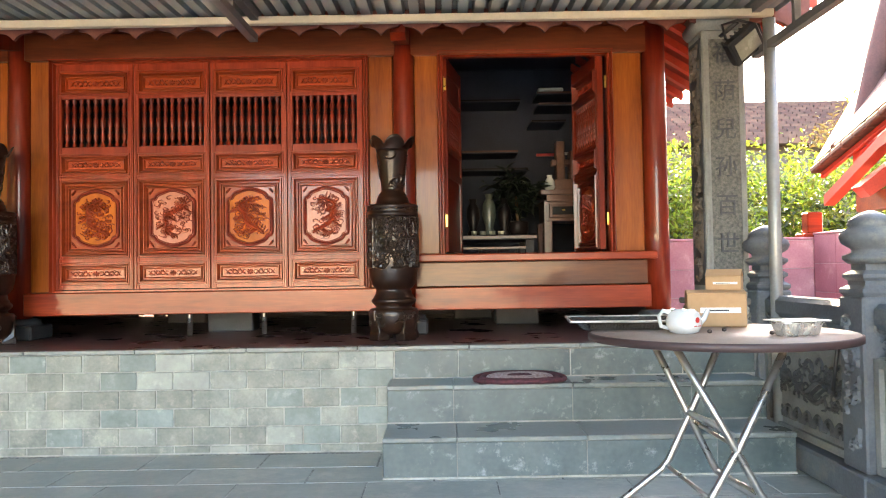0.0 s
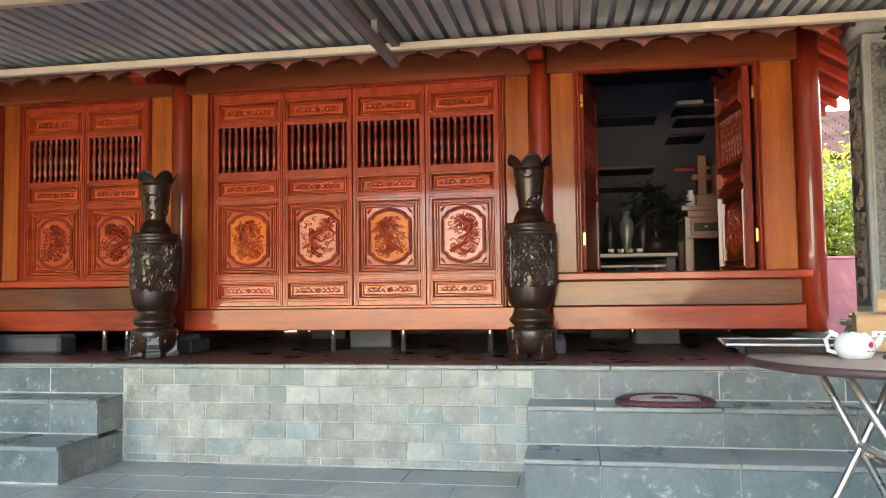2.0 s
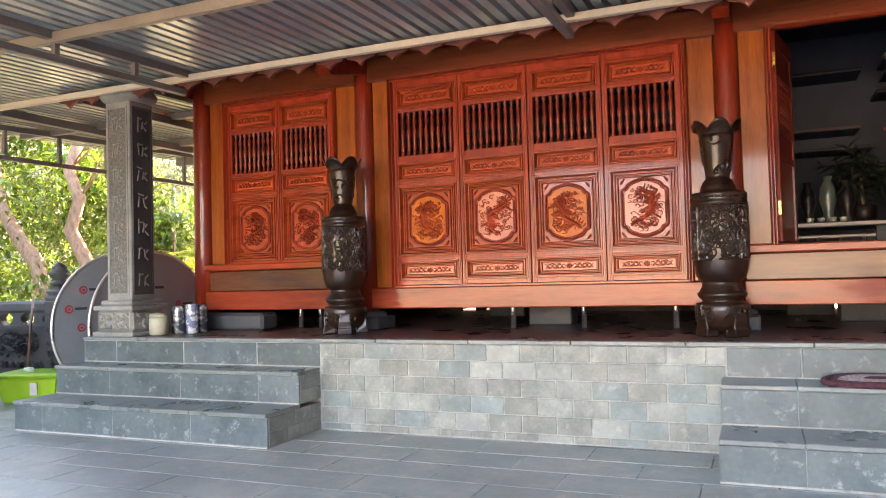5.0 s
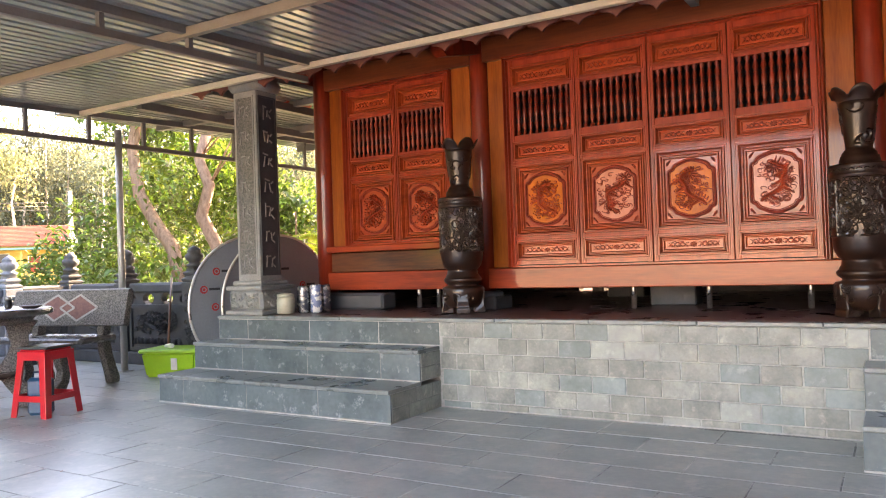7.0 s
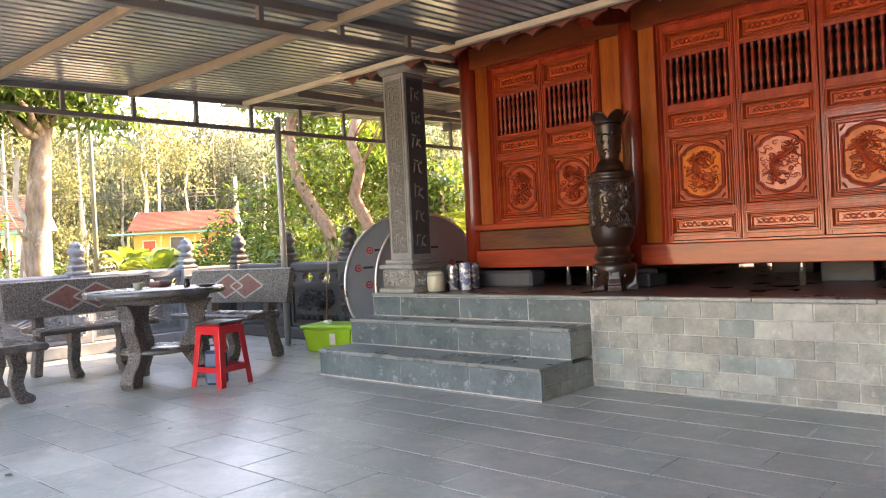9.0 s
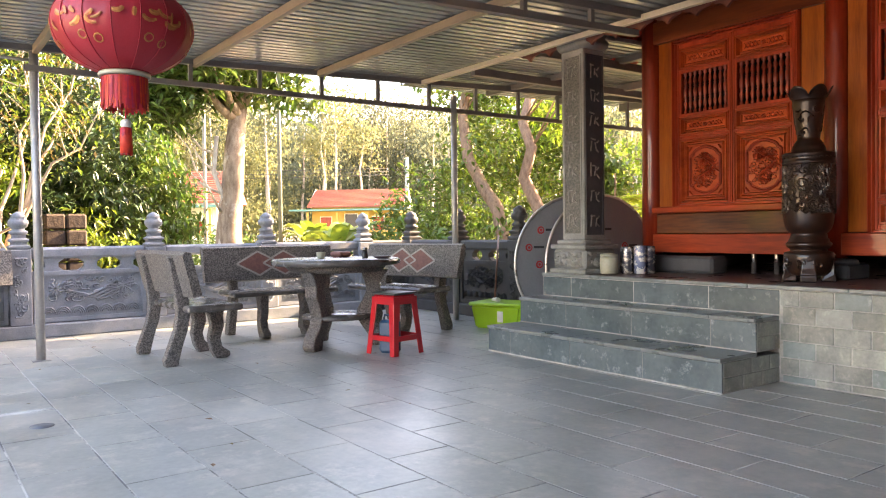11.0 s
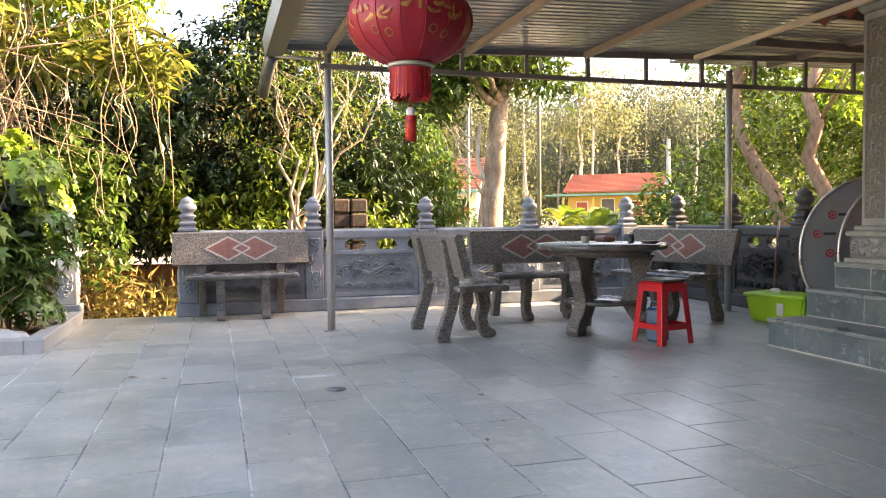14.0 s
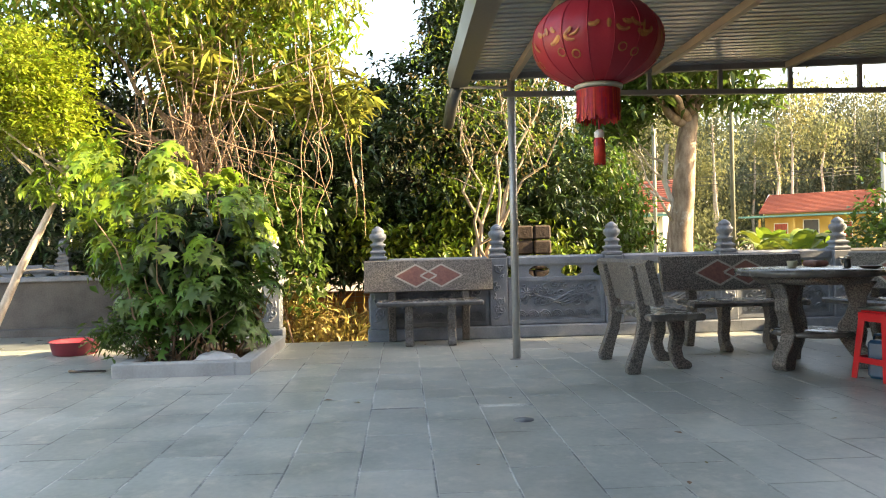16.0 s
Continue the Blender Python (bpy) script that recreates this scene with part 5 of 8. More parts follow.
for i, xx in enumerate((-5.80, -3.06, -0.36, 2.40)):
    y1 = 4.40 if i else 10.2
    for k, (o, h) in enumerate(((0.0, 0.05), (-0.15, 0.04))):
        bm = bmesh.new()
        zz = (lambda y: roof_z(y) + 0.0) if k == 0 else (lambda y: 2.118 if i in (0, 3) else roof_z(y) - 0.125)
        ya = 0.62 if k == 0 else (0.95 if i in (0, 3) else 1.0)
        yb = y1 if k == 0 else (y1 if i in (0, 3) else 4.36)
        bmv = [(xx - 0.022, ya, zz(ya)), (xx + 0.022, ya, zz(ya)), (xx + 0.022, yb, zz(yb)), (xx - 0.022, yb, zz(yb))]
        lo = [bm.verts.new(p) for p in bmv]
        hi = [bm.verts.new((p[0], p[1], p[2] + (h if k == 0 else h))) for p in bmv]
        bm.faces.new(lo[::-1])
        bm.faces.new(hi)
        for q in range(4):
            bm.faces.new((lo[q], lo[(q + 1) % 4], hi[(q + 1) % 4], hi[q]))
        part("chord", bm, M["steel_grey"], canopy)
    yy = 1.55 if i else 1.56
    while yy < y1 - 0.05:
        lo_z = 2.118 if i in (0, 3) else roof_z(yy) - 0.125
        part("strut", box_bm(xx - 0.016, xx + 0.016, yy - 0.016, yy + 0.016, lo_z + 0.03, roof_z(yy) + 0.01), M["steel_grey"], canopy)
        yy += 0.59
part("fascia", plate(bmesh.new(), [(0.66, roof_z(0.66) + 0.035), (4.56, roof_z(4.56) + 0.035), (4.56, roof_z(4.56) + 0.068), (0.66, roof_z(0.66) + 0.068)], -5.99, -5.97, lambda a, b, t: (t, a, b)), M["steel_grey"], canopy)
for yy in (5.6, 6.7, 7.8, 9.0, 10.2):
    part("purlin", box_bm(-6.2, -3.8, yy - 0.03, yy + 0.03, 2.42, 2.47 + 0.02 * (yy - 4.5)), M["steel_grey"], canopy)
for xx in (-5.2, -4.3):
    part("purlin", box_bm(xx - 0.03, xx + 0.03, 4.6, 10.2, 2.37, 2.44), M["steel_grey"], canopy)
for px, py, zb in ((-5.83, 1.02, 0.0), (-5.78, 4.80, 0.0), (2.40, 4.22, 0.0), (2.40, 0.95, 0.0)):
    bm = tube(bmesh.new(), [(px, py, zb - 0.02), (px, py, 2.28)], 0.032, 16)
    post = part("post", bm, M["galv"], canopy, "galvanised round post")
    part("base_plate", box_bm(px - 0.06, px + 0.06, py - 0.06, py + 0.06, zb, zb + 0.006), M["galv"], post)
# gutter along the open edge, tilting down past the last post, with its bracket
bm = bmesh.new()
plate(bm, [(0.54, 2.235), (0.68, 2.235), (0.68, 2.36), (0.66, 2.36), (0.66, 2.25), (0.555, 2.25), (0.535, 2.385), (0.52, 2.385)], -6.05, 2.6, lambda a, b, t: (t, a, b))
part("gutter", bm, M["gutter"], canopy, "folded galvanised gutter")
bm = tube(bmesh.new(), [(-6.0, 0.60, 2.26), (-6.25, 0.57, 2.16), (-6.55, 0.55, 2.02)], 0.055, 12, 0.05)
part("downspout", bm, M["gutter"], canopy)
part("brace", tube(bmesh.new(), [(-5.83, 1.0, 2.20), (-5.98, 0.62, 2.235)], 0.012, 8), M["galv"], canopy)

# ---- red lantern ----
lan = thing("paper_lantern", "large round red cloth lantern with gold script and tassels", "lantern", at=(-3.06, 1.0, 1.845))
NR, RX, RZ, LZ = 16, 0.288, 0.187, -0.037
vs, fs = [], []
LSEG, LR = NR * 4, 20
for j in range(LR + 1):
    t = -1.0 + 2.0 * j / LR
    ph = t * 1.20
    for i in range(LSEG):
        a = 2 * math.pi * i / LSEG
        k = 1 - 0.030 * abs(math.sin(NR / 2 * a)) ** 0.7 * math.cos(ph) * 0 - 0.028 * (1 - abs(math.cos(NR / 2 * a)) ** 0.6) * math.cos(ph)
        vs.append((RX * math.cos(ph) * k * math.cos(a), RX * math.cos(ph) * k * math.sin(a), LZ + RZ * math.sin(ph) / math.sin(1.2)))
for j in range(LR):
    for i in range(LSEG):
        fs.append((j * LSEG + i, j * LSEG + (i + 1) % LSEG, (j + 1) * LSEG + (i + 1) % LSEG, (j + 1) * LSEG + i))
part("shade", raw_mesh("shade", vs, fs, M["lantern"], True), None, lan)
for i in range(NR):
    a = 2 * math.pi * i / NR
    pts = [((RX + 0.002) * math.cos(p) * math.cos(a), (RX + 0.002) * math.cos(p) * math.sin(a), LZ + RZ * math.sin(p) / math.sin(1.2)) for p in [-1.2 + 2.4 * q / 12 for q in range(13)]]
    part("rib", tube(bmesh.new(), pts, 0.0022, 5), M["lantern"], lan)
part("bottom_ring", lathe(bmesh.new(), [(0.105, -0.228), (0.108, -0.236), (0.105, -0.246)], 32), M["jar"], lan)
part("top_ring", lathe(bmesh.new(), [(0.105, 0.146), (0.109, 0.160), (0.105, 0.175)], 32), M["gold"], lan)


def fringe(r, z0, z1, n, seed, jitter):
    rng = random.Random(seed)
    vs, fs = [], []
    for i in range(n):
        a = rng.uniform(0, 6.283)
        rr = r * (1 + rng.uniform(-0.05, 0.04))
        zz = z1 + rng.uniform(0, jitter)
        w = 0.0035
        x, y = rr * math.cos(a), rr * math.sin(a)
        tx, ty = -math.sin(a) * w, math.cos(a) * w
        b = len(vs)
        x2, y2 = x * (1 + rng.uniform(-0.04, 0.06)), y * (1 + rng.uniform(-0.04, 0.06))
        vs += [(x - tx, y - ty, z0), (x + tx, y + ty, z0), (x2 + tx, y2 + ty, zz), (x2 - tx, y2 - ty, zz)]
        fs.append((b, b + 1, b + 2, b + 3))
    return raw_mesh("fringe", vs, fs, M["tassel"])


part("fringe", fringe(0.094, -0.25, -0.395, 420, 1, 0.05), None, lan, "red thread fringe")
part("fringe_core", lathe(bmesh.new(), [(0.09, -0.25), (0.088, -0.34), (0.083, -0.345)], 24, cap=False), M["tassel"], lan)
part("cord", tube(bmesh.new(), [(0, 0, -0.25), (0, 0, -0.45)], 0.004, 6), M["tassel"], lan)
part("bead", lathe(bmesh.new(), [(0.012, -0.425), (0.022, -0.435), (0.022, -0.455), (0.014, -0.465)], 14), M["foil_lid"], lan)
part("tassel", fringe(0.024, -0.465, -0.585, 90, 2, 0.02), None, lan)
part("tassel_core", lathe(bmesh.new(), [(0.020, -0.462), (0.026, -0.50), (0.027, -0.575)], 12), M["tassel"], lan)
part("hanging_cord", tube(bmesh.new(), [(0, 0, 0.16), (0, 0, 0.45)], 0.004, 6), M["tassel"], lan)


def on_lantern(a0):
    def put(u, v, t):
        p = v / 0.24
        a = a0 + u / RX
        rr = (RX + 0.001 + t) * math.cos(p)
        return (rr * math.cos(a), rr * math.sin(a), LZ + RZ * math.sin(p) / math.sin(1.2))
    return put


for i, a0 in enumerate((0.25, -0.75, -1.7, 1.3, 2.4, 3.4)):
    put = on_lantern(a0)
    rng = random.Random(i)
    for k in range(7):
        u0, v0 = -0.10 + 0.034 * k + rng.uniform(-0.006, 0.006), rng.uniform(-0.02, 0.045)
        a1, ln, bend = rng.uniform(-2.2, -0.9), rng.uniform(0.035, 0.07), rng.uniform(-1.6, 1.6)
        vs, fs = [], []
        ridge(vs, fs, [(u0 + ln * q * math.cos(a1 + bend * q), v0 + ln * q * math.sin(a1 + bend * q)) for q in (0, 0.2, 0.4, 0.6, 0.8, 1.0)], rng.uniform(0.007, 0.014), 0.0015, put)
        part("gold_stroke", raw_mesh("gold_stroke", vs, fs, M["gold"]), None, lan, "gold brush stroke")
    for k in range(2):
        vs, fs = [], []
        c = (-0.03 + 0.07 * k, -0.105 - 0.02 * k)
        ridge(vs, fs, [(c[0] + 0.020 * math.cos(q), c[1] + 0.020 * math.sin(q)) for q in [0.7 * z for z in range(10)]], 0.005, 0.0015, put)
        part("gold_flower", raw_mesh("gold_flower", vs, fs, M["gold"]), None, lan)

# ---- carved stone balustrade ----
FIN = [(0.085, 0.80), (0.098, 0.815), (0.098, 0.83), (0.072, 0.845), (0.072, 0.862), (0.088, 0.875), (0.088, 0.888), (0.060, 0.905), (0.062, 0.93), (0.078, 0.948), (0.078, 0.962), (0.052, 0.975), (0.055, 0.99), (0.078, 1.01),
       (0.086, 1.035), (0.080, 1.06), (0.060, 1.075), (0.064, 1.085), (0.058, 1.105), (0.035, 1.125), (0.010, 1.14)]
bal = thing("stone_balustrade", "blue-grey carved stone balustrade with lotus-bud posts", "balustrade", kind="structure")
post_mesh = {}


def b_post(x, y, s=1.0, dark=False, rz=0.0, east=False):
    key = (dark, east)
    if key not in post_mesh:
        bm = box_bm(-0.115, 0.115, -0.115, 0.115, 0, 0.12, bevel=0.008)
        bx(bm, -0.09, 0.09, -0.09, 0.09, 0.12, 0.80, bevel=0.008)
        fin = lathe(bmesh.new(), FIN[:9], 4)
        bmesh.ops.rotate(fin, cent=(0, 0, 0), matrix=Matrix.Rotation(radians(45), 3, "Z"), verts=fin.verts)
        for f in fin.faces:
            f.smooth = False
        for v in fin.verts:
            v.co.x *= 1.25
            v.co.y *= 1.25
        bud = lathe(bmesh.new(), FIN[8:], 24)
        m = M["stone_dark" if dark else "stone_east" if east else "stone_blue"]
        if east:
            for v in bud.verts:
                v.co.x *= 1.35
                v.co.y *= 1.35
        carve = []
        for s4 in range(4):
            c, q = math.cos(s4 * math.pi / 2), math.sin(s4 * math.pi / 2)
            put = lambda u, v, t, c=c, q=q: (c * (0.0905 + t) - q * u, q * (0.0905 + t) + c * u, 0.46 + v)
            carve.append(scrolls("post_carving", m, 0.10, 0.52, 26, 0.012, 0.012, put, 80 + s4, (0.25, 0.5)))
        post_mesh[key] = (finish(bm, "shaft", m), finish(fin, "cap", m), finish(bud, "lotus_bud", m), carve)
    sh, cap, bud, carve = post_mesh[key]
    p = part("post", sh, None, bal, "square stone post with carved sides")
    p.matrix_basis = pose(x, y, 0, 0, 0, rz) @ Matrix.Scale(s, 4)
    part("cap", cap, None, p)
    part("lotus_bud", bud, None, p)
    for c in carve[:4]:
        tagged(part("post_carving", c, None, p), kind="stuff")
    return p


def cloud_panel(w, h, put, seed, m):
    """Carved panel: two rosettes, a winding long-tailed bird, curled clouds and a border of waves."""
    vs, fs = [], []
    rng = random.Random(seed)

    def cut(line, wide, high):
        ridge(vs, fs, line, wide * 1.35, high * 1.25, put)
    for cx in (-0.36 * w, 0.34 * w):
        for k in range(9):
            a = 0.698 * k
            cut([(cx + r * math.cos(a), 0.22 * h + r * math.sin(a)) for r in (0.008, 0.026, 0.046, 0.056)], 0.014, 0.016)
        cut([(cx + 0.012 * math.cos(q), 0.22 * h + 0.012 * math.sin(q)) for q in (0, 1.2, 2.4, 3.6, 4.8, 6.0, 7.2)], 0.006, 0.02)
    for f in (0.0, 0.7, 1.4, 2.1):
        cut([(w * (-0.26 + 0.55 * i / 16), h * (0.10 * math.sin(0.45 * i + f) - 0.02 + 0.05 * f)) for i in range(17)], 0.010, 0.017)
    for k in range(60):
        cx, cz, s_, a0 = rng.uniform(-0.47, 0.47) * w, rng.uniform(-0.12, 0.46) * h, rng.uniform(0.020, 0.042), rng.uniform(0, 6.28)
        cut([(cx + s_ * (1 - 0.1 * i) * math.cos(a0 + 0.62 * i) * 1.3, cz + s_ * (1 - 0.1 * i) * math.sin(a0 + 0.62 * i)) for i in range(9)], 0.007, 0.013)
    n = 7
    for k in range(n):
        cx = w * (-0.5 + (k + 0.5) / n)
        for q in (1.0, 0.72, 0.45):
            cut([(cx + 0.5 * w / n * q * math.cos(0.314 * i), -0.48 * h + 0.19 * h * q * math.sin(0.314 * i)) for i in range(11)], 0.007, 0.012)
    return raw_mesh("panel_carving", vs, fs, m)


def b_bay(a, b, seed, dark=False, east=False):
    """One bay between two posts: plinth, framed carved panel, open band with short supports, handrail."""
    a, b = Vector((*a, 0)), Vector((*b, 0))
    d = b - a
    L = d.length - 0.18
    m = M["stone_dark" if dark else "stone_east" if east else "stone_blue"]
    h = part("plinth", box_bm(-L / 2, L / 2, -0.115, 0.115, 0, 0.125, bevel=0.012), m, bal)
    h.matrix_basis = pose((a.x + b.x) / 2, (a.y + b.y) / 2, 0, 0, 0, math.degrees(math.atan2(d.y, d.x)))
    bm = box_bm(-L / 2, L / 2, -0.04, 0.04, 0.125, 0.60, bevel=0.004)
    for s in (-1, 1):
        y0, y1 = (-0.062, -0.04) if s < 0 else (0.04, 0.062)
        rim(bm, -L / 2 + 0.01, L / 2 - 0.01, 0.135, 0.595, 0.035, y0, y1)
    part("panel", bm, M["stone"] if east else m, h)
    for s in (-1, 1):
        put = lambda u, v, t, s=s: (u, s * (0.041 + (0.5 if east else 1.0) * t), 0.365 + v)
        tagged(part("panel_carving", cloud_panel(L - 0.14, 0.34, put, seed, M["stone_char"] if east else m), None, h), "carved cloud and flower relief", kind="stuff")
    for q in (-0.33, 0.0, 0.33):
        bm = bmesh.new()
        w = 0.055
        plate(bm, [(-w * 1.9, 0.60), (w * 1.9, 0.60), (w, 0.635), (w, 0.675), (w * 1.9, 0.71), (-w * 1.9, 0.71), (-w, 0.675), (-w, 0.635)], -0.035, 0.035, lambda u, v, t, q=q: (q * L + u, t, v))
        part("support", bm, m, h)
    part("handrail", box_bm(-L / 2, L / 2, -0.06, 0.06, 0.71, 0.815, bevel=0.022), m, h)


PX = -7.30
py = [-0.13, 1.06, 2.23, 3.40, 4.59]
for y in py:
    b_post(PX, y)
for k, (a, b) in enumerate(zip(py, py[1:])):
    b_bay((PX, a), (PX, b), 90 + k)
# corner posts and bays, their shade put in as darker stone
b_bay((PX, 4.59), (PX, 5.32), 97, True)
b_post(PX - 0.02, 5.28, 1.02, True)
b_post(-6.32, 5.25, 1.02, True)
b_post(-5.30, 5.25, 1.02, True)
b_bay((PX, 5.25), (-6.32, 5.25), 98, True)
b_bay((-6.32, 5.25), (-5.30, 5.25), 99, True)
b_bay((-5.30, 5.25), (-4.45, 5.25), 100, True)
b_post(-7.62, -1.24)
b_post(-9.2, -4.0)
b_post(-9.2, -5.3)
b_bay((-9.2, -5.3), (-9.2, -4.0), 101)
# east side, beside the steps
for y in (4.43, 3.40, 2.30, 1.2):
    b_post(2.44, y, 1.05, east=True)
for k, (a, b) in enumerate(((4.43, 3.40), (3.40, 2.30), (2.30, 1.2))):
    b_bay((2.44, a), (2.44, b), 110 + k, east=True)


# ---- pebble-concrete garden set ----
def bench(x, y, rz, label):
    """Bench facing local -y: two splayed end frames, seat slab, backrest slab with two crossed diamonds."""
    th = thing("garden_bench", label, "bench", at=(x, y, 0), rz=rz, group="pebble-concrete garden benches")
    for s in (-1, 1):
        # back leg rising into the backrest support
        def back(a, b, t, s=s):
            return (s * 0.36 + t, a, b)
        fr = part("end_frame", soften(plate(bmesh.new(), [(0.275, 0.0), (0.185, 0.0), (0.180, 0.03), (0.155, 0.13), (0.115, 0.25), (0.095, 0.36), (0.105, 0.46), (0.15, 0.62), (0.185, 0.76), (0.245, 0.76), (0.215, 0.60), (0.190, 0.44), (0.185, 0.36), (0.205, 0.25), (0.245, 0.14), (0.280, 0.05)], -0.036, 0.036, back), 0.010), M["terrazzo"], th)

        def front(a, b, t, s=s):
            return (s * 0.20 + t, a, b * 0.92)
        part("front_leg", soften(plate(bmesh.new(), [(-0.225, 0.0), (-0.135, 0.0), (-0.105, 0.06), (-0.085, 0.16), (-0.105, 0.27), (-0.085, 0.36), (-0.045, 0.405), (-0.205, 0.405), (-0.195, 0.34), (-0.200, 0.26), (-0.170, 0.16), (-0.185, 0.09), (-0.240, 0.05), (-0.245, 0.02)], -0.038, 0.038, front), 0.010), M["terrazzo"], fr)
    bm = box_bm(-0.50, 0.50, -0.250, 0.15, 0.372, 0.420, bevel=0.014)
    part("seat", bm, M["terrazzo_top"], th, "smooth worn seat slab")
    bm = bmesh.new()
    plate(bm, [(0.085, 0.50), (0.145, 0.485), (0.215, 0.775), (0.19, 0.80), (0.155, 0.79)], -0.625, 0.625, lambda a, b, t: (t, a, b))
    bk = part("backrest", bm, M["terrazzo"], th, "slanted backrest slab")

    def face(u, v, t):
        # the backrest's front plane leans back
        k = (v + 0.145) / 0.29
        return (u, 0.085 + 0.07 * k - 0.001 - t, 0.50 + 0.29 * k)
    for cx in (-0.125, 0.125):
        part("diamond", plate(bmesh.new(), [(cx - 0.20, 0), (cx, -0.105), (cx + 0.20, 0), (cx, 0.105)], 0.0, 0.0025 if cx < 0 else 0.004, face), M["diamond_red"], bk, "red inlaid diamond")
        vs, fs = [], []
        pts = [(cx - 0.205, 0), (cx, -0.108), (cx + 0.205, 0), (cx, 0.108), (cx - 0.205, 0)]
        for p, q in zip(pts, pts[1:]):
            b0 = len(vs)
            dx, dy = q[0] - p[0], q[1] - p[1]
            ln = math.hypot(dx, dy)
            nx, ny = -dy / ln * 0.008, dx / ln * 0.008
            for t in (0.003, 0.0055):
                vs += [face(p[0] - nx, p[1] - ny, t), face(q[0] - nx, q[1] - ny, t), face(q[0] + nx, q[1] + ny, t), face(p[0] + nx, p[1] + ny, t)]
            fs += [(b0, b0 + 1, b0 + 2, b0 + 3), (b0 + 4, b0 + 7, b0 + 6, b0 + 5), (b0, b0 + 4, b0 + 5, b0 + 1), (b0 + 2, b0 + 6, b0 + 7, b0 + 3), (b0 + 1, b0 + 5, b0 + 6, b0 + 2), (b0 + 3, b0 + 7, b0 + 4, b0)]
        part("diamond_border", raw_mesh("diamond_border", vs, fs, M["diamond_white"]), None, bk)
    return th


bench(-6.98, 0.36, 90, "pebble-concrete bench with red diamonds before the balustrade")
bench(-5.30, 1.93, 180, "pebble-concrete bench with its back to the open terrace")
bench(-6.04, 2.97, 90, "dark pebble-concrete bench behind the round table")
bench(-5.56, 4.00, 11, "dark pebble-concrete bench near the steps and tub")

gt = thing("garden_table", "round pebble-concrete garden table on curved legs", "table", at=(-5.06, 3.06, 0))
part("tabletop", lathe(bmesh.new(), [(0.49, 0.655), (0.515, 0.665), (0.52, 0.69), (0.505, 0.705), (0.0, 0.708)], 56, cap=False), M["terrazzo_top"], gt, "worn round top")
part("apron", lathe(bmesh.new(), [(0.0, 0.60), (0.36, 0.60), (0.42, 0.655), (0.0, 0.656)], 40, cap=False), M["terrazzo"], gt)
for k in range(3):
    a = radians(-62 + 120 * k)
    d = Vector((math.cos(a), math.sin(a), 0))
    n = Vector((-math.sin(a), math.cos(a), 0))
    out = [(0.28, 0.0), (0.38, 0.0), (0.405, 0.04), (0.375, 0.11), (0.315, 0.18), (0.285, 0.25), (0.315, 0.34), (0.355, 0.42), (0.350, 0.50), (0.385, 0.57), (0.42, 0.61), (0.20, 0.61), (0.225, 0.52), (0.240, 0.45), (0.215, 0.38), (0.165, 0.30), (0.165, 0.22), (0.215, 0.14), (0.265, 0.07)]
    part("leg", soften(plate(bmesh.new(), out, -0.055, 0.055, lambda u, v, t, d=d, n=n: d * u + n * t + Vector((0, 0, v))), 0.012), M["terrazzo"], gt)
part("shelf", lathe(bmesh.new(), [(0.0, 0.225), (0.27, 0.225), (0.285, 0.24), (0.27, 0.26), (0.0, 0.262)], 40, cap=False), M["terrazzo_top"], gt)

cup = thing("tea_cup", "small pale ceramic cup on the garden table", "cup", at=(-5.13, 2.96, 0.708))
part("cup_body", lathe(bmesh.new(), [(0.025, 0), (0.032, 0.01), (0.038, 0.045), (0.038, 0.05), (0.034, 0.05), (0.028, 0.012)], 20), M["jar"], cup)
cs = thing("condiment_set", "small dark glass shaker on the garden table", "shaker", at=(-4.87, 3.22, 0.708))
part("glass", lathe(bmesh.new(), [(0.022, 0), (0.024, 0.01), (0.020, 0.06)], 16), M["plastic_black"], cs)
part("lid", lathe(bmesh.new(), [(0.021, 0.06), (0.021, 0.078), (0.008, 0.085)], 16), M["chrome"], cs)
at_ = thing("ash_tray", "flat dark dish on the garden table", "dish", at=(-4.70, 3.28, 0.708))
part("dish", lathe(bmesh.new(), [(0.05, 0), (0.07, 0.012), (0.072, 0.018), (0.062, 0.016), (0.045, 0.006)], 24), M["table_edge"], at_)
rp = thing("fruit_packet", "orange-red packet lying on the garden table", "packet", at=(-5.32, 3.24, 0.708))
part("packet", box_bm(-0.09, 0.09, -0.06, 0.06, 0, 0.045, bevel=0.015), M["diamond_red"], rp)

# ---- red stool with a grey lid on it and a blue can under it ----
st = thing("plastic_stool", "bright red plastic stool with tapered legs", "stool", at=(-4.43, 3.215, 0), rz=11)
bm = box_bm(-0.114, 0.114, -0.114, 0.114, 0.425, 0.445, bevel=0.010)
part("seat", bm, M["plastic_red"], st)
bm = bmesh.new()
rim(bm, -0.120, 0.120, -0.120, 0.120, 0.010, 0, 0.055)
for v in bm.verts:
    v.co = Vector((v.co.x, v.co.z, 0.375 + v.co.y))
part("seat_skirt", bm, M["plastic_red"], st)
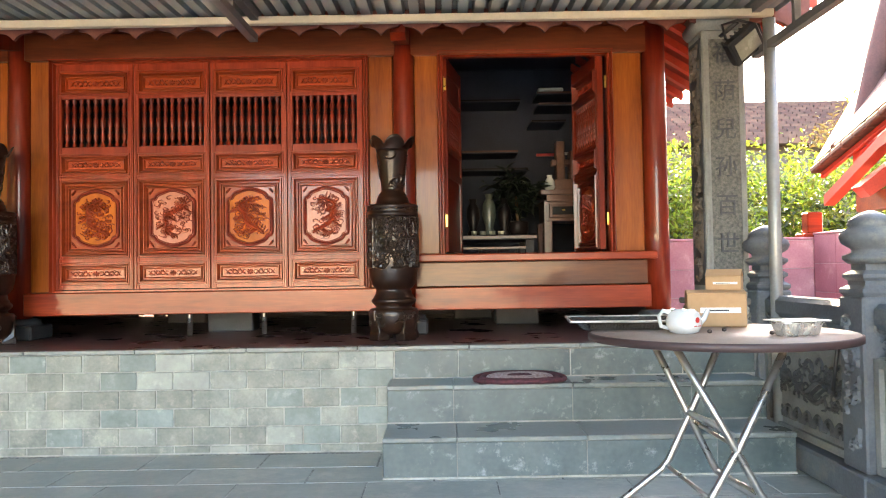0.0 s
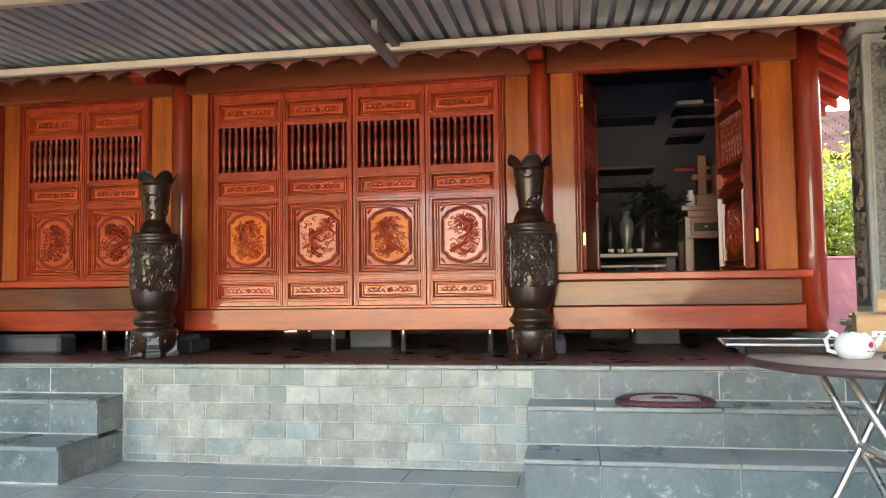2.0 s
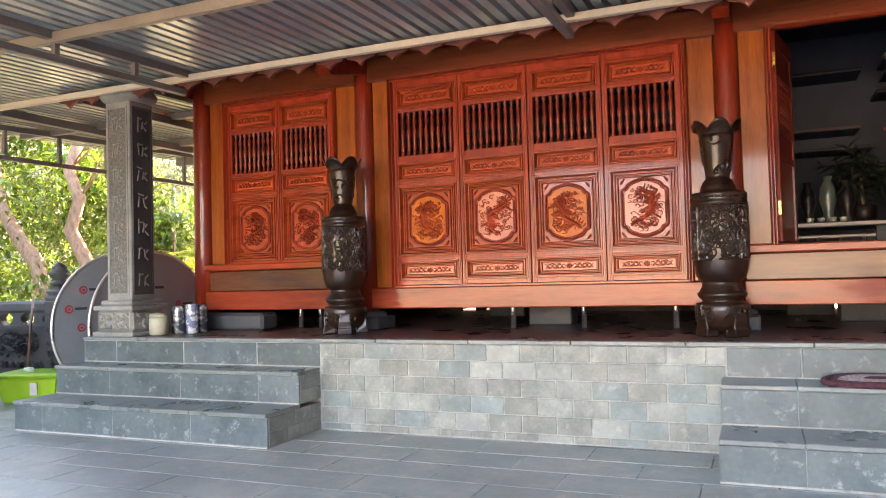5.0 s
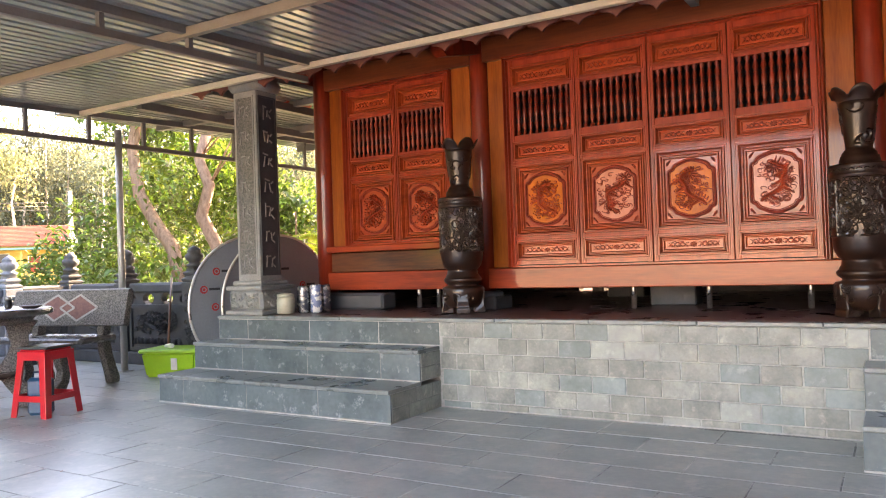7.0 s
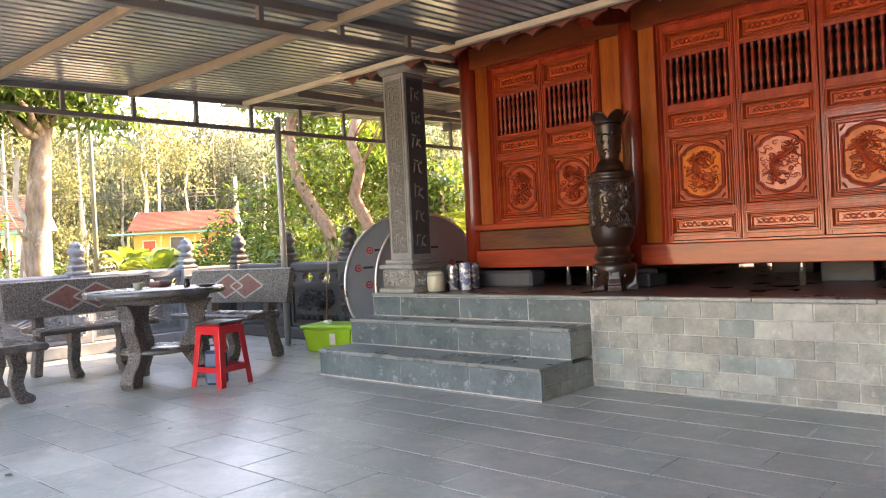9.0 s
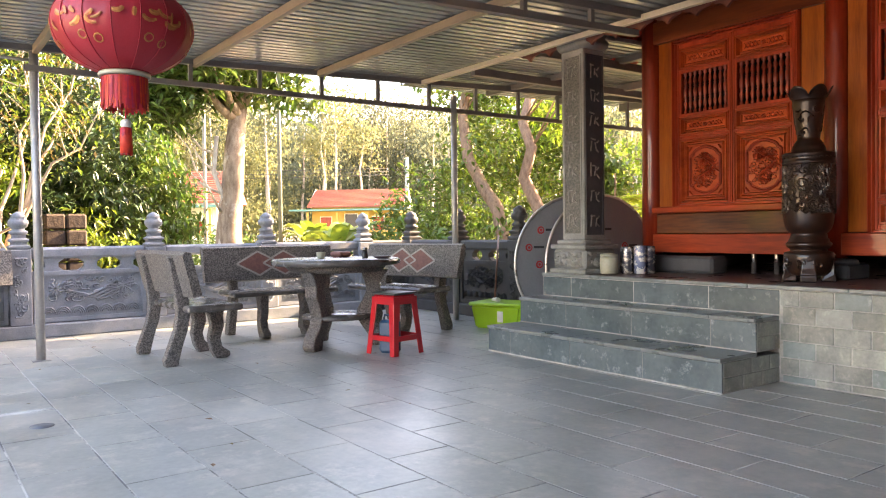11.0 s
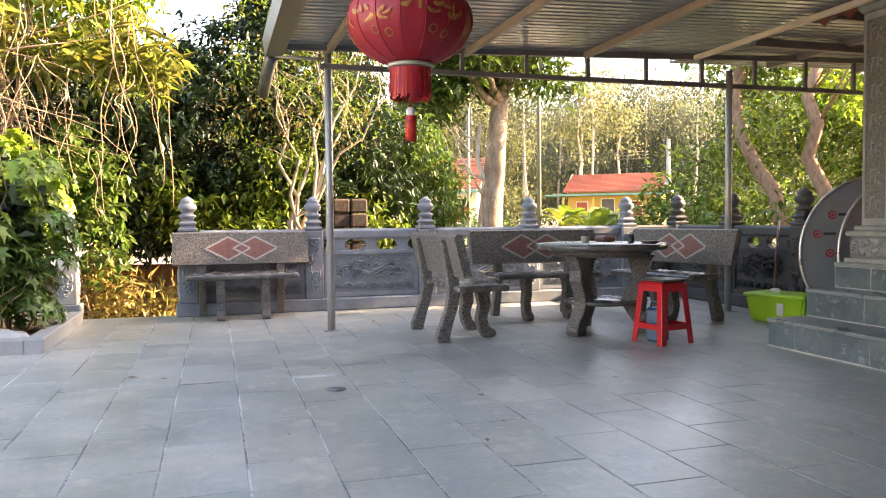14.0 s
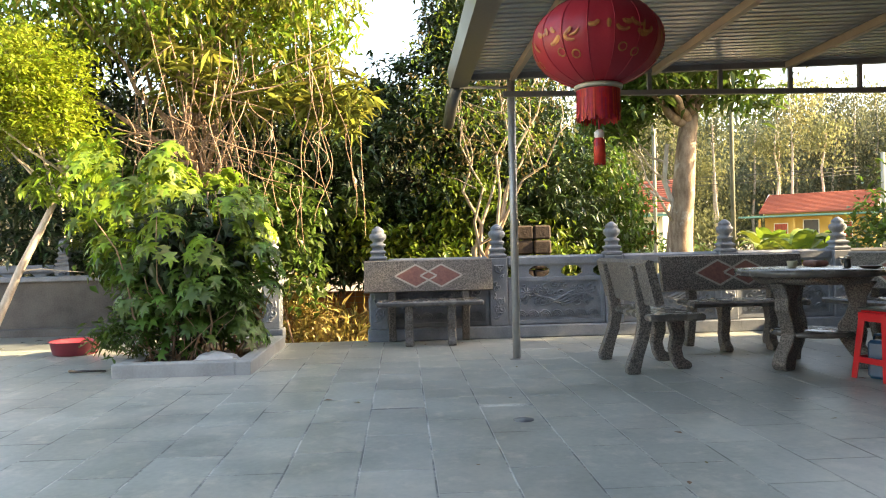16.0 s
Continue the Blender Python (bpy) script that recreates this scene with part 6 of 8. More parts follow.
for sx in (-1, 1):
    for sy in (-1, 1):
        bm = bmesh.new()
        lo, hi = [], []
        for u, v in ((0, 0), (-0.056, 0), (-0.056, -0.010), (-0.010, -0.010), (-0.010, -0.056), (0, -0.056)):
            lo.append(bm.verts.new((sx * (0.154 + u * 0.85), sy * (0.154 + v * 0.85), 0)))
            hi.append(bm.verts.new((sx * (0.117 + u), sy * (0.117 + v), 0.43)))
        bm.faces.new(lo)
        bm.faces.new(hi[::-1])
        for i in range(6):
            bm.faces.new((lo[i], lo[(i + 1) % 6], hi[(i + 1) % 6], hi[i]))
        part("leg", soften(bm, 0.004), M["plastic_red"], st)
for a in range(4):
    bm = box_bm(-0.125, 0.125, -0.1435, -0.1325, 0.105, 0.145, bevel=0.003)
    bmesh.ops.rotate(bm, cent=(0, 0, 0), matrix=Matrix.Rotation(radians(90 * a), 3, "Z"), verts=bm.verts)
    part("stretcher", bm, M["plastic_red"], st)
ld = thing("grey_lid", "dark grey square lid lying on the red stool", "lid", at=(-4.43, 3.215, 0.445), rz=14)
part("lid", box_bm(-0.122, 0.122, -0.122, 0.122, 0, 0.018, bevel=0.006), M["cushion"], ld)
bc = thing("blue_can", "small blue plastic can under the red stool", "can", at=(-4.46, 3.19, 0), rz=30)
part("can_body", box_bm(-0.075, 0.075, -0.05, 0.05, 0.0, 0.25, bevel=0.02), M["plastic_blue"], bc)
part("can_handle", tube(bmesh.new(), [(-0.05, 0, 0.25), (-0.045, 0, 0.285), (0.045, 0, 0.285), (0.05, 0, 0.25)], 0.008, 8), M["plastic_blue"], bc)

# ---- lime tub with a mop ----
tb = thing("storage_tub", "lime green plastic storage tub with clip-on lid", "tub", at=(-5.02, 4.80, 0), rz=18)
bm = bmesh.new()
lo = [bm.verts.new((0.235 * a, 0.15 * b, 0)) for a, b in ((-1, -1), (1, -1), (1, 1), (-1, 1))]
hi = [bm.verts.new((0.27 * a, 0.175 * b, 0.215)) for a, b in ((-1, -1), (1, -1), (1, 1), (-1, 1))]
bm.faces.new(lo[::-1])
bm.faces.new(hi)
for i in range(4):
    bm.faces.new((lo[i], lo[(i + 1) % 4], hi[(i + 1) % 4], hi[i]))
bmesh.ops.bevel(bm, geom=list(bm.edges), offset=0.018, segments=2, affect="EDGES")
part("tub_body", bm, M["plastic_lime"], tb)
part("tub_lid", box_bm(-0.285, 0.285, -0.19, 0.19, 0.21, 0.245, bevel=0.012), M["plastic_lime"], tb)
for sx in (-1, 1):
    part("clip", box_bm(sx * 0.275 - 0.012, sx * 0.275 + 0.012, -0.05, 0.05, 0.16, 0.235, bevel=0.005), M["plastic_lime"], tb)
part("sticker", box_bm(0.03, 0.09, -0.176, -0.172, 0.07, 0.17), M["white"], tb)
mp_ = thing("mop", "long-handled mop leaning from the lime tub to the balustrade", "mop", at=(0, 0, 0))
part("mop_handle", tube(bmesh.new(), [(-5.16, 4.80, 0.245), (-5.50, 5.14, 0.86)], 0.011, 8), M["wood_pale"], mp_)
part("mop_head", tube(bmesh.new(), [(-5.17, 4.79, 0.252), (-5.10, 4.76, 0.262), (-5.02, 4.73, 0.266)], 0.02, 8), M["white"], mp_)

# ---- film-covered steel discs leaning beside the platform ----


def disc(c, d2, r, lean, seed, label):
    n = Vector((d2[1], -d2[0], 0)).normalized()
    th = thing("steel_disc", label, "steel disc", group="leaning steel discs")
    u = Vector((d2[0], d2[1], 0)).normalized()
    w = (Vector((0, 0, 1)) - n * lean).normalized()
    nn = u.cross(w)
    if nn.dot(n) < 0:
        nn = -nn
    ctr = Vector(c)
    circ = [(r * math.cos(2 * math.pi * i / 72), r * math.sin(2 * math.pi * i / 72)) for i in range(72)]
    pl = lambda a, b, t: ctr + u * a + w * b + nn * t
    body = part("sheet", plate(bmesh.new(), circ, -0.012, 0.0, pl), M["film"], th)
    part("rolled_edge", tube(bmesh.new(), [pl(a, b, -0.004) for a, b in circ + circ[:2]], 0.012, 8, cap=False), M["film_rim"], th, "bright rolled edge")
    rng = random.Random(seed)
    for i in range(14):
        a, b = rng.uniform(-0.9, 0.9) * r, (-0.75 + 0.25 * (i % 7)) * r
        if a * a + b * b > (0.86 * r) ** 2:
            continue
        vs, fs = [], []
        ridge(vs, fs, [(a + 0.028 * math.cos(q * 0.7), b + 0.028 * math.sin(q * 0.7)) for q in range(11)], 0.008, 0.002, pl)
        part("printed_ring", raw_mesh("printed_ring", vs, fs, M["print_red"]), None, th)
        part("printed_star", plate(bmesh.new(), [(a + 0.014 * math.cos(1.2566 * q), b + 0.014 * math.sin(1.2566 * q)) for q in range(5)], 0.0, 0.002, pl), M["print_red"], th)
        part("printed_bar", plate(bmesh.new(), [(a + 0.045, b - 0.008), (a + 0.14, b - 0.008), (a + 0.14, b + 0.012), (a + 0.045, b + 0.012)], 0.0, 0.002, pl), M["print_dark"], th)
    return th


disc((-4.33, 5.08, 0.612), (0.40, 1.12), 0.60, 0.02, 4, "large round steel sheet under printed grey film")
disc((-4.175, 5.22, 0.612), (0.17, 1.17), 0.60, 0.02, 5, "round steel sheet with a bright edge leaning before another")

# ---- jars beside the west pillar ----
j = thing("cream_jar", "squat cream glazed jar on the platform", "jar", at=(-3.543, 4.60, PT))
part("jar_body", lathe(bmesh.new(), [(0.055, 0), (0.068, 0.01), (0.070, 0.11), (0.062, 0.135)], 28), M["jar"], j)
part("jar_lid", lathe(bmesh.new(), [(0.066, 0.135), (0.066, 0.15), (0.02, 0.16)], 28), M["jar"], j)
for k, (x, y, h, m) in enumerate(((-3.545, 4.80, 0.205, "pattern_silver"), (-3.455, 4.83, 0.20, "pattern"), (-3.465, 4.72, 0.205, "pattern_silver"), (-3.365, 4.75, 0.215, "pattern"), (-3.37, 4.86, 0.21, "pattern_silver"))):
    g = thing("incense_jar", "tall patterned blue and white jar on the platform", "jar", at=(x, y, PT), group="jars on the platform")
    part("jar_body", lathe(bmesh.new(), [(0.040, 0), (0.046, 0.01), (0.046, h - 0.03), (0.042, h - 0.01), (0.044, h), (0.038, h), (0.036, 0.02)], 22), M[m], g)
ib = thing("low_stone_block", "low dark stone block on the platform under the house beam", "block", at=(-3.18, 5.12, PT))
part("block", box_bm(-0.42, 0.25, -0.10, 0.10, 0, 0.13, bevel=0.02), M["stone_dark"], ib)
for x in (-2.80, -2.62, -1.05, -0.55, 0.05):
    g = thing("floor_prop", "short chromed steel floor prop under the house beam", "prop", at=(x, 5.35, PT), group="props under the house")
    part("tube", tube(bmesh.new(), [(0, 0, 0), (0, 0, 0.26)], 0.018, 12), M["chrome"], g)

# ---- folding table at the east steps, with what lies on it ----
TZ = 0.755
TC = (1.585, 2.81)
ft = thing("folding_table", "round folding table with steel tube legs", "table", at=(TC[0], TC[1], 0))
part("tabletop", lathe(bmesh.new(), [(0.0, TZ - 0.022), (0.420, TZ - 0.022), (0.428, TZ - 0.012), (0.425, TZ - 0.002), (0.0, TZ)], 64, cap=False), M["table_top"], ft)
part("edge_band", lathe(bmesh.new(), [(0.426, TZ - 0.026), (0.433, TZ - 0.024), (0.433, TZ - 0.004), (0.426, TZ - 0.001)], 64, cap=False), M["table_edge"], ft, "dark brown edge band")
for pts in (((-0.190, 0.17, 0.733), (-0.048, 0.17, 0.429), (0.036, 0.17, 0.25), (0.07, 0.17, 0.215), (0.20, 0.18, 0.135), (0.36, 0.19, 0.012)),
            ((-0.205, -0.17, 0.733), (-0.013, -0.17, 0.392), (0.055, -0.17, 0.262), (0.09, -0.17, 0.215), (0.20, -0.18, 0.13), (0.34, -0.19, 0.012)),
            ((0.156, -0.17, 0.733), (-0.003, -0.17, 0.409), (-0.11, -0.17, 0.228), (-0.15, -0.17, 0.19), (-0.26, -0.18, 0.11), (-0.36, -0.19, 0.012)),
            ((0.078, 0.17, 0.733), (-0.009, 0.17, 0.533), (-0.130, 0.17, 0.285), (-0.155, 0.17, 0.255), (-0.30, 0.18, 0.14), (-0.42, 0.19, 0.012))):
    part("leg", tube(bmesh.new(), pts, 0.0125, 10), M["chrome"], ft, "chromed tube leg")
part("cross_tube", tube(bmesh.new(), [(-0.14, 0.17, 0.268), (-0.10, -0.17, 0.245)], 0.008, 8), M["chrome"], ft)
part("cross_tube", tube(bmesh.new(), [(0.04, 0.17, 0.245), (0.06, -0.17, 0.255)], 0.008, 8), M["chrome"], ft)
part("hook_plate", tube(bmesh.new(), [(-0.06, 0.17, 0.455), (0.0, 0.05, 0.43), (0.02, -0.05, 0.415)], 0.011, 8), M["galv"], ft)
part("pivot_bar", tube(bmesh.new(), [(-0.045, 0.18, 0.425), (-0.008, -0.18, 0.40)], 0.007, 8), M["chrome"], ft)

tp = thing("teapot", "white porcelain teapot with a red emblem", "teapot", at=(1.455, 2.77, TZ))
tp.scale = (0.8, 0.8, 0.82)
part("pot", lathe(bmesh.new(), [(0.048, 0), (0.060, 0.006), (0.072, 0.03), (0.072, 0.055), (0.062, 0.082), (0.048, 0.092), (0.044, 0.096), (0.0, 0.097)], 36, cap=False), M["porcelain"], tp)
part("spout", tube(bmesh.new(), [(0.058, 0, 0.035), (0.085, 0, 0.06), (0.103, 0, 0.092)], 0.016, 12, 0.009), M["porcelain"], tp)
part("handle", tube(bmesh.new(), [(-0.055, 0, 0.082), (-0.085, 0, 0.092), (-0.103, 0, 0.07), (-0.095, 0, 0.03), (-0.062, 0, 0.02)], 0.009, 10), M["porcelain"], tp)
for r, a0, z0 in ((0.012, -1.05, 0.055),):
    pt = lambda u, v, t: ((0.0735 + t) * math.cos(a0 + u / 0.0735), (0.0735 + t) * math.sin(a0 + u / 0.0735), z0 + v)
    part("emblem", plate(bmesh.new(), [(r * math.cos(0.785 * q), r * math.sin(0.785 * q)) for q in range(8)], 0.0, 0.001, pt), M["print_red"], tp, "red printed emblem")
    part("print_line", plate(bmesh.new(), [(-0.018, -0.026), (0.022, -0.026), (0.022, -0.022), (-0.018, -0.022)], 0.0, 0.001, pt), M["print_red"], tp)


def carton(name, label, x, y, z, w, d, h, rz, lift=-8):
    th = thing(name, label, "box", at=(x, y, z), rz=rz, group="cardboard boxes")
    part("carton", box_bm(-w / 2, w / 2, -d / 2, d / 2, 0, h, bevel=0.003), M["card"], th)
    for s in (-1, 1):
        bm = box_bm(-w / 2, w / 2, 0, d / 2 - 0.002, h, h + 0.003)
        bmesh.ops.rotate(bm, cent=(0, d / 2 - 0.002, h), matrix=Matrix.Rotation(radians(lift), 3, "X"), verts=bm.verts)
        if s < 0:
            bmesh.ops.rotate(bm, cent=(0, 0, 0), matrix=Matrix.Rotation(math.pi, 3, "Z"), verts=bm.verts)
        part("flap", bm, M["card"], th)
    part("label", box_bm(-w * 0.28, w * 0.40, -d / 2 - 0.002, -d / 2 - 0.0005, h * 0.42, h * 0.58), M["white"], th, "white paper label")
    part("label_bar", box_bm(-w * 0.2, w * 0.2, -d / 2 - 0.003, -d / 2 - 0.002, h * 0.47, h * 0.52), M["print_dark"], th)


carton("cardboard_box", "brown cardboard box on the folding table", 1.668, 3.075, TZ, 0.205, 0.15, 0.120, -14)
carton("cardboard_box", "small opened cardboard box lying on the larger box", 1.715, 3.10, TZ + 0.132, 0.125, 0.10, 0.050, -26, -30)
tr = thing("steel_tray", "shallow stainless steel tray jutting over the table edge", "tray", at=(1.33, 3.03, TZ), rz=-6)
tr.scale = (1, 1, 0.72)
bm = bmesh.new()
lo = [bm.verts.new((0.16 * a, 0.11 * b, 0.001)) for a, b in ((-1, -1), (1, -1), (1, 1), (-1, 1))]
mid = [bm.verts.new((0.20 * a, 0.14 * b, 0.045)) for a, b in ((-1, -1), (1, -1), (1, 1), (-1, 1))]
top = [bm.verts.new((0.215 * a, 0.155 * b, 0.046)) for a, b in ((-1, -1), (1, -1), (1, 1), (-1, 1))]
bm.faces.new(lo)
for a, b in ((lo, mid), (mid, top)):
    for i in range(4):
        bm.faces.new((a[i], a[(i + 1) % 4], b[(i + 1) % 4], b[i]))
bmesh.ops.solidify(bm, geom=list(bm.faces), thickness=0.003)
part("pan", bm, M["tray"], tr)
part("rim", tube(bmesh.new(), [(-0.215, -0.155, 0.046), (0.215, -0.155, 0.046), (0.215, 0.155, 0.046), (-0.215, 0.155, 0.046), (-0.215, -0.155, 0.046)], 0.006, 8, cap=False), M["film_rim"], tr, "bright rolled rim")
fo = thing("foil_container", "crimped foil food container with a white lid", "container", at=(1.765, 2.63, TZ), rz=8)
vs, fs = [], []
for z, gx, gy in ((0.0, 0.078, 0.048), (0.004, 0.082, 0.052), (0.046, 0.092, 0.062), (0.049, 0.099, 0.069), (0.052, 0.099, 0.069)):
    for i in range(80):
        a = 2 * math.pi * i / 80
        k = (abs(math.cos(a)) ** 5 + abs(math.sin(a)) ** 5) ** -0.2 * (1 + (0.018 if i % 2 else -0.018) * (0.004 < z < 0.047))
        vs.append((gx * k * math.cos(a), gy * k * math.sin(a), z))
for r in range(4):
    fs += [(r * 80 + i, r * 80 + (i + 1) % 80, r * 80 + 80 + (i + 1) % 80, r * 80 + 80 + i) for i in range(80)]
fs.append(tuple(range(79, -1, -1)))
fo.scale = (0.74, 0.74, 0.8)
part("foil_pan", raw_mesh("foil_pan", vs, fs, M["foil"]), None, fo, "crimped foil sides")
bm = bmesh.new()
plate(bm, [(-0.112, -0.070), (-0.09, -0.062), (0.09, -0.062), (0.112, -0.070), (0.100, 0.0), (0.112, 0.070), (-0.112, 0.070), (-0.100, 0.0)], 0.052, 0.057, lambda a, b, t: (a, b, t + 0.004 * abs(a) / 0.11))
part("card_lid", bm, M["foil_lid"], fo, "white card lid")
for k, (x, y) in enumerate(((1.53, 2.74), (1.60, 2.80), (1.70, 2.66), (1.715, 2.65))):
    g = thing("dried_fruit", "small dark dried fruit lying on the folding table", "dried fruit", at=(x, y, TZ), group="dried fruits on the table")
    part("fruit", lathe(bmesh.new(), [(0.003, 0), (0.008, 0.003), (0.008, 0.009), (0.003, 0.013)], 10), M["wood_dark"], g)

# braided mat on the second step, leaning on the riser
mt = thing("braided_mat", "oval maroon and pale pink braided mat on the step", "mat", at=(1.05, 4.245, 0.39))


def mat_point(a, b, t):
    y = max(-0.115, min(0.115, b))
    z = 0.012 + t + (0.014 * max(0.0, (y + 0.02) / 0.12) ** 1.5)
    return (a, y, z)


for k in range(6):
    rx, ry = 0.235 - 0.036 * k, 0.112 - 0.018 * k
    ring = [mat_point(rx * math.copysign(abs(math.cos(q)) ** 0.7, math.cos(q)), ry * math.sin(q), 0.002 * k) for q in [2 * math.pi * i / 40 for i in range(42)]]
    part("braid", tube(bmesh.new(), ring, 0.014, 8, cap=False), M["rug_dark"] if k in (0, 1, 5) else M["rug_pale"], mt)
part("centre_braid", box_bm(-0.06, 0.06, -0.02, 0.02, 0.006, 0.030, bevel=0.006), M["rug_dark"], mt)

# flood lamp on the east pillar
fl = thing("flood_lamp", "black flood lamp with frosted glass on the pillar top", "lamp", at=(2.30, 4.30, 2.17))
hd = part("housing", box_bm(-0.10, 0.10, -0.03, 0.03, -0.076, 0.076, bevel=0.010), M["plastic_black"], fl)
hd.matrix_basis = pose(0, 0, 0, 30, -40, 0)
g = part("glass", box_bm(-0.072, 0.072, -0.034, -0.030, -0.050, 0.050), M["lens"], hd, "frosted pale lamp glass")
for i in range(6):
    part("fin", box_bm(-0.085 + i * 0.03, -0.079 + i * 0.03, 0.03, 0.055, -0.07, 0.07), M["plastic_black"], hd)
part("bracket", tube(bmesh.new(), [(-0.10, 0.0, 0.03), (-0.10, 0.05, 0.12), (0.0, 0.09, 0.16), (0.10, 0.05, 0.12), (0.10, 0.0, 0.03)], 0.008, 8), M["plastic_black"], fl)
part("arm", tube(bmesh.new(), [(0.0, 0.09, 0.15), (-0.06, 0.20, 0.10)], 0.012, 8), M["plastic_black"], fl)

# ---- inside the open bay ----
al = thing("altar_table", "pale wooden altar table with drawers inside the house", "table", at=(1.725, 6.55, 0.862))
part("tabletop", box_bm(-0.28, 0.34, -0.24, 0.24, 0.71, 0.75, bevel=0.006), M["wood_pale"], al)
part("drawer_case", box_bm(-0.24, 0.30, -0.21, 0.21, 0.50, 0.655), M["wood_pale"], al)
part("waist_moulding", box_bm(-0.26, 0.32, -0.225, 0.225, 0.655, 0.668, bevel=0.004), M["wood_pale"], al)
part("waist", box_bm(-0.225, 0.285, -0.20, 0.20, 0.668, 0.71), M["wood_pale"], al)
for sx in (-0.245, 0.305):
    part("lattice_frame", box_bm(sx - 0.006, sx + 0.006, -0.232, -0.212, 0.49, 0.66), M["wood_pale"], al)
for k in range(2):
    dr = part("drawer", box_bm(-0.21 + k * 0.25, 0.02 + k * 0.25, -0.222, -0.21, 0.525, 0.64, bevel=0.004), M["wood_pale"], al)
    part("drawer_panel", box_bm(-0.185 + k * 0.25, -0.005 + k * 0.25, -0.228, -0.222, 0.55, 0.615, bevel=0.002), M["room_lacquer"], dr)
    part("knob", lathe(bmesh.new(), [(0.012, 0), (0.012, 0.012)], 10, -0.095 + k * 0.25, -0.228), M["brass"], dr).location = (0, 0, 0.58)
for sx in (-0.22, 0.27):
    for sy in (-0.18, 0.18):
        part("leg", box_bm(sx - 0.035, sx + 0.035, sy - 0.035, sy + 0.035, 0, 0.50, bevel=0.006), M["wood_pale"], al)
cr = thing("carved_stand", "stepped carved wooden stand on the altar table", "stand", at=(1.735, 6.55, 1.612))
part("lower_step", box_bm(-0.16, 0.18, -0.12, 0.12, 0, 0.10, bevel=0.005), M["wood_pale"], cr)
part("upright", box_bm(-0.13, -0.06, -0.06, 0.06, 0.10, 0.42, bevel=0.006), M["wood_pale"], cr)
part("upright", box_bm(-0.02, 0.05, -0.06, 0.06, 0.10, 0.34, bevel=0.006), M["wood_pale"], cr)
part("rail", box_bm(-0.17, 0.16, -0.05, 0.05, 0.22, 0.27, bevel=0.006), M["wood_pale"], cr)
wv = thing("white_vase", "small white vase on the altar table", "vase", at=(1.535, 6.42, 1.612))
part("vase_body", lathe(bmesh.new(), [(0.03, 0), (0.045, 0.03), (0.04, 0.08), (0.02, 0.11), (0.025, 0.13)], 18), M["porcelain"], wv)
bd = thing("low_table", "dark polished low table inside the house", "table", at=(0.95, 6.3, 0.862))
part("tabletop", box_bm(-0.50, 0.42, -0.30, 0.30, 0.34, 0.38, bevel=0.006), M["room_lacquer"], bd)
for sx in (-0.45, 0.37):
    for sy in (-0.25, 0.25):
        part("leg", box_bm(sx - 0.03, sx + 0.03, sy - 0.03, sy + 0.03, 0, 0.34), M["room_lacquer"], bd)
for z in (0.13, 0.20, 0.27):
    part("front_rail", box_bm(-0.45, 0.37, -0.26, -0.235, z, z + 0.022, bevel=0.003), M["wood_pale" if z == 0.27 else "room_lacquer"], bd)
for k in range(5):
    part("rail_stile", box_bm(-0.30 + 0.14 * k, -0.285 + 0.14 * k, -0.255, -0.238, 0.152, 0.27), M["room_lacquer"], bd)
# pale strip puts a glossy highlight along the top's front edge
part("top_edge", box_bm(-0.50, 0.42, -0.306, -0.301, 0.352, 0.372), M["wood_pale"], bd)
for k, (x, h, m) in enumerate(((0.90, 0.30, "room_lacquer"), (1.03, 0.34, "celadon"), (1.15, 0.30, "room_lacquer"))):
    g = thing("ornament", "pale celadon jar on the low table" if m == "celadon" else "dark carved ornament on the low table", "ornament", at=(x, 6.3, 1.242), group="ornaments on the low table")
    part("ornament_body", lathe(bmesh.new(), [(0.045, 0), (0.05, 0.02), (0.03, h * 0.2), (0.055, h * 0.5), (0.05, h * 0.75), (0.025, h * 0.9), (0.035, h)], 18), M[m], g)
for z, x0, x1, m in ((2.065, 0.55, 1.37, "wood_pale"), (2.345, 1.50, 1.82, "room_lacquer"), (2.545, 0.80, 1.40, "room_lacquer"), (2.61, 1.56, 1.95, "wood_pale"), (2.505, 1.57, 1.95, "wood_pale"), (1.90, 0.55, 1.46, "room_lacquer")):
    g = thing("wall_shelf", "thin wooden shelf board inside the house, in the room's gloom colour", "shelf", at=(0, 0, 0), group="shelves in the room")
    # board takes the wall's gloom colour so that it sinks into the shade
    part("board", box_bm(x0, x1, 7.30, 7.70, z, z + 0.022), M["room_gloom"], g)
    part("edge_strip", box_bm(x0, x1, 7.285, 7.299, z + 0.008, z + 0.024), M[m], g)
wc = thing("folded_cloth", "pale folded cloth lying on the upper shelf", "cloth", at=(1.70, 7.38, 2.634))
part("fold", soften(box_bm(-0.13, 0.11, -0.07, 0.07, 0, 0.045), 0.018), M["white"], wc)

fp = thing("potted_plant", "leafy plant in room-shade colour on the low table inside the house", "plant", at=(0, 0, 0))
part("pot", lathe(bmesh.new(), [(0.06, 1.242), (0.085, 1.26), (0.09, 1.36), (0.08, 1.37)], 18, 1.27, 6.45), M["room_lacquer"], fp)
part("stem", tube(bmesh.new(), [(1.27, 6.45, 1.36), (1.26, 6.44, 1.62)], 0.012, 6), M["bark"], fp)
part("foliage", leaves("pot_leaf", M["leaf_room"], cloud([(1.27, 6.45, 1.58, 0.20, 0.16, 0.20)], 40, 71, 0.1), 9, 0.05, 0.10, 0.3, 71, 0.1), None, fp)
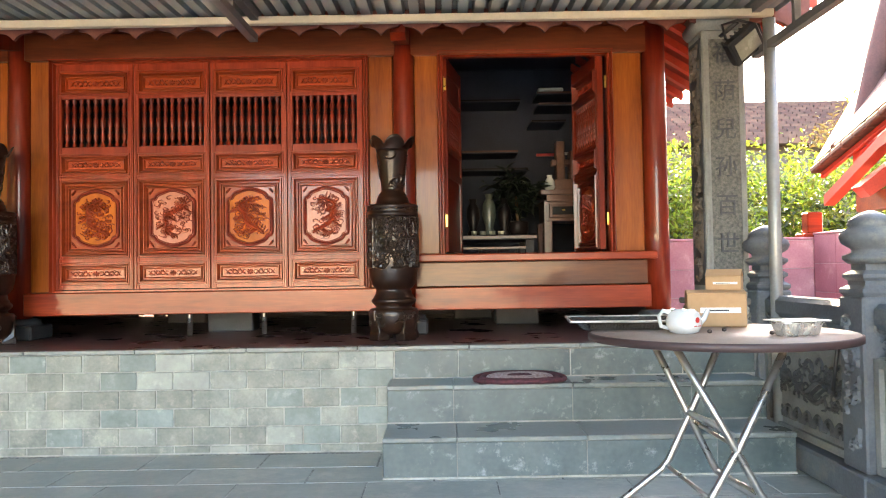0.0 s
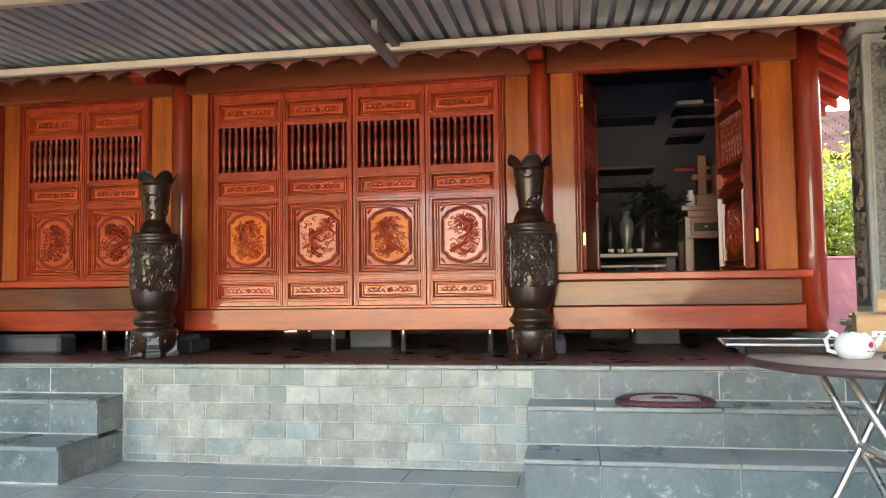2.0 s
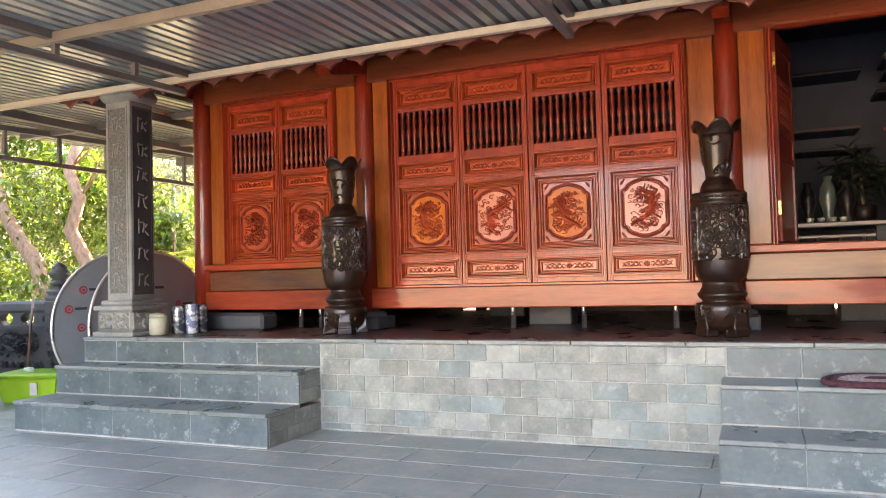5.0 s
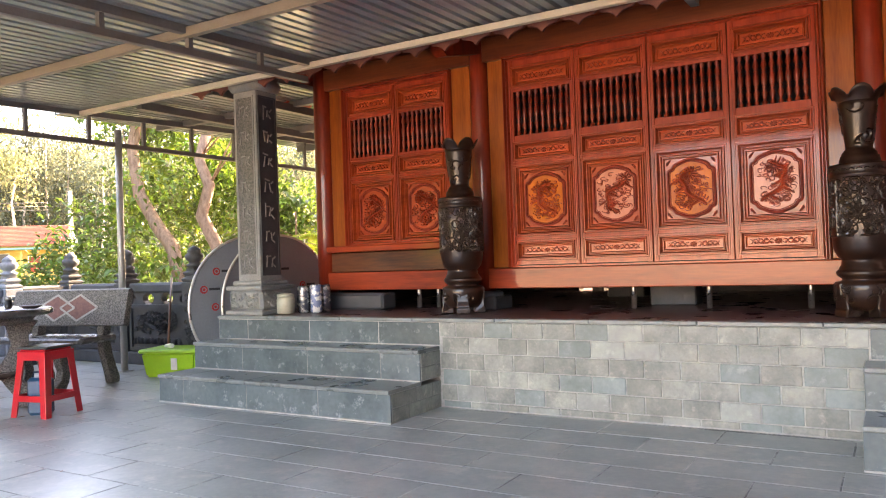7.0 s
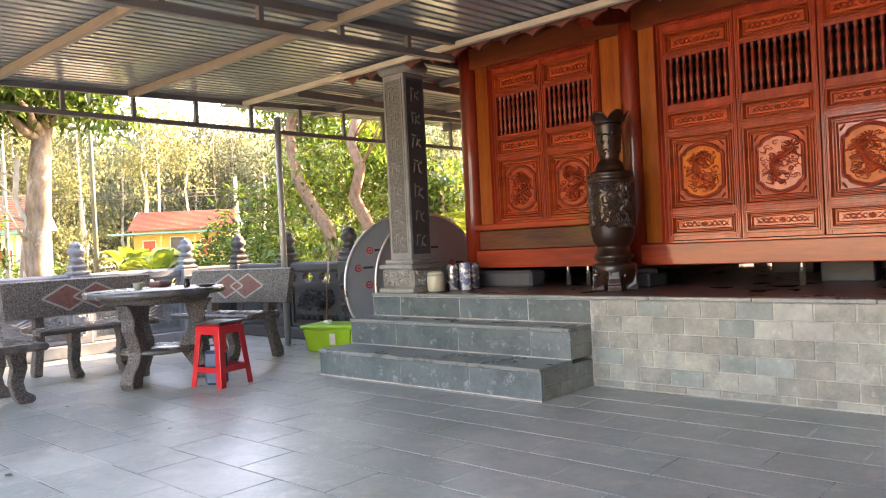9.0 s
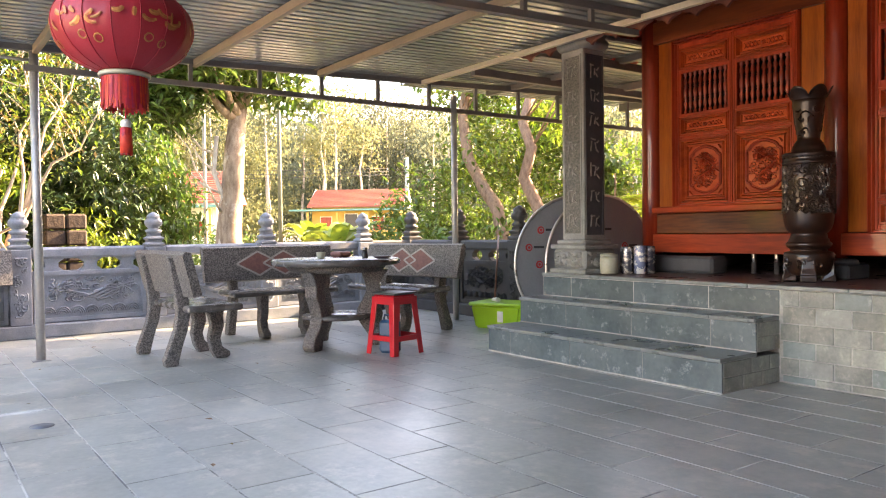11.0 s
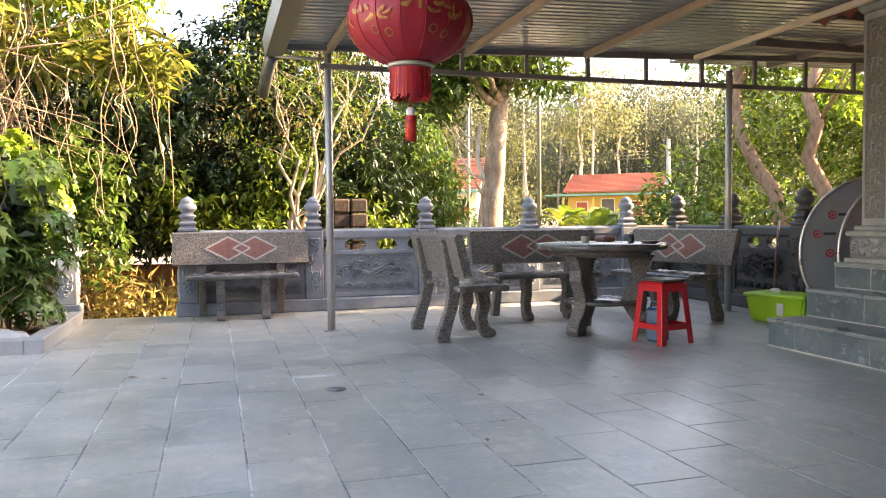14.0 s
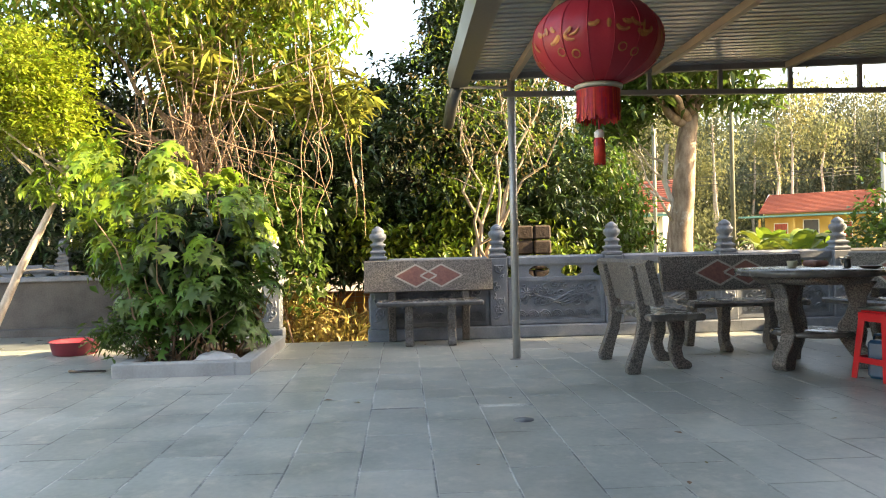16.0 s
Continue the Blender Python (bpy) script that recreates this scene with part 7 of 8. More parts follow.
rb = thing("paper_banner", "narrow red and white paper banner across the room", "banner", at=(0, 0, 0))
part("red_strip", box_bm(1.54, 1.73, 7.30, 7.315, 2.03, 2.055), M["print_red"], rb)
part("white_strip", box_bm(1.73, 1.93, 7.30, 7.315, 2.04, 2.065), M["white"], rb)
tsx = thing("tea_set", "white cups and pot on the low table inside the house", "tea set", at=(1.02, 6.12, 1.242))
for k in range(4):
    part("cup", lathe(bmesh.new(), [(0.018, 0), (0.026, 0.035), (0.024, 0.035), (0.016, 0.004)], 14, -0.12 + 0.07 * k, 0.02 * (k % 2)), M["jar"], tsx)

# ---- planter at the terrace edge ----
pl_ = thing("planter_kerb", "low pale stone planter kerb filled with soil", "planter", kind="structure")
for a in ((-7.08, -5.42, -1.15, -1.03), (-5.54, -5.42, -2.05, -1.15), (-7.08, -6.96, -2.05, -1.15), (-6.96, -5.54, -2.05, -1.93)):
    part("kerb", box_bm(a[0], a[1], a[2], a[3], -0.01, 0.105, bevel=0.008), M["stone_pale"], pl_)
part("soil", box_bm(-6.96, -5.54, -1.93, -1.15, -0.01, 0.06), M["soil"], pl_)
pg = thing("plastic_bundle", "crumpled clear plastic sheet lying on the planter soil", "plastic sheet", at=(-5.72, -1.35, 0.06))
bm = bmesh.new()
bmesh.ops.create_icosphere(bm, subdivisions=3, radius=0.14)
for v in bm.verts:
    v.co = Vector((v.co.x * 1.0, v.co.y * 1.3, max(0, v.co.z * 0.6))) * (1 + 0.25 * noise.noise(v.co * 14))
part("sheet", bm, M["polybag"], pg)
hs = thing("hanging_plastic", "crumpled clear plastic sheet hanging against the post", "plastic sheet", at=(-7.47, -1.23, 0.0))
bm = bmesh.new()
bmesh.ops.create_icosphere(bm, subdivisions=3, radius=1.0)
for v in bm.verts:
    n_ = 1 + 0.3 * noise.noise(v.co * 2.6)
    v.co = Vector((v.co.x * 0.045 * n_, v.co.y * 0.085 * n_ * (0.75 - 0.35 * v.co.z), 0.63 + v.co.z * 0.19))
part("sheet", bm, M["polybag"], hs)
bs = thing("plastic_basin", "wide red plastic basin on the paving by the wall", "basin", at=(-6.95, -2.95, 0))
part("bowl", lathe(bmesh.new(), [(0.17, 0), (0.19, 0.01), (0.215, 0.12), (0.228, 0.125), (0.224, 0.13), (0.205, 0.12), (0.165, 0.02)], 36), M["plastic_pink"], bs)
gw = thing("garden_wall", "stained grey garden wall behind the planter", "wall", kind="structure")
part("wall_west", box_bm(-9.05, -8.85, -7.0, -2.2, -0.45, 0.62), M["wall_grey"], gw)
part("coping", box_bm(-9.10, -8.80, -7.0, -2.2, 0.62, 0.68, bevel=0.01), M["stone_blue"], gw)
part("wall_foot", box_bm(-8.84, -8.6, -7.0, -2.2, -0.45, 0.08), M["wall_grey"], gw)
part("west_paving", box_bm(-8.9, -7.36, -7.0, -2.58, -0.4, -0.002), M["slate_tread"], gw)
bt = thing("fallen_twig", "dark dry twig lying on the paving", "twig", at=(-5.75, -2.35, 0.0))
part("twig", tube(bmesh.new(), [(-0.05, -0.16, 0.012), (0.02, -0.02, 0.02), (0.0, 0.14, 0.014)], 0.012, 6, 0.006), M["wood_dark"], bt)
dr_ = thing("floor_drain", "small dark round drain in the slate paving", "drain", at=(-3.66, 0.725, 0.0))
part("drain_disc", lathe(bmesh.new(), [(0.055, 0.0), (0.055, 0.003), (0.0, 0.004)], 24, cap=False), M["stone_east"], dr_)
rng = random.Random(8)
for k in range(34):
    x, y = rng.uniform(-7.0, 0.0), rng.uniform(-0.9, 3.6)
    g = thing("dry_leaf", "small curled dry leaf lying on the slate", "leaf", at=(x, y, 0.001), rz=rng.uniform(0, 360), group="dry leaves on the terrace")
    s = rng.uniform(0.012, 0.03)
    part("blade", raw_mesh("blade", [(0, 0, 0.002), (s, s * 0.5, s * 0.25), (2 * s, 0, 0.004), (s, -s * 0.5, s * 0.2)], [(0, 1, 2), (0, 2, 3)], M["bark"] if k % 3 else M["leaf_tan"]), None, g)


# ---- plants and trees ----
def tree(name, label, trunk_lines, bark, crowns, group=""):
    """A trunk with limbs (list of (points, r0, r1)) and crowns (list of (mesh))."""
    th = thing(name, label, "tree", group=group)
    bm = bmesh.new()
    for pts, r0, r1 in trunk_lines:
        tube(bm, pts, r0, 9, r1)
    part("trunk", bm, bark, th)
    for me in crowns:
        part("crown", me, None, th)
    return th


def auto_tree(name, label, base, top, r0, blobs, n, per, spread, size, slim, leafm, bark, seed, lobed=False, droop=0.35, nl=9, hollow=0.45, group="", fork=0.55):
    cl = cloud(blobs, n, seed, hollow)
    tips = random.Random(seed).sample(cl, min(nl, len(cl)))
    lines = [(wobble(base, top, 5, 0.05 * (Vector(top) - Vector(base)).length, seed), r0, r0 * 0.55)]
    for i, t in enumerate(tips):
        root = Vector(base).lerp(Vector(top), fork + (1 - fork) * (i / len(tips)))
        lines.append((wobble(root, t, 5, 0.12 * (Vector(t) - root).length * 0.4, seed + i), r0 * 0.38, r0 * 0.06))
    return tree(name, label, lines, bark, [leaves(name + "_leaf", leafm, cl, per, spread, size, slim, seed, droop, lobed)], group)


# lobed-leaf shrub in the planter: tiers of drooping leaves on thin canes
sh = thing("planter_shrub", "dense green lobed-leaf shrub in the planter, top coloured as sunlit", "shrub")
bm = bmesh.new()
rng = random.Random(12)
for i in range(30):
    b = (-6.1 + rng.uniform(-0.4, 0.4), -1.58 + rng.uniform(-0.3, 0.3), 0.05)
    tube(bm, wobble(b, (b[0] + rng.uniform(-0.4, 0.4), b[1] + rng.uniform(-0.4, 0.4), rng.uniform(0.5, 1.5)), 5, 0.06, i), 0.011, 5, 0.004)
tagged(part("stem", bm, M["vine"], sh), kind="stuff")
low_pts, top_pts = [], []
for k in range(120):
    z = 0.26 + 1.42 * ((k + rng.random()) / 120) ** 0.85
    wide = 0.27 + 0.36 * math.sin(min(1.0, 0.10 + 0.62 * (z - 0.26)) * 2.0)
    a, r = rng.uniform(0, 6.283), wide * rng.uniform(0.50, 1.04)
    z += 0.10 * math.sin(2.3 * a + 1) * (z > 1.1)
    # sun on the top and shade below are put into two leaf colours
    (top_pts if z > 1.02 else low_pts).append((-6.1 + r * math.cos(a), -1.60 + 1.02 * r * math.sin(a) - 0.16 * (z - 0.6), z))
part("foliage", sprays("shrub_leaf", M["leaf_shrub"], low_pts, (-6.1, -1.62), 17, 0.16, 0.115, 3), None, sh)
part("foliage", sprays("shrub_sunlit_leaf", M["leaf_lime"], top_pts, (-6.1, -1.70), 19, 0.17, 0.115, 8), None, sh)
# darker leaves stand in for the shade inside the shrub
part("inner_foliage", leaves("shrub_shade_leaf", M["leaf_dark"], cloud([(-6.15, -1.6, 0.85, 0.42, 0.42, 0.62)], 150, 9, 0.0), 10, 0.10, 0.14, 0.5, 9, 0.6), None, sh)
sh2 = thing("fern_clump", "feathery dark green fern clump low in the planter", "fern")
part("fronds", leaves("fern_leaf", M["leaf_mid"], cloud([(-5.85, -1.25, 0.62, 0.22, 0.16, 0.16), (-5.8, -2.05, 0.30, 0.2, 0.24, 0.2)], 110, 4, 0.2), 12, 0.05, 0.085, 0.24, 5, 0.3), None, sh2)
bm = bmesh.new()
for i in range(16):
    tube(bm, wobble((-5.77, -1.75 + rng.uniform(-0.4, 0.4), 0.05), (-5.75 + rng.uniform(-0.2, 0.2), -1.75 + rng.uniform(-0.6, 0.6), rng.uniform(0.3, 0.6)), 4, 0.04, 300 + i), 0.005, 4, 0.002)
tagged(part("fern_stem", bm, M["vine"], sh2), kind="stuff")
# tall vine-hung tree behind the planter, lit on top, inner shade put into dark leaves
vt_blobs = [(-8.3, -2.3, 3.75, 1.4, 1.3, 0.75), (-8.0, -1.05, 3.0, 0.6, 0.6, 0.55), (-8.0, -0.75, 3.5, 0.7, 0.5, 0.6), (-7.8, -0.75, 2.5, 0.35, 0.5, 0.3), (-8.6, -1.9, 4.6, 1.6, 1.6, 0.7), (-8.4, -4.0, 3.6, 1.0, 0.8, 0.8)]
vtree = auto_tree("vine_tree", "yellow-green sunlit tree hung with pale aerial vines", (-8.3, -2.1, -0.45), (-8.4, -2.2, 2.8), 0.10, vt_blobs, 620, 16, 0.11, 0.12, 0.40, M["leaf_yellow"], M["vine"], 21, droop=0.6, nl=18)
part("crown", leaves("vine_green_leaf", M["leaf_lime"], cloud(vt_blobs, 620, 121, 0.2), 14, 0.11, 0.13, 0.40, 121, 0.6), None, vtree)
# dark leaves behind the vines carry the crown's inner shade
part("crown", leaves("vine_shade_leaf", M["leaf_dark"], cloud([(-9.5, -2.4, 2.3, 0.6, 1.7, 1.7), (-9.6, -4.2, 2.0, 0.7, 1.2, 1.6), (-9.3, -0.9, 1.9, 0.6, 0.7, 1.3)], 900, 122, 0.0), 14, 0.14, 0.15, 0.40, 122, 0.5), None, vtree)
vt2 = thing("orchid_sprays", "long arching yellow-green strap leaves among the vines", "plant", kind="stuff")
part("straps", leaves("strap_leaf", M["leaf_yellow"], cloud([(-7.5, -1.1, 2.45, 0.25, 0.85, 0.22), (-7.5, -0.55, 2.45, 0.25, 0.35, 0.4), (-7.4, -2.0, 2.75, 0.25, 0.5, 0.3)], 90, 31, 0.1), 9, 0.05, 0.25, 0.05, 6, 0.25), None, vt2)
hv = thing("hanging_vines", "tangle of pale woody aerial roots hanging over the planter", "vine")
rng = random.Random(14)
for i in range(52):
    x, y = rng.uniform(-7.8, -6.9), rng.choice((rng.uniform(-2.6, -1.3), rng.uniform(-2.2, -0.5)))
    z0, z1 = rng.uniform(2.2, 3.1), rng.uniform(1.1, 1.9)
    part("root", tube(bmesh.new(), sway((x, y, z0), (x + rng.uniform(-0.2, 0.2), y + rng.uniform(-0.4, 0.4), z1), 18, 0.06, 40 + i), rng.uniform(0.003, 0.008), 5, 0.003), M["vine"], hv)
for i in range(24):
    a = Vector((rng.uniform(-7.7, -7.0), rng.uniform(-2.8, -1.5), rng.uniform(1.8, 2.6)))
    b = a + Vector((rng.uniform(-0.2, 0.2), rng.uniform(0.3, 1.2), rng.uniform(-0.6, 0.6)))
    part("root", tube(bmesh.new(), sway(a, b, 16, 0.09, 140 + i), rng.uniform(0.004, 0.009), 5, 0.003), M["vine"], hv)
for y0, z0, z1 in ((-0.42, 2.3, 1.25), (-0.30, 2.25, 1.05), (-1.0, 1.6, 0.95), (-0.93, 1.55, 0.9)):
    part("root", tube(bmesh.new(), sway((-7.5, y0, z0), (-7.5, y0 + 0.05, z1), 16, 0.03, int(90 - 30 * y0)), 0.005, 5, 0.003), M["vine"], hv)
sc = thing("climber_screen", "shaded climbing foliage hanging beside the gate gap", "climber")
part("foliage", leaves("climber_leaf", M["leaf_mid"], cloud([(-8.0, -1.25, 1.35, 0.4, 0.45, 0.7), (-8.5, -2.6, 1.2, 0.6, 1.0, 0.8), (-7.95, -0.95, 0.95, 0.25, 0.25, 0.7)], 420, 32, 0.3), 11, 0.08, 0.12, 0.55, 7, 0.55), None, sc)
rng = random.Random(15)
for i in range(6):
    part("climber_stem", tube(bmesh.new(), wobble((-8.0 + rng.uniform(-0.3, 0.2), -1.5 + rng.uniform(-0.8, 0.5), -0.3), (-8.0 + rng.uniform(-0.3, 0.2), -1.5 + rng.uniform(-0.8, 0.5), 2.2), 7, 0.08, 200 + i), 0.012, 5, 0.006), M["vine"], sc)
# young tree left of the planter with a slanting pale trunk
yt = [Vector(p) for p in ((-7.0, -3.86, -0.1), (-7.0, -3.65, 0.37), (-7.0, -3.46, 0.785), (-7.0, -3.24, 1.20), (-7.0, -3.11, 1.46), (-7.0, -3.0, 1.67), (-7.1, -3.05, 2.3))]
yc = cloud([(-7.0, -3.28, 2.55, 0.5, 0.54, 0.62), (-7.0, -3.0, 2.15, 0.35, 0.35, 0.3), (-7.2, -3.9, 2.5, 0.6, 0.6, 0.7)], 760, 23, 0.35)
ylow = cloud([(-6.95, -3.08, 0.76, 0.10, 0.24, 0.07), (-7.0, -3.0, 1.62, 0.3, 0.35, 0.22), (-6.9, -2.75, 1.9, 0.2, 0.25, 0.2)], 64, 24, 0.1)
tree("young_tree", "young bright green tree with a slanting pale trunk", [(yt, 0.045, 0.02), ([yt[2], Vector((-6.97, -3.25, 0.80)), Vector((-6.95, -2.85, 0.76))], 0.010, 0.003)] + [(wobble(yt[4 + i % 3], t, 4, 0.05, i), 0.014, 0.003) for i, t in enumerate(random.Random(5).sample(yc, 10))], M["bark_pale"],
     [leaves("young_leaf", M["leaf_fresh"], yc, 20, 0.07, 0.062, 0.50, 23, 0.1), leaves("young_low_leaf", M["leaf_lime"], ylow, 9, 0.06, 0.12, 0.4, 24, 0.5)])
# dark mango-like trees behind the bench
dk = [(-10.6, 0.3, 1.9, 1.6, 1.7, 1.45), (-10.2, 1.6, 1.6, 1.2, 1.3, 1.3), (-10.9, -1.0, 1.8, 1.2, 1.0, 1.3), (-11.0, 1.5, 3.5, 1.5, 1.2, 1.2), (-10.0, -0.6, 1.2, 0.7, 0.8, 0.9), (-10.8, 0.3, 3.0, 0.9, 0.7, 0.6), (-10.6, 0.95, 4.2, 0.6, 0.45, 0.5), (-10.4, 0.0, 3.25, 0.5, 0.5, 0.35), (-10.7, 0.95, 3.9, 0.8, 0.5, 0.6), (-10.6, 1.0, 4.4, 0.8, 0.55, 0.5), (-10.6, 0.75, 3.8, 0.6, 0.4, 0.5)]
auto_tree("mango_tree", "dense dark glossy-leaved tree behind the balustrade", (-10.8, 0.4, -0.45), (-10.8, 0.5, 1.8), 0.13, dk, 1750, 26, 0.085, 0.125, 0.36, M["leaf_dark"], M["bark"], 25, nl=14, hollow=0.35, droop=0.35)
auto_tree("mango_tree", "dense sunlit green-leaved tree beyond the corner bench", (-11.0, 2.9, -0.45), (-11.0, 2.9, 1.4), 0.11, [(-10.9, 2.7, 1.45, 0.9, 0.9, 1.15), (-11.6, 3.1, 1.3, 1.0, 0.9, 1.1)], 800, 14, 0.10, 0.14, 0.36, M["leaf_mid"], M["bark"], 26, nl=10, hollow=0.35, droop=0.6)
lb_ = thing("low_bush", "sunlit green bush at the foot of the dark tree", "bush")
part("stem", tube(bmesh.new(), wobble((-9.5, 0.6, -0.45), (-9.5, 0.6, 0.5), 3, 0.03, 5), 0.025, 6, 0.01), M["bark"], lb_)
part("foliage", leaves("low_bush_leaf", M["leaf_sun"], cloud([(-9.2, 0.4, 0.75, 0.45, 0.8, 0.55), (-9.1, -0.3, 1.1, 0.35, 0.4, 0.5), (-9.3, 1.9, 0.8, 0.4, 0.6, 0.5), (-9.3, 0.9, 1.5, 0.4, 0.6, 0.4)], 300, 66, 0.2), 10, 0.08, 0.12, 0.42, 66, 0.5), None, lb_)
# pale-barked sparse tree just behind the balustrade
rng = random.Random(17)
pt_lines = []
rootp = Vector((-8.6, 1.05, -0.45))
for i in range(7):
    tip = (-8.6 + rng.uniform(-0.5, 0.5), 1.15 + rng.uniform(-1.0, 1.2), rng.uniform(2.4, 3.3))
    kn = (-8.6 + rng.uniform(-0.1, 0.1), 1.05 + rng.uniform(-0.12, 0.12), rng.uniform(0.6, 1.0))
    pt_lines.append(([rootp] + wobble(kn, tip, 6, 0.10, i), 0.027, 0.005))
    for q in range(3):
        s = Vector(kn).lerp(Vector(tip), rng.uniform(0.4, 0.9))
        pt_lines.append((wobble(s, s + Vector((rng.uniform(-0.3, 0.3), rng.uniform(-0.5, 0.5), rng.uniform(0.1, 0.6))), 4, 0.04, 60 + 9 * i + q), 0.010, 0.003))
tree("pale_branched_tree", "sparse small tree with pale tan bark and yellow-green leaves", pt_lines, M["bark_tan"],
     [leaves("tan_leaf", M["leaf_sun"], cloud([(-8.6, 1.1, 2.2, 0.7, 1.1, 0.7), (-8.7, 1.2, 3.1, 0.7, 1.1, 0.7)], 130, 27, 0.2), 12, 0.10, 0.075, 0.42, 27, 0.5),
      leaves("dry_leaf", M["leaf_tan"], cloud([(-8.6, 1.1, 2.3, 0.7, 1.1, 0.7), (-8.7, 1.2, 3.1, 0.7, 1.1, 0.6)], 70, 28, 0.2), 10, 0.10, 0.075, 0.42, 28, 0.5)])
# thick-trunked tree beyond the corner, with a leafy top
auto_tree("thick_tree", "old tree with a thick pale sunlit trunk", (-14.0, 5.58, -0.45), (-14.0, 5.68, 3.4), 0.30, [(-14.0, 5.2, 4.6, 1.7, 1.8, 1.1), (-13.6, 4.5, 3.6, 0.6, 0.7, 0.35), (-13.7, 6.6, 3.6, 0.5, 0.7, 0.3)], 520, 12, 0.2, 0.26, 0.36, M["leaf_mid"], M["bark_trunk"], 28, fork=0.93)
auto_tree("slim_tree", "slim pale trunk beside the thick tree", (-14.0, 5.34, -0.45), (-14.0, 5.22, 2.8), 0.075, [(-14.1, 4.2, 3.2, 0.6, 0.6, 0.5)], 90, 10, 0.18, 0.22, 0.36, M["leaf_mid"], M["bark_pale"], 29, nl=4)
# leaning trees behind the discs
la = [Vector(p) for p in ((-8.5, 8.0, -0.45), (-8.75, 8.0, 0.7), (-8.95, 8.0, 1.28), (-9.27, 8.0, 1.60), (-9.69, 8.0, 2.14), (-9.83, 8.0, 2.86), (-9.9, 8.2, 3.6))]
ca = cloud([(-10.2, 9.6, 2.9, 1.6, 1.2, 1.1), (-9.2, 9.9, 1.7, 1.3, 0.9, 1.1), (-11.2, 9.4, 1.5, 1.0, 0.8, 1.2), (-10.0, 8.2, 3.6, 1.0, 0.9, 0.5), (-9.6, 7.5, 1.0, 0.7, 0.3, 0.6), (-8.6, 7.6, 2.3, 0.5, 0.3, 0.4), (-9.3, 7.6, 1.9, 0.5, 0.3, 0.5), (-8.2, 7.5, 0.9, 0.7, 0.3, 0.4)], 860, 33, 0.4)
tree("leaning_tree", "leaning brown-trunked tree behind the balustrade", [(la, 0.125, 0.080)] + [(wobble(la[4 + i % 3], t, 4, 0.08, i), 0.018, 0.005) for i, t in enumerate(sorted(random.Random(3).sample(ca, 30), key=lambda p: -p[2])[:6])], M["bark"],
     # sunlit and shaded tones are put into two leaf colours, mixed through the crown
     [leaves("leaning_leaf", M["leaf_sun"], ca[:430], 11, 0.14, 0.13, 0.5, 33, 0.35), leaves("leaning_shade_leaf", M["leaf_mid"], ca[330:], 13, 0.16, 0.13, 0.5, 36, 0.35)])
lb = [Vector(p) for p in ((-7.6, 8.0, -0.45), (-7.75, 8.0, 0.7), (-7.95, 8.0, 1.20), (-8.29, 8.0, 1.71), (-8.11, 8.0, 2.15), (-8.31, 8.0, 2.55), (-8.2, 8.2, 3.3))]
# high crown out of sight, added to keep the sun off the terrace
cb = cloud([(-5.9, 9.0, 4.4, 1.1, 0.9, 1.5)], 320, 34, 0.3)
cb_low = cloud([(-8.7, 9.0, 3.0, 1.0, 0.8, 0.5), (-7.9, 8.7, 2.5, 0.5, 0.4, 0.4)], 90, 35, 0.3)
tree("leaning_tree", "crooked brown-trunked tree near the house corner, with an added sun-blocking crown", [(lb, 0.115, 0.072)] + [(wobble(lb[4 + i % 3], t, 4, 0.08, 40 + i), 0.016, 0.005) for i, t in enumerate(sorted(random.Random(4).sample(cb, 20), key=lambda p: -p[2])[:5])], M["bark"],
     [leaves("sun_block_leaf", M["leaf_dark"], cb, 12, 0.12, 0.17, 0.42, 34, 0.35), leaves("crooked_low_leaf", M["leaf_lime"], cb_low, 12, 0.12, 0.15, 0.42, 35, 0.35)])
pm = thing("areca_palm", "feathery yellow-green palm beside the house", "palm")
bm = bmesh.new()
vs, fs = [], []
rng = random.Random(19)
for i in range(26):
    a0 = rng.uniform(0, 6.28)
    c = Vector((-7.5 + rng.uniform(-0.35, 0.35), 10.4 + rng.uniform(-0.4, 0.4), rng.uniform(0.1, 1.3)))
    ln = rng.uniform(1.4, 2.2)
    pts = [c + Vector((math.cos(a0) * ln * q * 0.8, math.sin(a0) * ln * q * 0.8, ln * (1.0 * q - 0.75 * q * q))) for q in [k / 8 for k in range(9)]]
    tube(bm, pts, 0.012, 5, 0.003)
    for k in range(26):
        q = 0.15 + 0.85 * k / 26
        p = c + Vector((math.cos(a0) * ln * q * 0.8, math.sin(a0) * ln * q * 0.8, ln * (1.0 * q - 0.75 * q * q)))
        for s in (-1, 1):
            d = Vector((-math.sin(a0) * s, math.cos(a0) * s, -0.35)) + Vector((math.cos(a0), math.sin(a0), 0.3)) * 0.6
            L = 0.34 * (1.1 - 0.6 * q)
            b = len(vs)
            vs += [p, p + d * L * 0.5 + Vector((0, 0, 0.014)), p + d * L, p + d * L * 0.5 - Vector((0, 0, 0.014))]
            fs += [(b, b + 1, b + 2), (b, b + 2, b + 3)]
part("stems", bm, M["vine"], pm)
tagged(part("fronds", raw_mesh("fronds", vs, fs, M["leaf_fresh"]), None, pm), kind="stuff")
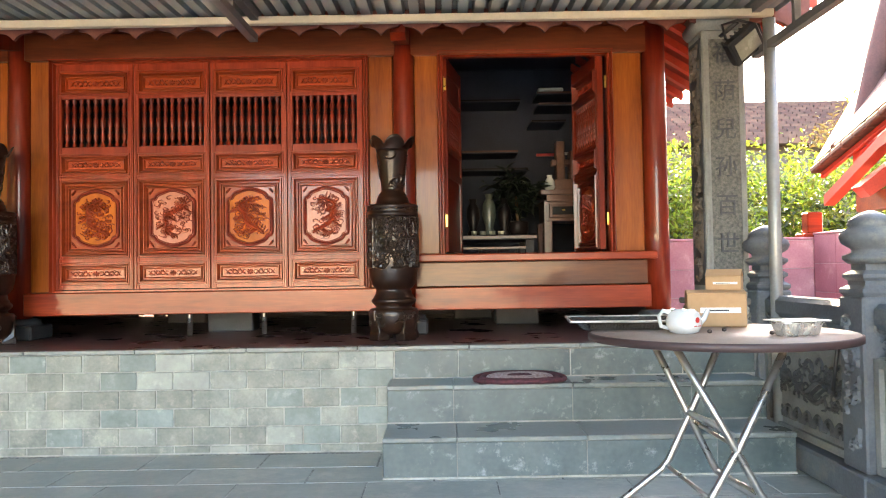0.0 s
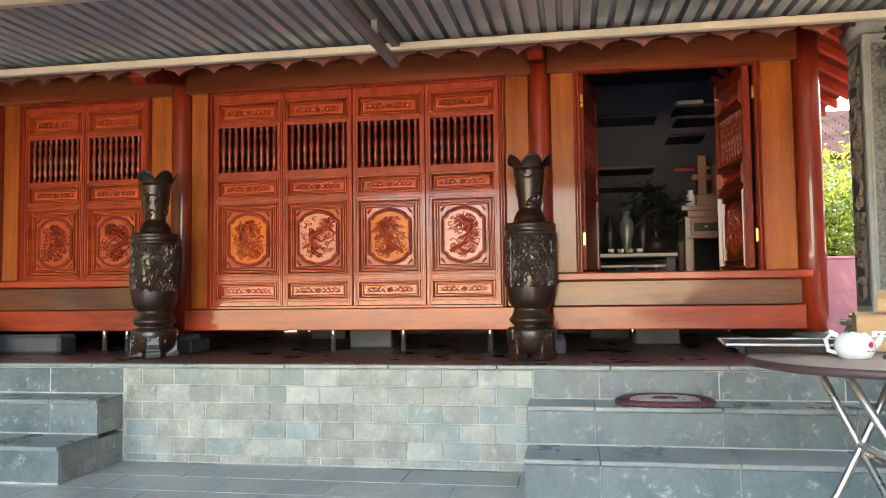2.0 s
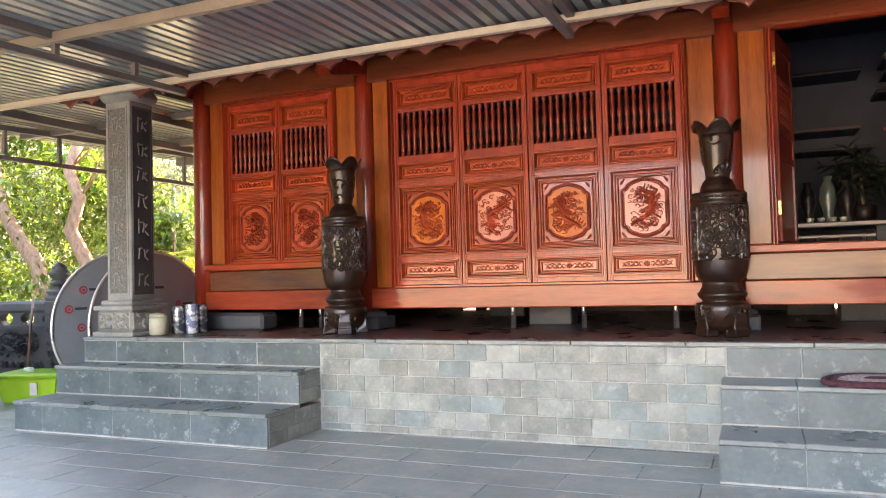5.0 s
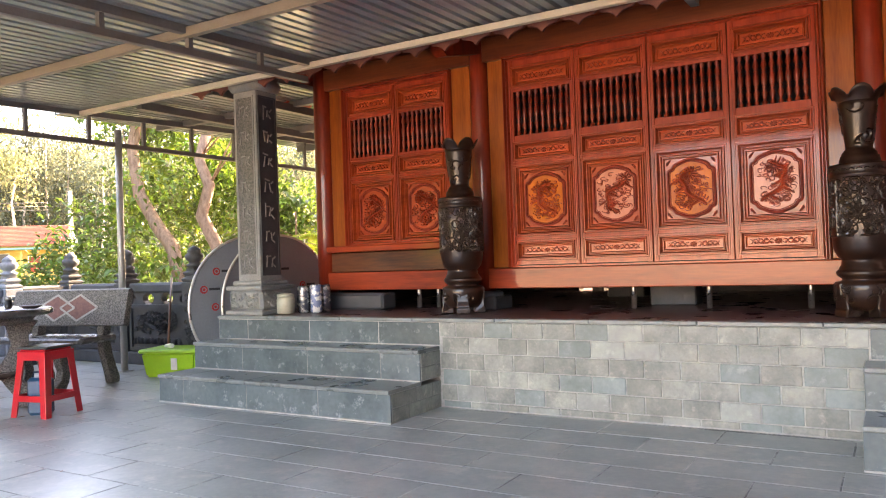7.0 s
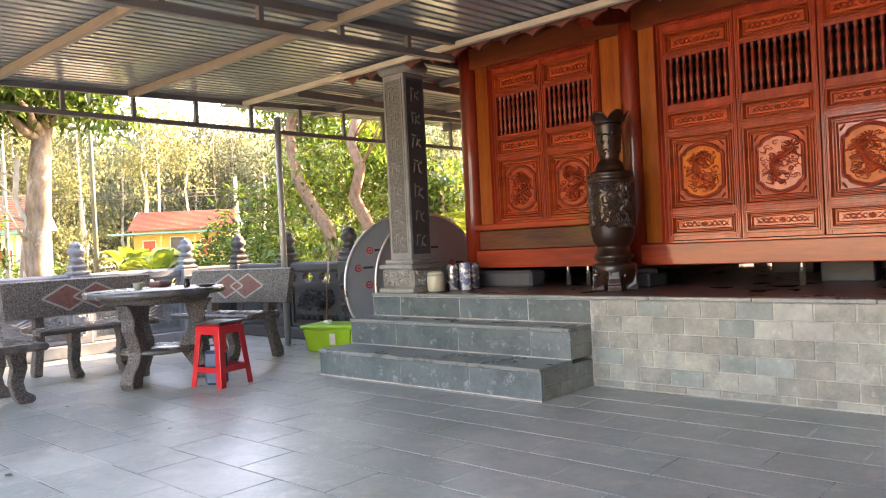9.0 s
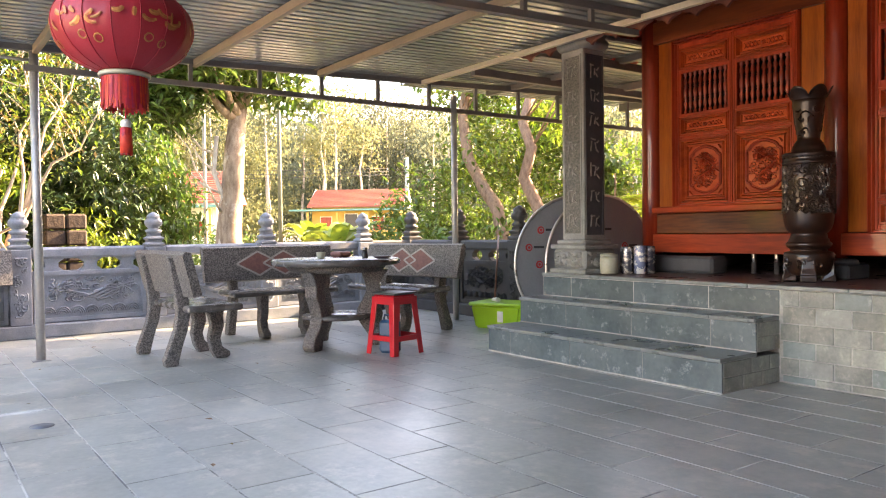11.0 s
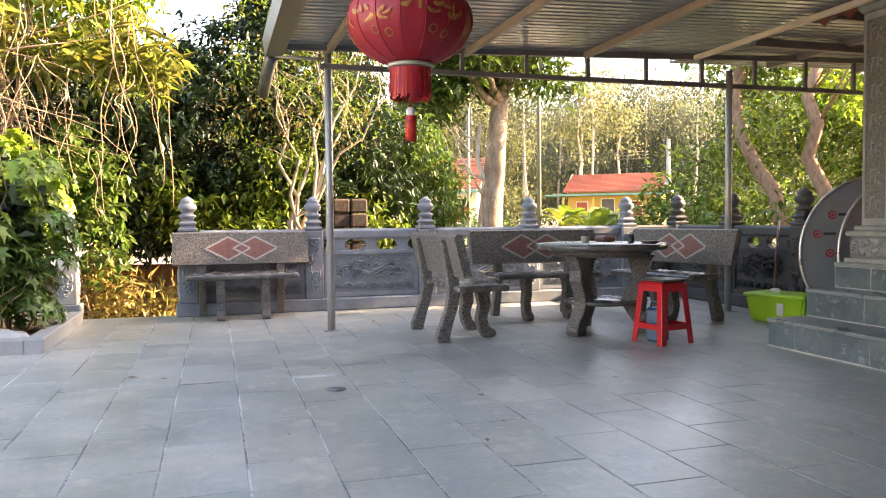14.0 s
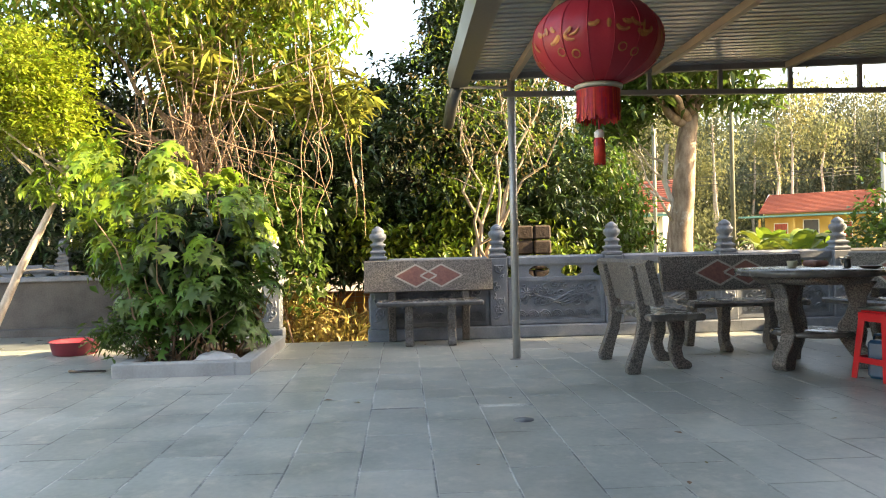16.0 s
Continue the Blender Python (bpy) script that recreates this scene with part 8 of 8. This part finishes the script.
auto_tree("backing_tree", "dense dark green tree behind the palm", (-7.4, 12.4, -0.45), (-7.3, 12.4, 2.6), 0.12, [(-7.6, 12.4, 2.6, 1.8, 1.0, 1.5), (-8.6, 11.8, 1.6, 1.2, 0.8, 1.4), (-6.4, 12.6, 3.2, 1.2, 0.9, 0.8)], 300, 14, 0.13, 0.16, 0.42, M["leaf_lime"], M["bark"], 81, nl=12, droop=0.5)
dk2 = thing("shaded_bush", "green leafy bush behind the crooked tree", "bush")
part("stem", tube(bmesh.new(), wobble((-7.9, 9.6, -0.45), (-7.8, 9.5, 1.8), 4, 0.05, 9), 0.04, 6, 0.015), M["bark"], dk2)
part("foliage", leaves("shaded_leaf", M["leaf_mid"], cloud([(-8.2, 9.5, 1.7, 0.5, 0.5, 0.7)], 90, 64, 0.2), 12, 0.12, 0.16, 0.42, 64, 0.35), None, dk2)
# low plants past the gate gap
gp = thing("gap_plants", "low golden-yellow sunlit plants past the gate gap", "plants", kind="stuff")
part("foliage", leaves("gap_leaf", M["leaf_gold"], cloud([(-8.6, -0.7, 0.0, 0.6, 0.6, 0.35), (-9.2, -0.1, -0.15, 0.8, 0.8, 0.3)], 120, 41, 0.1), 9, 0.08, 0.15, 0.12, 41, -0.9), None, gp)
part("climbing_foliage", leaves("gap_climber_leaf", M["leaf_gold"], cloud([(-8.1, -1.0, 0.15, 0.25, 0.28, 0.5)], 80, 43, 0.1), 11, 0.08, 0.10, 0.4, 43, 0.4), None, gp)
gb = thing("low_brick_wall", "low orange brick wall in the sunlit garden past the gap", "wall")
rng = random.Random(33)
for k in range(9):
    for i in range(14):
        part("brick", box_bm(-11.02, -10.9, -2.2 + i * 0.23 + (0.115 if k % 2 else 0), -1.98 + i * 0.23 + (0.115 if k % 2 else 0), -0.45 + k * 0.085, -0.372 + k * 0.085), M["brick_orange"], gb)
part("mortar_core", box_bm(-11.01, -10.915, -2.2, 1.1, -0.45, 0.30), M["mortar"], gb)
gd = thing("gap_bush", "dark shaded bush above the garden wall past the gap", "bush")
part("stem", tube(bmesh.new(), wobble((-9.9, -0.7, -0.45), (-9.9, -0.7, 0.9), 4, 0.05, 3), 0.03, 6, 0.01), M["bark"], gd)
part("foliage", leaves("gap_bush_leaf", M["leaf_dark"], cloud([(-9.9, -0.8, 1.05, 0.5, 0.9, 0.5)], 220, 45, 0.1), 14, 0.10, 0.13, 0.4, 45, 0.6), None, gd)
gp2 = thing("grass_tufts", "dry sunlit grass tufts in the garden", "grass", kind="stuff")
rng = random.Random(4)
part("blades", leaves("grass_blade", M["leaf_tan"], [(rng.uniform(-16, -7.9), rng.uniform(-4, 9), -0.42) for _ in range(1500)], 7, 0.07, 0.22, 0.10, 42, -0.9), None, gp2)
lw = thing("laterite_stack", "stack of rough brown laterite blocks behind the balustrade", "blocks")
rng = random.Random(2)
for i in range(2):
    for k in range(9):
        j_ = rng.uniform(-0.02, 0.02)
        part("laterite_block", box_bm(-9.0, -8.8 + j_, 1.49 + i * 0.215, 1.695 + i * 0.215, -0.45 + k * 0.18, -0.28 + k * 0.18, bevel=0.02), M["laterite"], lw)
bp_ = thing("banana_plant", "broad-leaved banana plant in the sunlit garden", "banana plant")
bm = bmesh.new()
vs, fs = [], []
rng = random.Random(6)
for cx, cy in ((-15.5, 7.9), (-15.0, 8.8), (-16.2, 8.3), (-12.6, 7.0)):
    tube(bm, [(cx, cy, -0.45), (cx, cy, 0.75)], 0.09, 8, 0.06)
    for i in range(8):
        a0 = i * 0.785 + rng.uniform(-0.2, 0.2)
        ln = rng.uniform(0.6, 1.0)
        rise = rng.uniform(1.0, 1.6)
        prev = None
        for k in range(7):
            q = k / 6
            p = Vector((cx + math.cos(a0) * ln * q, cy + math.sin(a0) * ln * q, 0.45 + rise * q - 0.9 * q * q))
            w = 0.17 * math.sin(math.pi * min(1, 0.12 + 0.88 * q)) + 0.01
            s = Vector((-math.sin(a0), math.cos(a0), 0)) * w
            b = len(vs)
            vs += [p - s + Vector((0, 0, 0.05)), p, p + s + Vector((0, 0, 0.05))]
            if prev is not None:
                fs += [(prev, prev + 1, b + 1, b), (prev + 1, prev + 2, b + 2, b + 1)]
            prev = b
part("stalks", bm, M["leaf_mid"], bp_)
tagged(part("leaf_fan", raw_mesh("leaf_fan", vs, fs, M["leaf_sun"]), None, bp_), kind="stuff")
hb = thing("hedge_row", "mixed low sunlit bushes along the garden edge", "bushes", kind="stuff")
part("foliage", leaves("hedge_leaf", M["leaf_mid"], cloud([(-13.0, 2.4, 0.4, 1.0, 1.6, 1.0), (-17.5, 5.0, 0.2, 1.2, 3.0, 0.9), (-12.0, 8.6, 0.4, 1.2, 1.6, 0.9), (-9.3, 6.6, 0.3, 1.2, 0.6, 0.8), (-12.0, 8.7, 1.4, 0.8, 0.9, 1.0)], 1100, 43, 0.2), 12, 0.16, 0.16, 0.4, 43, 0.2), None, hb)


# ---- houses, poles and wood beyond ----
def cottage(name, label, x, y, w, d, h, rh, rz, wall, z0=-0.45):
    th = thing(name, label, "house", at=(x, y, z0), rz=rz)
    part("wall", box_bm(-w / 2, w / 2, -d / 2, d / 2, 0, h), wall, th)
    n = 14
    for s in (-1, 1):
        out = []
        for k in range(n):
            a, b = k / n, (k + 1) / n
            out += [(s * (d / 2 + 0.35) * (1 - a), h + rh * a + 0.05), (s * (d / 2 + 0.35) * (1 - b), h + rh * b)]
        out += [(0.0, h + rh - 0.08), (s * (d / 2 + 0.35), h - 0.08)]
        part("roof", plate(bmesh.new(), out, -w / 2 - 0.3, w / 2 + 0.3, lambda a, b, t: (t, a, b)), M["tile_red"], th)
    for s in (-1, 1):
        bm = bmesh.new()
        plate(bm, [(-d / 2 - 0.1, h), (d / 2 + 0.1, h), (0, h + rh + 0.05)], s * (w / 2 + 0.31) - 0.03, s * (w / 2 + 0.31) + 0.03, lambda a, b, t: (t, a, b))
        part("gable", bm, M["paint_white"], th)
    part("porch_roof", box_bm(-w / 2 - 1.3, w / 2 + 0.9, -d / 2 - 1.6, -d / 2, h - 0.35, h - 0.24), M["paint_teal"], th)
    for q in (-0.5, -0.17, 0.17, 0.5):
        part("porch_post", box_bm(q * w - 0.07, q * w + 0.07, -d / 2 - 1.25, -d / 2 - 1.11, 0, h - 0.45), M["paint_yellow"], th)
    for q, ww, z1, z2, mm in ((-0.05, 0.9, 0.0, 2.0, "wood_dark"), (0.26, 0.8, 0.8, 1.8, "wood_red"), (-0.34, 0.8, 0.8, 1.8, "wood_red")):
        win = part("door" if z1 == 0 else "window", box_bm(q * w - ww / 2, q * w + ww / 2, -d / 2 - 0.03, -d / 2 + 0.02, z1, z2), M[mm], th)
        part("door_frame" if z1 == 0 else "window_frame", box_bm(q * w - ww / 2 - 0.06, q * w + ww / 2 + 0.06, -d / 2 - 0.02, -d / 2 + 0.01, z1, z2 + 0.06), M["paint_white"], win)
    return th


cottage("yellow_cottage", "yellow cottage with a red tiled roof and teal porch", -50.7, 29.3, 6.6, 4.4, 2.6, 1.35, 48, M["paint_yellow"], 0.25)
cottage("white_cottage", "white-gabled cottage with a bright red roof", -49.0, 16.2, 4.0, 5.0, 3.0, 2.1, 52, M["paint_white"], -0.1)
for x, y, h, r in ((-16.0, 5.64, 4.6, 0.045), (-16.0, 7.38, 6.0, 0.055), (-30.0, 20.0, 4.9, 0.11)):
    g = thing("utility_pole", "weathered concrete utility pole in the garden", "pole", at=(x, y, -0.45), group="poles beyond the terrace")
    part("shaft", tube(bmesh.new(), [(0, 0, 0), (0, 0, h)], r, 10, r * 0.75), M["pole_dark" if h > 5.5 else "concrete_pole"], g)
wr = thing("overhead_wires", "thin sagging overhead wires beyond the garden", "wires")
for k in range(3):
    a, b = Vector((-30.0, 19.0, 3.9 - 0.15 * k)), Vector((-36, -2.0, 4.0 - 0.2 * k))
    part("wire", tube(bmesh.new(), [a.lerp(b, q / 10) - Vector((0, 0, 1.2 * (q / 10) * (1 - q / 10))) for q in range(11)], 0.010, 5), M["wire"], wr)
rd = thing("garden_lane", "pale sunlit concrete lane beyond the garden", "lane", kind="structure")
part("lane_slab", box_bm(-20.5, -18.0, -30, 40, -0.45, -0.40), M["sill_white"], rd)
part("lane_wall", box_bm(-21.2, -21.0, -6, 11.0, -0.45, 0.35), M["sill_white"], rd)

wd = thing("far_wood", "hazy sunlit wood of tall slender trees on the rise", "wood", kind="stuff")
rng = random.Random(77)
bm = bmesh.new()
groups = [[], [], [], []]
for i in range(300):
    ang = rng.uniform(-1.25, 1.45)
    dist = rng.uniform(62, 115)
    x, y = -dist * math.cos(ang), dist * math.sin(ang) + 6
    if x > -12:
        continue
    hgt = rng.uniform(13.0, 18.5) * (0.72 + dist / 330)
    tube(bm, wobble((x, y, -0.4), (x + rng.uniform(-0.8, 0.8), y + rng.uniform(-0.8, 0.8), hgt * 0.9), 4, 0.3, i), 0.16, 5, 0.05)
    rr = rng.uniform(2.0, 4.4)
    cl = cloud([(x, y, hgt * 0.72, rr, rr, hgt * 0.28), (x + rng.uniform(-2, 2), y + rng.uniform(-2, 2), hgt * 0.42, rr * 0.9, rr * 0.9, hgt * 0.17)], 66, i, 0.2)
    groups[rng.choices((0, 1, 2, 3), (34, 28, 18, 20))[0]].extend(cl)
for i in range(46):
    ang = rng.uniform(-0.9, 1.3)
    dist = rng.uniform(58.5, 63)
    x, y = -dist * math.cos(ang), dist * math.sin(ang) + 6
    hgt = rng.uniform(8.5, 13.5)
    tube(bm, wobble((x, y, -0.4), (x + rng.uniform(-0.6, 0.6), y + rng.uniform(-0.6, 0.6), hgt), 5, 0.22, 600 + i), 0.13, 6, 0.04)
    groups[(3, 0, 1)[i % 3]].extend(cloud([(x, y, hgt * 0.86, 1.5, 1.5, hgt * 0.15), (x, y + 0.8, hgt * 0.62, 0.9, 0.9, hgt * 0.05)], 26, 700 + i, 0.1))
for i in range(170):
    ang = rng.uniform(-1.3, 1.45)
    dist = rng.uniform(60, 85)
    x, y = -dist * math.cos(ang), dist * math.sin(ang) + 6
    if x < -12:
        groups[(0, 1, 2, 1)[i % 4]].extend(cloud([(x, y, 1.6, 3.2, 3.2, 2.8)], 34, 900 + i, 0.2))
back_pts = []
for i in range(330):
    ang = -1.3 + 2.75 * i / 330 + rng.uniform(-0.02, 0.02)
    dist = rng.uniform(118, 132)
    x, y = -dist * math.cos(ang), dist * math.sin(ang) + 6
    if x < -20:
        back_pts.extend(cloud([(x, y, 10.5, 3.4, 3.4, 10.5 * rng.uniform(0.75, 1.1))], 60, 2000 + i, 0.0))
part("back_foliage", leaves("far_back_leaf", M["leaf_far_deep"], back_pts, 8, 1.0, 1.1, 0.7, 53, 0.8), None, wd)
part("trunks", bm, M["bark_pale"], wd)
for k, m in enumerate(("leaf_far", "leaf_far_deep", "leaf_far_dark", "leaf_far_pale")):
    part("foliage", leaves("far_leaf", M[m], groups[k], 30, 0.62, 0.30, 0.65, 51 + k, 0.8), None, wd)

# ---- east side: pink wall, bushes, neighbour's roofs ----
pw = thing("pink_wall", "pink marbled boundary wall", "wall", kind="structure")
part("wall_run", box_bm(2.55, 4.02, 7.012, 7.2, -0.45, 1.20), M["mortar"], pw)
part("wall_return", box_bm(3.962, 4.15, 4.2, 7.0, -0.45, 1.24), M["mortar"], pw)
part("wall_coping", box_bm(2.55, 4.15, 6.995, 7.22, 1.20, 1.225, bevel=0.006), M["wall_pink"], pw)
part("wall_coping", box_bm(3.945, 4.17, 4.2, 6.99, 1.24, 1.262, bevel=0.006), M["wall_pink"], pw)
for k in range(6):
    z0 = 1.198 - 0.25 * (k + 1)
    for i in range(4):
        x0 = 2.55 + 0.37 * i
        part("tile", box_bm(x0 + 0.002, min(4.0, x0 + 0.368), 7.0, 7.012, z0 + 0.002, z0 + 0.248, bevel=0.002), M["wall_pink"], pw)
    for i in range(8):
        y0 = 6.98 - 0.37 * (i + 1)
        part("tile", box_bm(3.95, 3.962, max(4.2, y0 + 0.002), y0 + 0.368, z0 + 0.042, z0 + 0.288, bevel=0.002), M["wall_pink"], pw)
# tall unseen wall, added to cut eastern sky light on the steps
part("unseen_wall", box_bm(4.05, 4.25, -7.0, 3.1, -0.45, 4.6), M["wall_grey"], pw)
rp_ = thing("red_gate_post", "small red painted post on the boundary wall", "post", at=(4.0, 7.1, 1.2))
part("post_base", box_bm(-0.12, 0.12, -0.1, 0.1, 0, 0.06, bevel=0.01), M["wood_red_h"], rp_)
part("post_shaft", box_bm(-0.07, 0.07, -0.06, 0.06, 0.06, 0.25, bevel=0.01), M["wood_red_h"], rp_)
bb = thing("plastic_bag", "small blue and white plastic bag on the boundary wall", "bag", at=(3.55, 7.10, 1.225))
for nm, mm, x0, r in (("blue_fold", "bag_blue", 0.035, 0.055), ("white_fold", "polybag", -0.04, 0.045)):
    bm = bmesh.new()
    bmesh.ops.create_icosphere(bm, subdivisions=2, radius=r)
    for v in bm.verts:
        v.co = Vector((v.co.x * 1.3 + x0, v.co.y, max(0.0, v.co.z * 0.8 + 0.025))) * (1 + 0.2 * noise.noise(v.co * 30))
    part(nm, bm, M[mm], bb)
ss = thing("black_strap", "thin black strap hanging on the stone balustrade", "strap")
part("strap", tube(bmesh.new(), [(2.38, 3.50, 0.74), (2.34, 3.50, 0.62), (2.335, 3.52, 0.52), (2.335, 3.54, 0.43)], 0.009, 6, 0.007), M["plastic_black"], ss)
eb = thing("east_bushes", "bright sunlit bushes behind the pink wall", "bushes", kind="stuff")
part("foliage", leaves("east_leaf", M["leaf_sun"], cloud([(4.0, 9.5, 1.3, 1.8, 1.0, 1.3), (3.0, 10.0, 1.6, 1.0, 1.0, 1.2), (6.5, 10.0, 1.2, 2.0, 1.2, 1.5), (3.2, 8.6, 1.2, 0.8, 0.6, 0.9)], 1700, 61, 0.3), 20, 0.15, 0.085, 0.45, 61, 0.3), None, eb)
# shade within the bushes is put in as darker leaves
part("inner_foliage", leaves("east_shade_leaf", M["leaf_dark"], cloud([(4.0, 9.6, 1.1, 1.6, 0.8, 1.1), (3.0, 10.1, 1.4, 0.9, 0.8, 1.0), (6.5, 10.2, 1.0, 1.8, 1.0, 1.3)], 700, 63, 0.0), 12, 0.15, 0.12, 0.45, 63, 0.3), None, eb)
auto_tree("tan_tree", "tan-leaved tree behind the bushes", (7.4, 11.5, -0.45), (7.4, 11.5, 2.2), 0.09, [(7.3, 11.5, 2.7, 1.1, 0.9, 0.9)], 260, 11, 0.12, 0.12, 0.4, M["leaf_tan"], M["bark"], 62)


def old_roof(name, label, cx, cy, w, d, z0, rh):
    th = thing(name, label, "house", at=(cx, cy, -0.45))
    part("wall", box_bm(-w / 2 + 0.4, w / 2 - 0.4, -d / 2 + 0.4, d / 2 - 0.4, 0, z0), M["wall_grey"], th)
    n = 16
    for s in (-1, 1):
        bm = bmesh.new()
        for k in range(n):
            a, b = k / n, (k + 1) / n
            ya, yb = s * d / 2 * (1 - a), s * d / 2 * (1 - b)
            for q in range(int(w / 0.24)):
                bx(bm, -w / 2 + q * 0.24, -w / 2 + q * 0.24 + 0.22, min(ya, yb), max(ya, yb), z0 + rh * a, z0 + rh * b + 0.03)
        part("roof", bm, M["tile_brown"], th)
    return th


old_roof("neighbour_house", "grey house with an old brown tiled roof", 6.0, 17.0, 11.0, 6.0, 3.65, 1.35)
# neighbouring shrine roof with red soffit and curved eave
nb = thing("neighbour_shrine", "neighbouring shrine with red soffit and tiled curved eave", "shrine")


def eave_z(y):
    return 1.79 + 0.275 * min(1.9, 7.26 - y) + 0.05 * min(4.2, max(0.0, 5.36 - y))


# the southern run is unseen, carried on to hold back light from the east
NS = 30
vs, fs = [], []
for j in range(NS + 1):
    y = 7.26 - 15.26 * j / NS
    for k in range(7):
        q = k / 6
        vs.append((4.15 + 2.6 * q, y + 0.9 * q * (1 if j == 0 else 0), eave_z(y) + 3.0 * q ** 0.9))
for j in range(NS):
    for k in range(6):
        a = j * 7 + k
        fs.append((a, a + 1, a + 8, a + 7))
part("soffit", raw_mesh("soffit", vs, fs, M["soffit"]), None, nb, "red painted soffit")
part("tiled_slope", raw_mesh("tiled_slope", [(x - 0.03, y + 0.03, z + 0.13) for x, y, z in vs], fs, M["tile_brown"]), None, nb)
for k in range(80):
    y = 7.2 - 0.19 * k
    o = part("eave_tile", box_bm(-0.04, 0.14, -0.092, 0.092, 0.045, 0.10, bevel=0.012), M["tile_brown"], nb)
    o.matrix_basis = pose(4.13, y, eave_z(y), -15 if y > 5.36 else -3, 0, 0)
for k in range(24):
    y = 6.7 - 0.6 * k
    bm = bmesh.new()
    plate(bm, [(4.2, eave_z(y) - 0.10), (4.2, eave_z(y) - 0.01), (5.4, eave_z(y) + 0.85), (5.4, eave_z(y) + 0.70)], y - 0.06, y + 0.06, lambda a, b, t: (a, t, b))
    part("soffit_rafter", bm, M["soffit"], nb)
part("fascia_board", plate(bmesh.new(), [(7.24, eave_z(7.24) - 0.02), (7.24, eave_z(7.24) + 0.03), (5.36, eave_z(5.36) + 0.03), (1.9, eave_z(1.9) + 0.03), (-8.0, eave_z(1.9) + 0.03), (-8.0, eave_z(1.9) - 0.02), (1.9, eave_z(1.9) - 0.02), (5.36, eave_z(5.36) - 0.02)], 4.16, 4.19, lambda a, b, t: (t, a, b)), M["soffit"], nb)
part("eave_beam", box_bm(4.20, 4.34, -8.0, 6.74, 1.42, 1.58, bevel=0.01), M["wood_lintel"], nb)
part("eave_purlin", plate(bmesh.new(), [(7.08, 1.51), (7.08, 1.60), (6.19, 1.98), (5.2, 2.22), (-8.0, 2.30), (-8.0, 2.22), (5.2, 2.13), (6.19, 1.89)], 4.10, 4.20, lambda a, b, t: (t, a, b)), M["soffit"], nb)
for y in (6.4, 4.4, 2.0, -1.0, -4.0, -7.0):
    bm = bmesh.new()
    plate(bm, [(4.02, 1.60), (4.10, 1.52), (4.75, 1.95), (4.75, 2.15)], y - 0.07, y + 0.07, lambda a, b, t: (a, t, b))
    part("bracket", bm, M["soffit"], nb)
    part("shrine_column", lathe(bmesh.new(), [(0.11, -0.45), (0.11, 2.2)], 18, 4.75, y), M["wood_red"], nb)
part("hip_ridge", tube(bmesh.new(), [(4.17, 6.95, 1.98), (4.37, 6.98, 2.17), (4.50, 6.98, 2.52), (4.67, 7.0, 3.14), (4.95, 7.0, 4.2)], 0.08, 8, 0.12), M["tile_brown"], nb)
# unseen length of wall, added to block eastern light too
part("shrine_wall", box_bm(4.95, 7.5, -14.0, 6.3, -0.45, 2.9), M["wall_pink"], nb)

# ---- slate slabs of the terrace, last ----
slab_full = finish(box_bm(0.0035, 0.5965, 0.0035, 0.2965, -0.03, 0.0, bevel=0.0015), "slab", M["slate_floor"])
far_v, far_f = [], []
count = 0
rng = random.Random(31)
LINES = [2.375 - 0.3075 * k for k in range(28, 0, -1)] + [2.375 + 0.2825 * k for k in range(12)]
for j, (y, y1) in enumerate(zip(LINES, LINES[1:])):
    x = -8.8 + 0.036 * (y - 1.0) + (0.3 if j % 2 else 0.0)
    while x < 2.5:
        a, b = max(x, -7.34), min(x + 0.6, 2.54)
        c, d = max(y, -6.0), min(y1, 4.38)
        if x + 0.6 < -4.0:
            b, d = min(b, -4.07), min(y1, 5.34)
        z = rng.uniform(0.0, 0.0006)
        if b - a > 0.599 and d - c > 0.28 and -6.2 < x < 1.4 and -0.7 < y < 3.75 and count < 300:
            o = part("slab", slab_full, None, pavement)
            o.location = (x, y, z)
            o.scale = (1, (y1 - y) / 0.3, 1)
            count += 1
        elif b - a > 0.05 and d - c > 0.03:
            k = len(far_v)
            e, g = 0.004, 0.0015
            far_v += [(a + e, c + e, z - 0.004), (b - e, c + e, z - 0.004), (b - e, d - e, z - 0.004), (a + e, d - e, z - 0.004), (a + e + g, c + e + g, z), (b - e - g, c + e + g, z), (b - e - g, d - e - g, z), (a + e + g, d - e - g, z)]
            far_f += [(k + 4, k + 5, k + 6, k + 7), (k, k + 1, k + 5, k + 4), (k + 1, k + 2, k + 6, k + 5), (k + 2, k + 3, k + 7, k + 6), (k + 3, k, k + 4, k + 7)]
        x += 0.6
tagged(part("far_slabs", raw_mesh("far_slabs", far_v, far_f, M["slate_floor_world"]), None, pavement), kind="stuff")
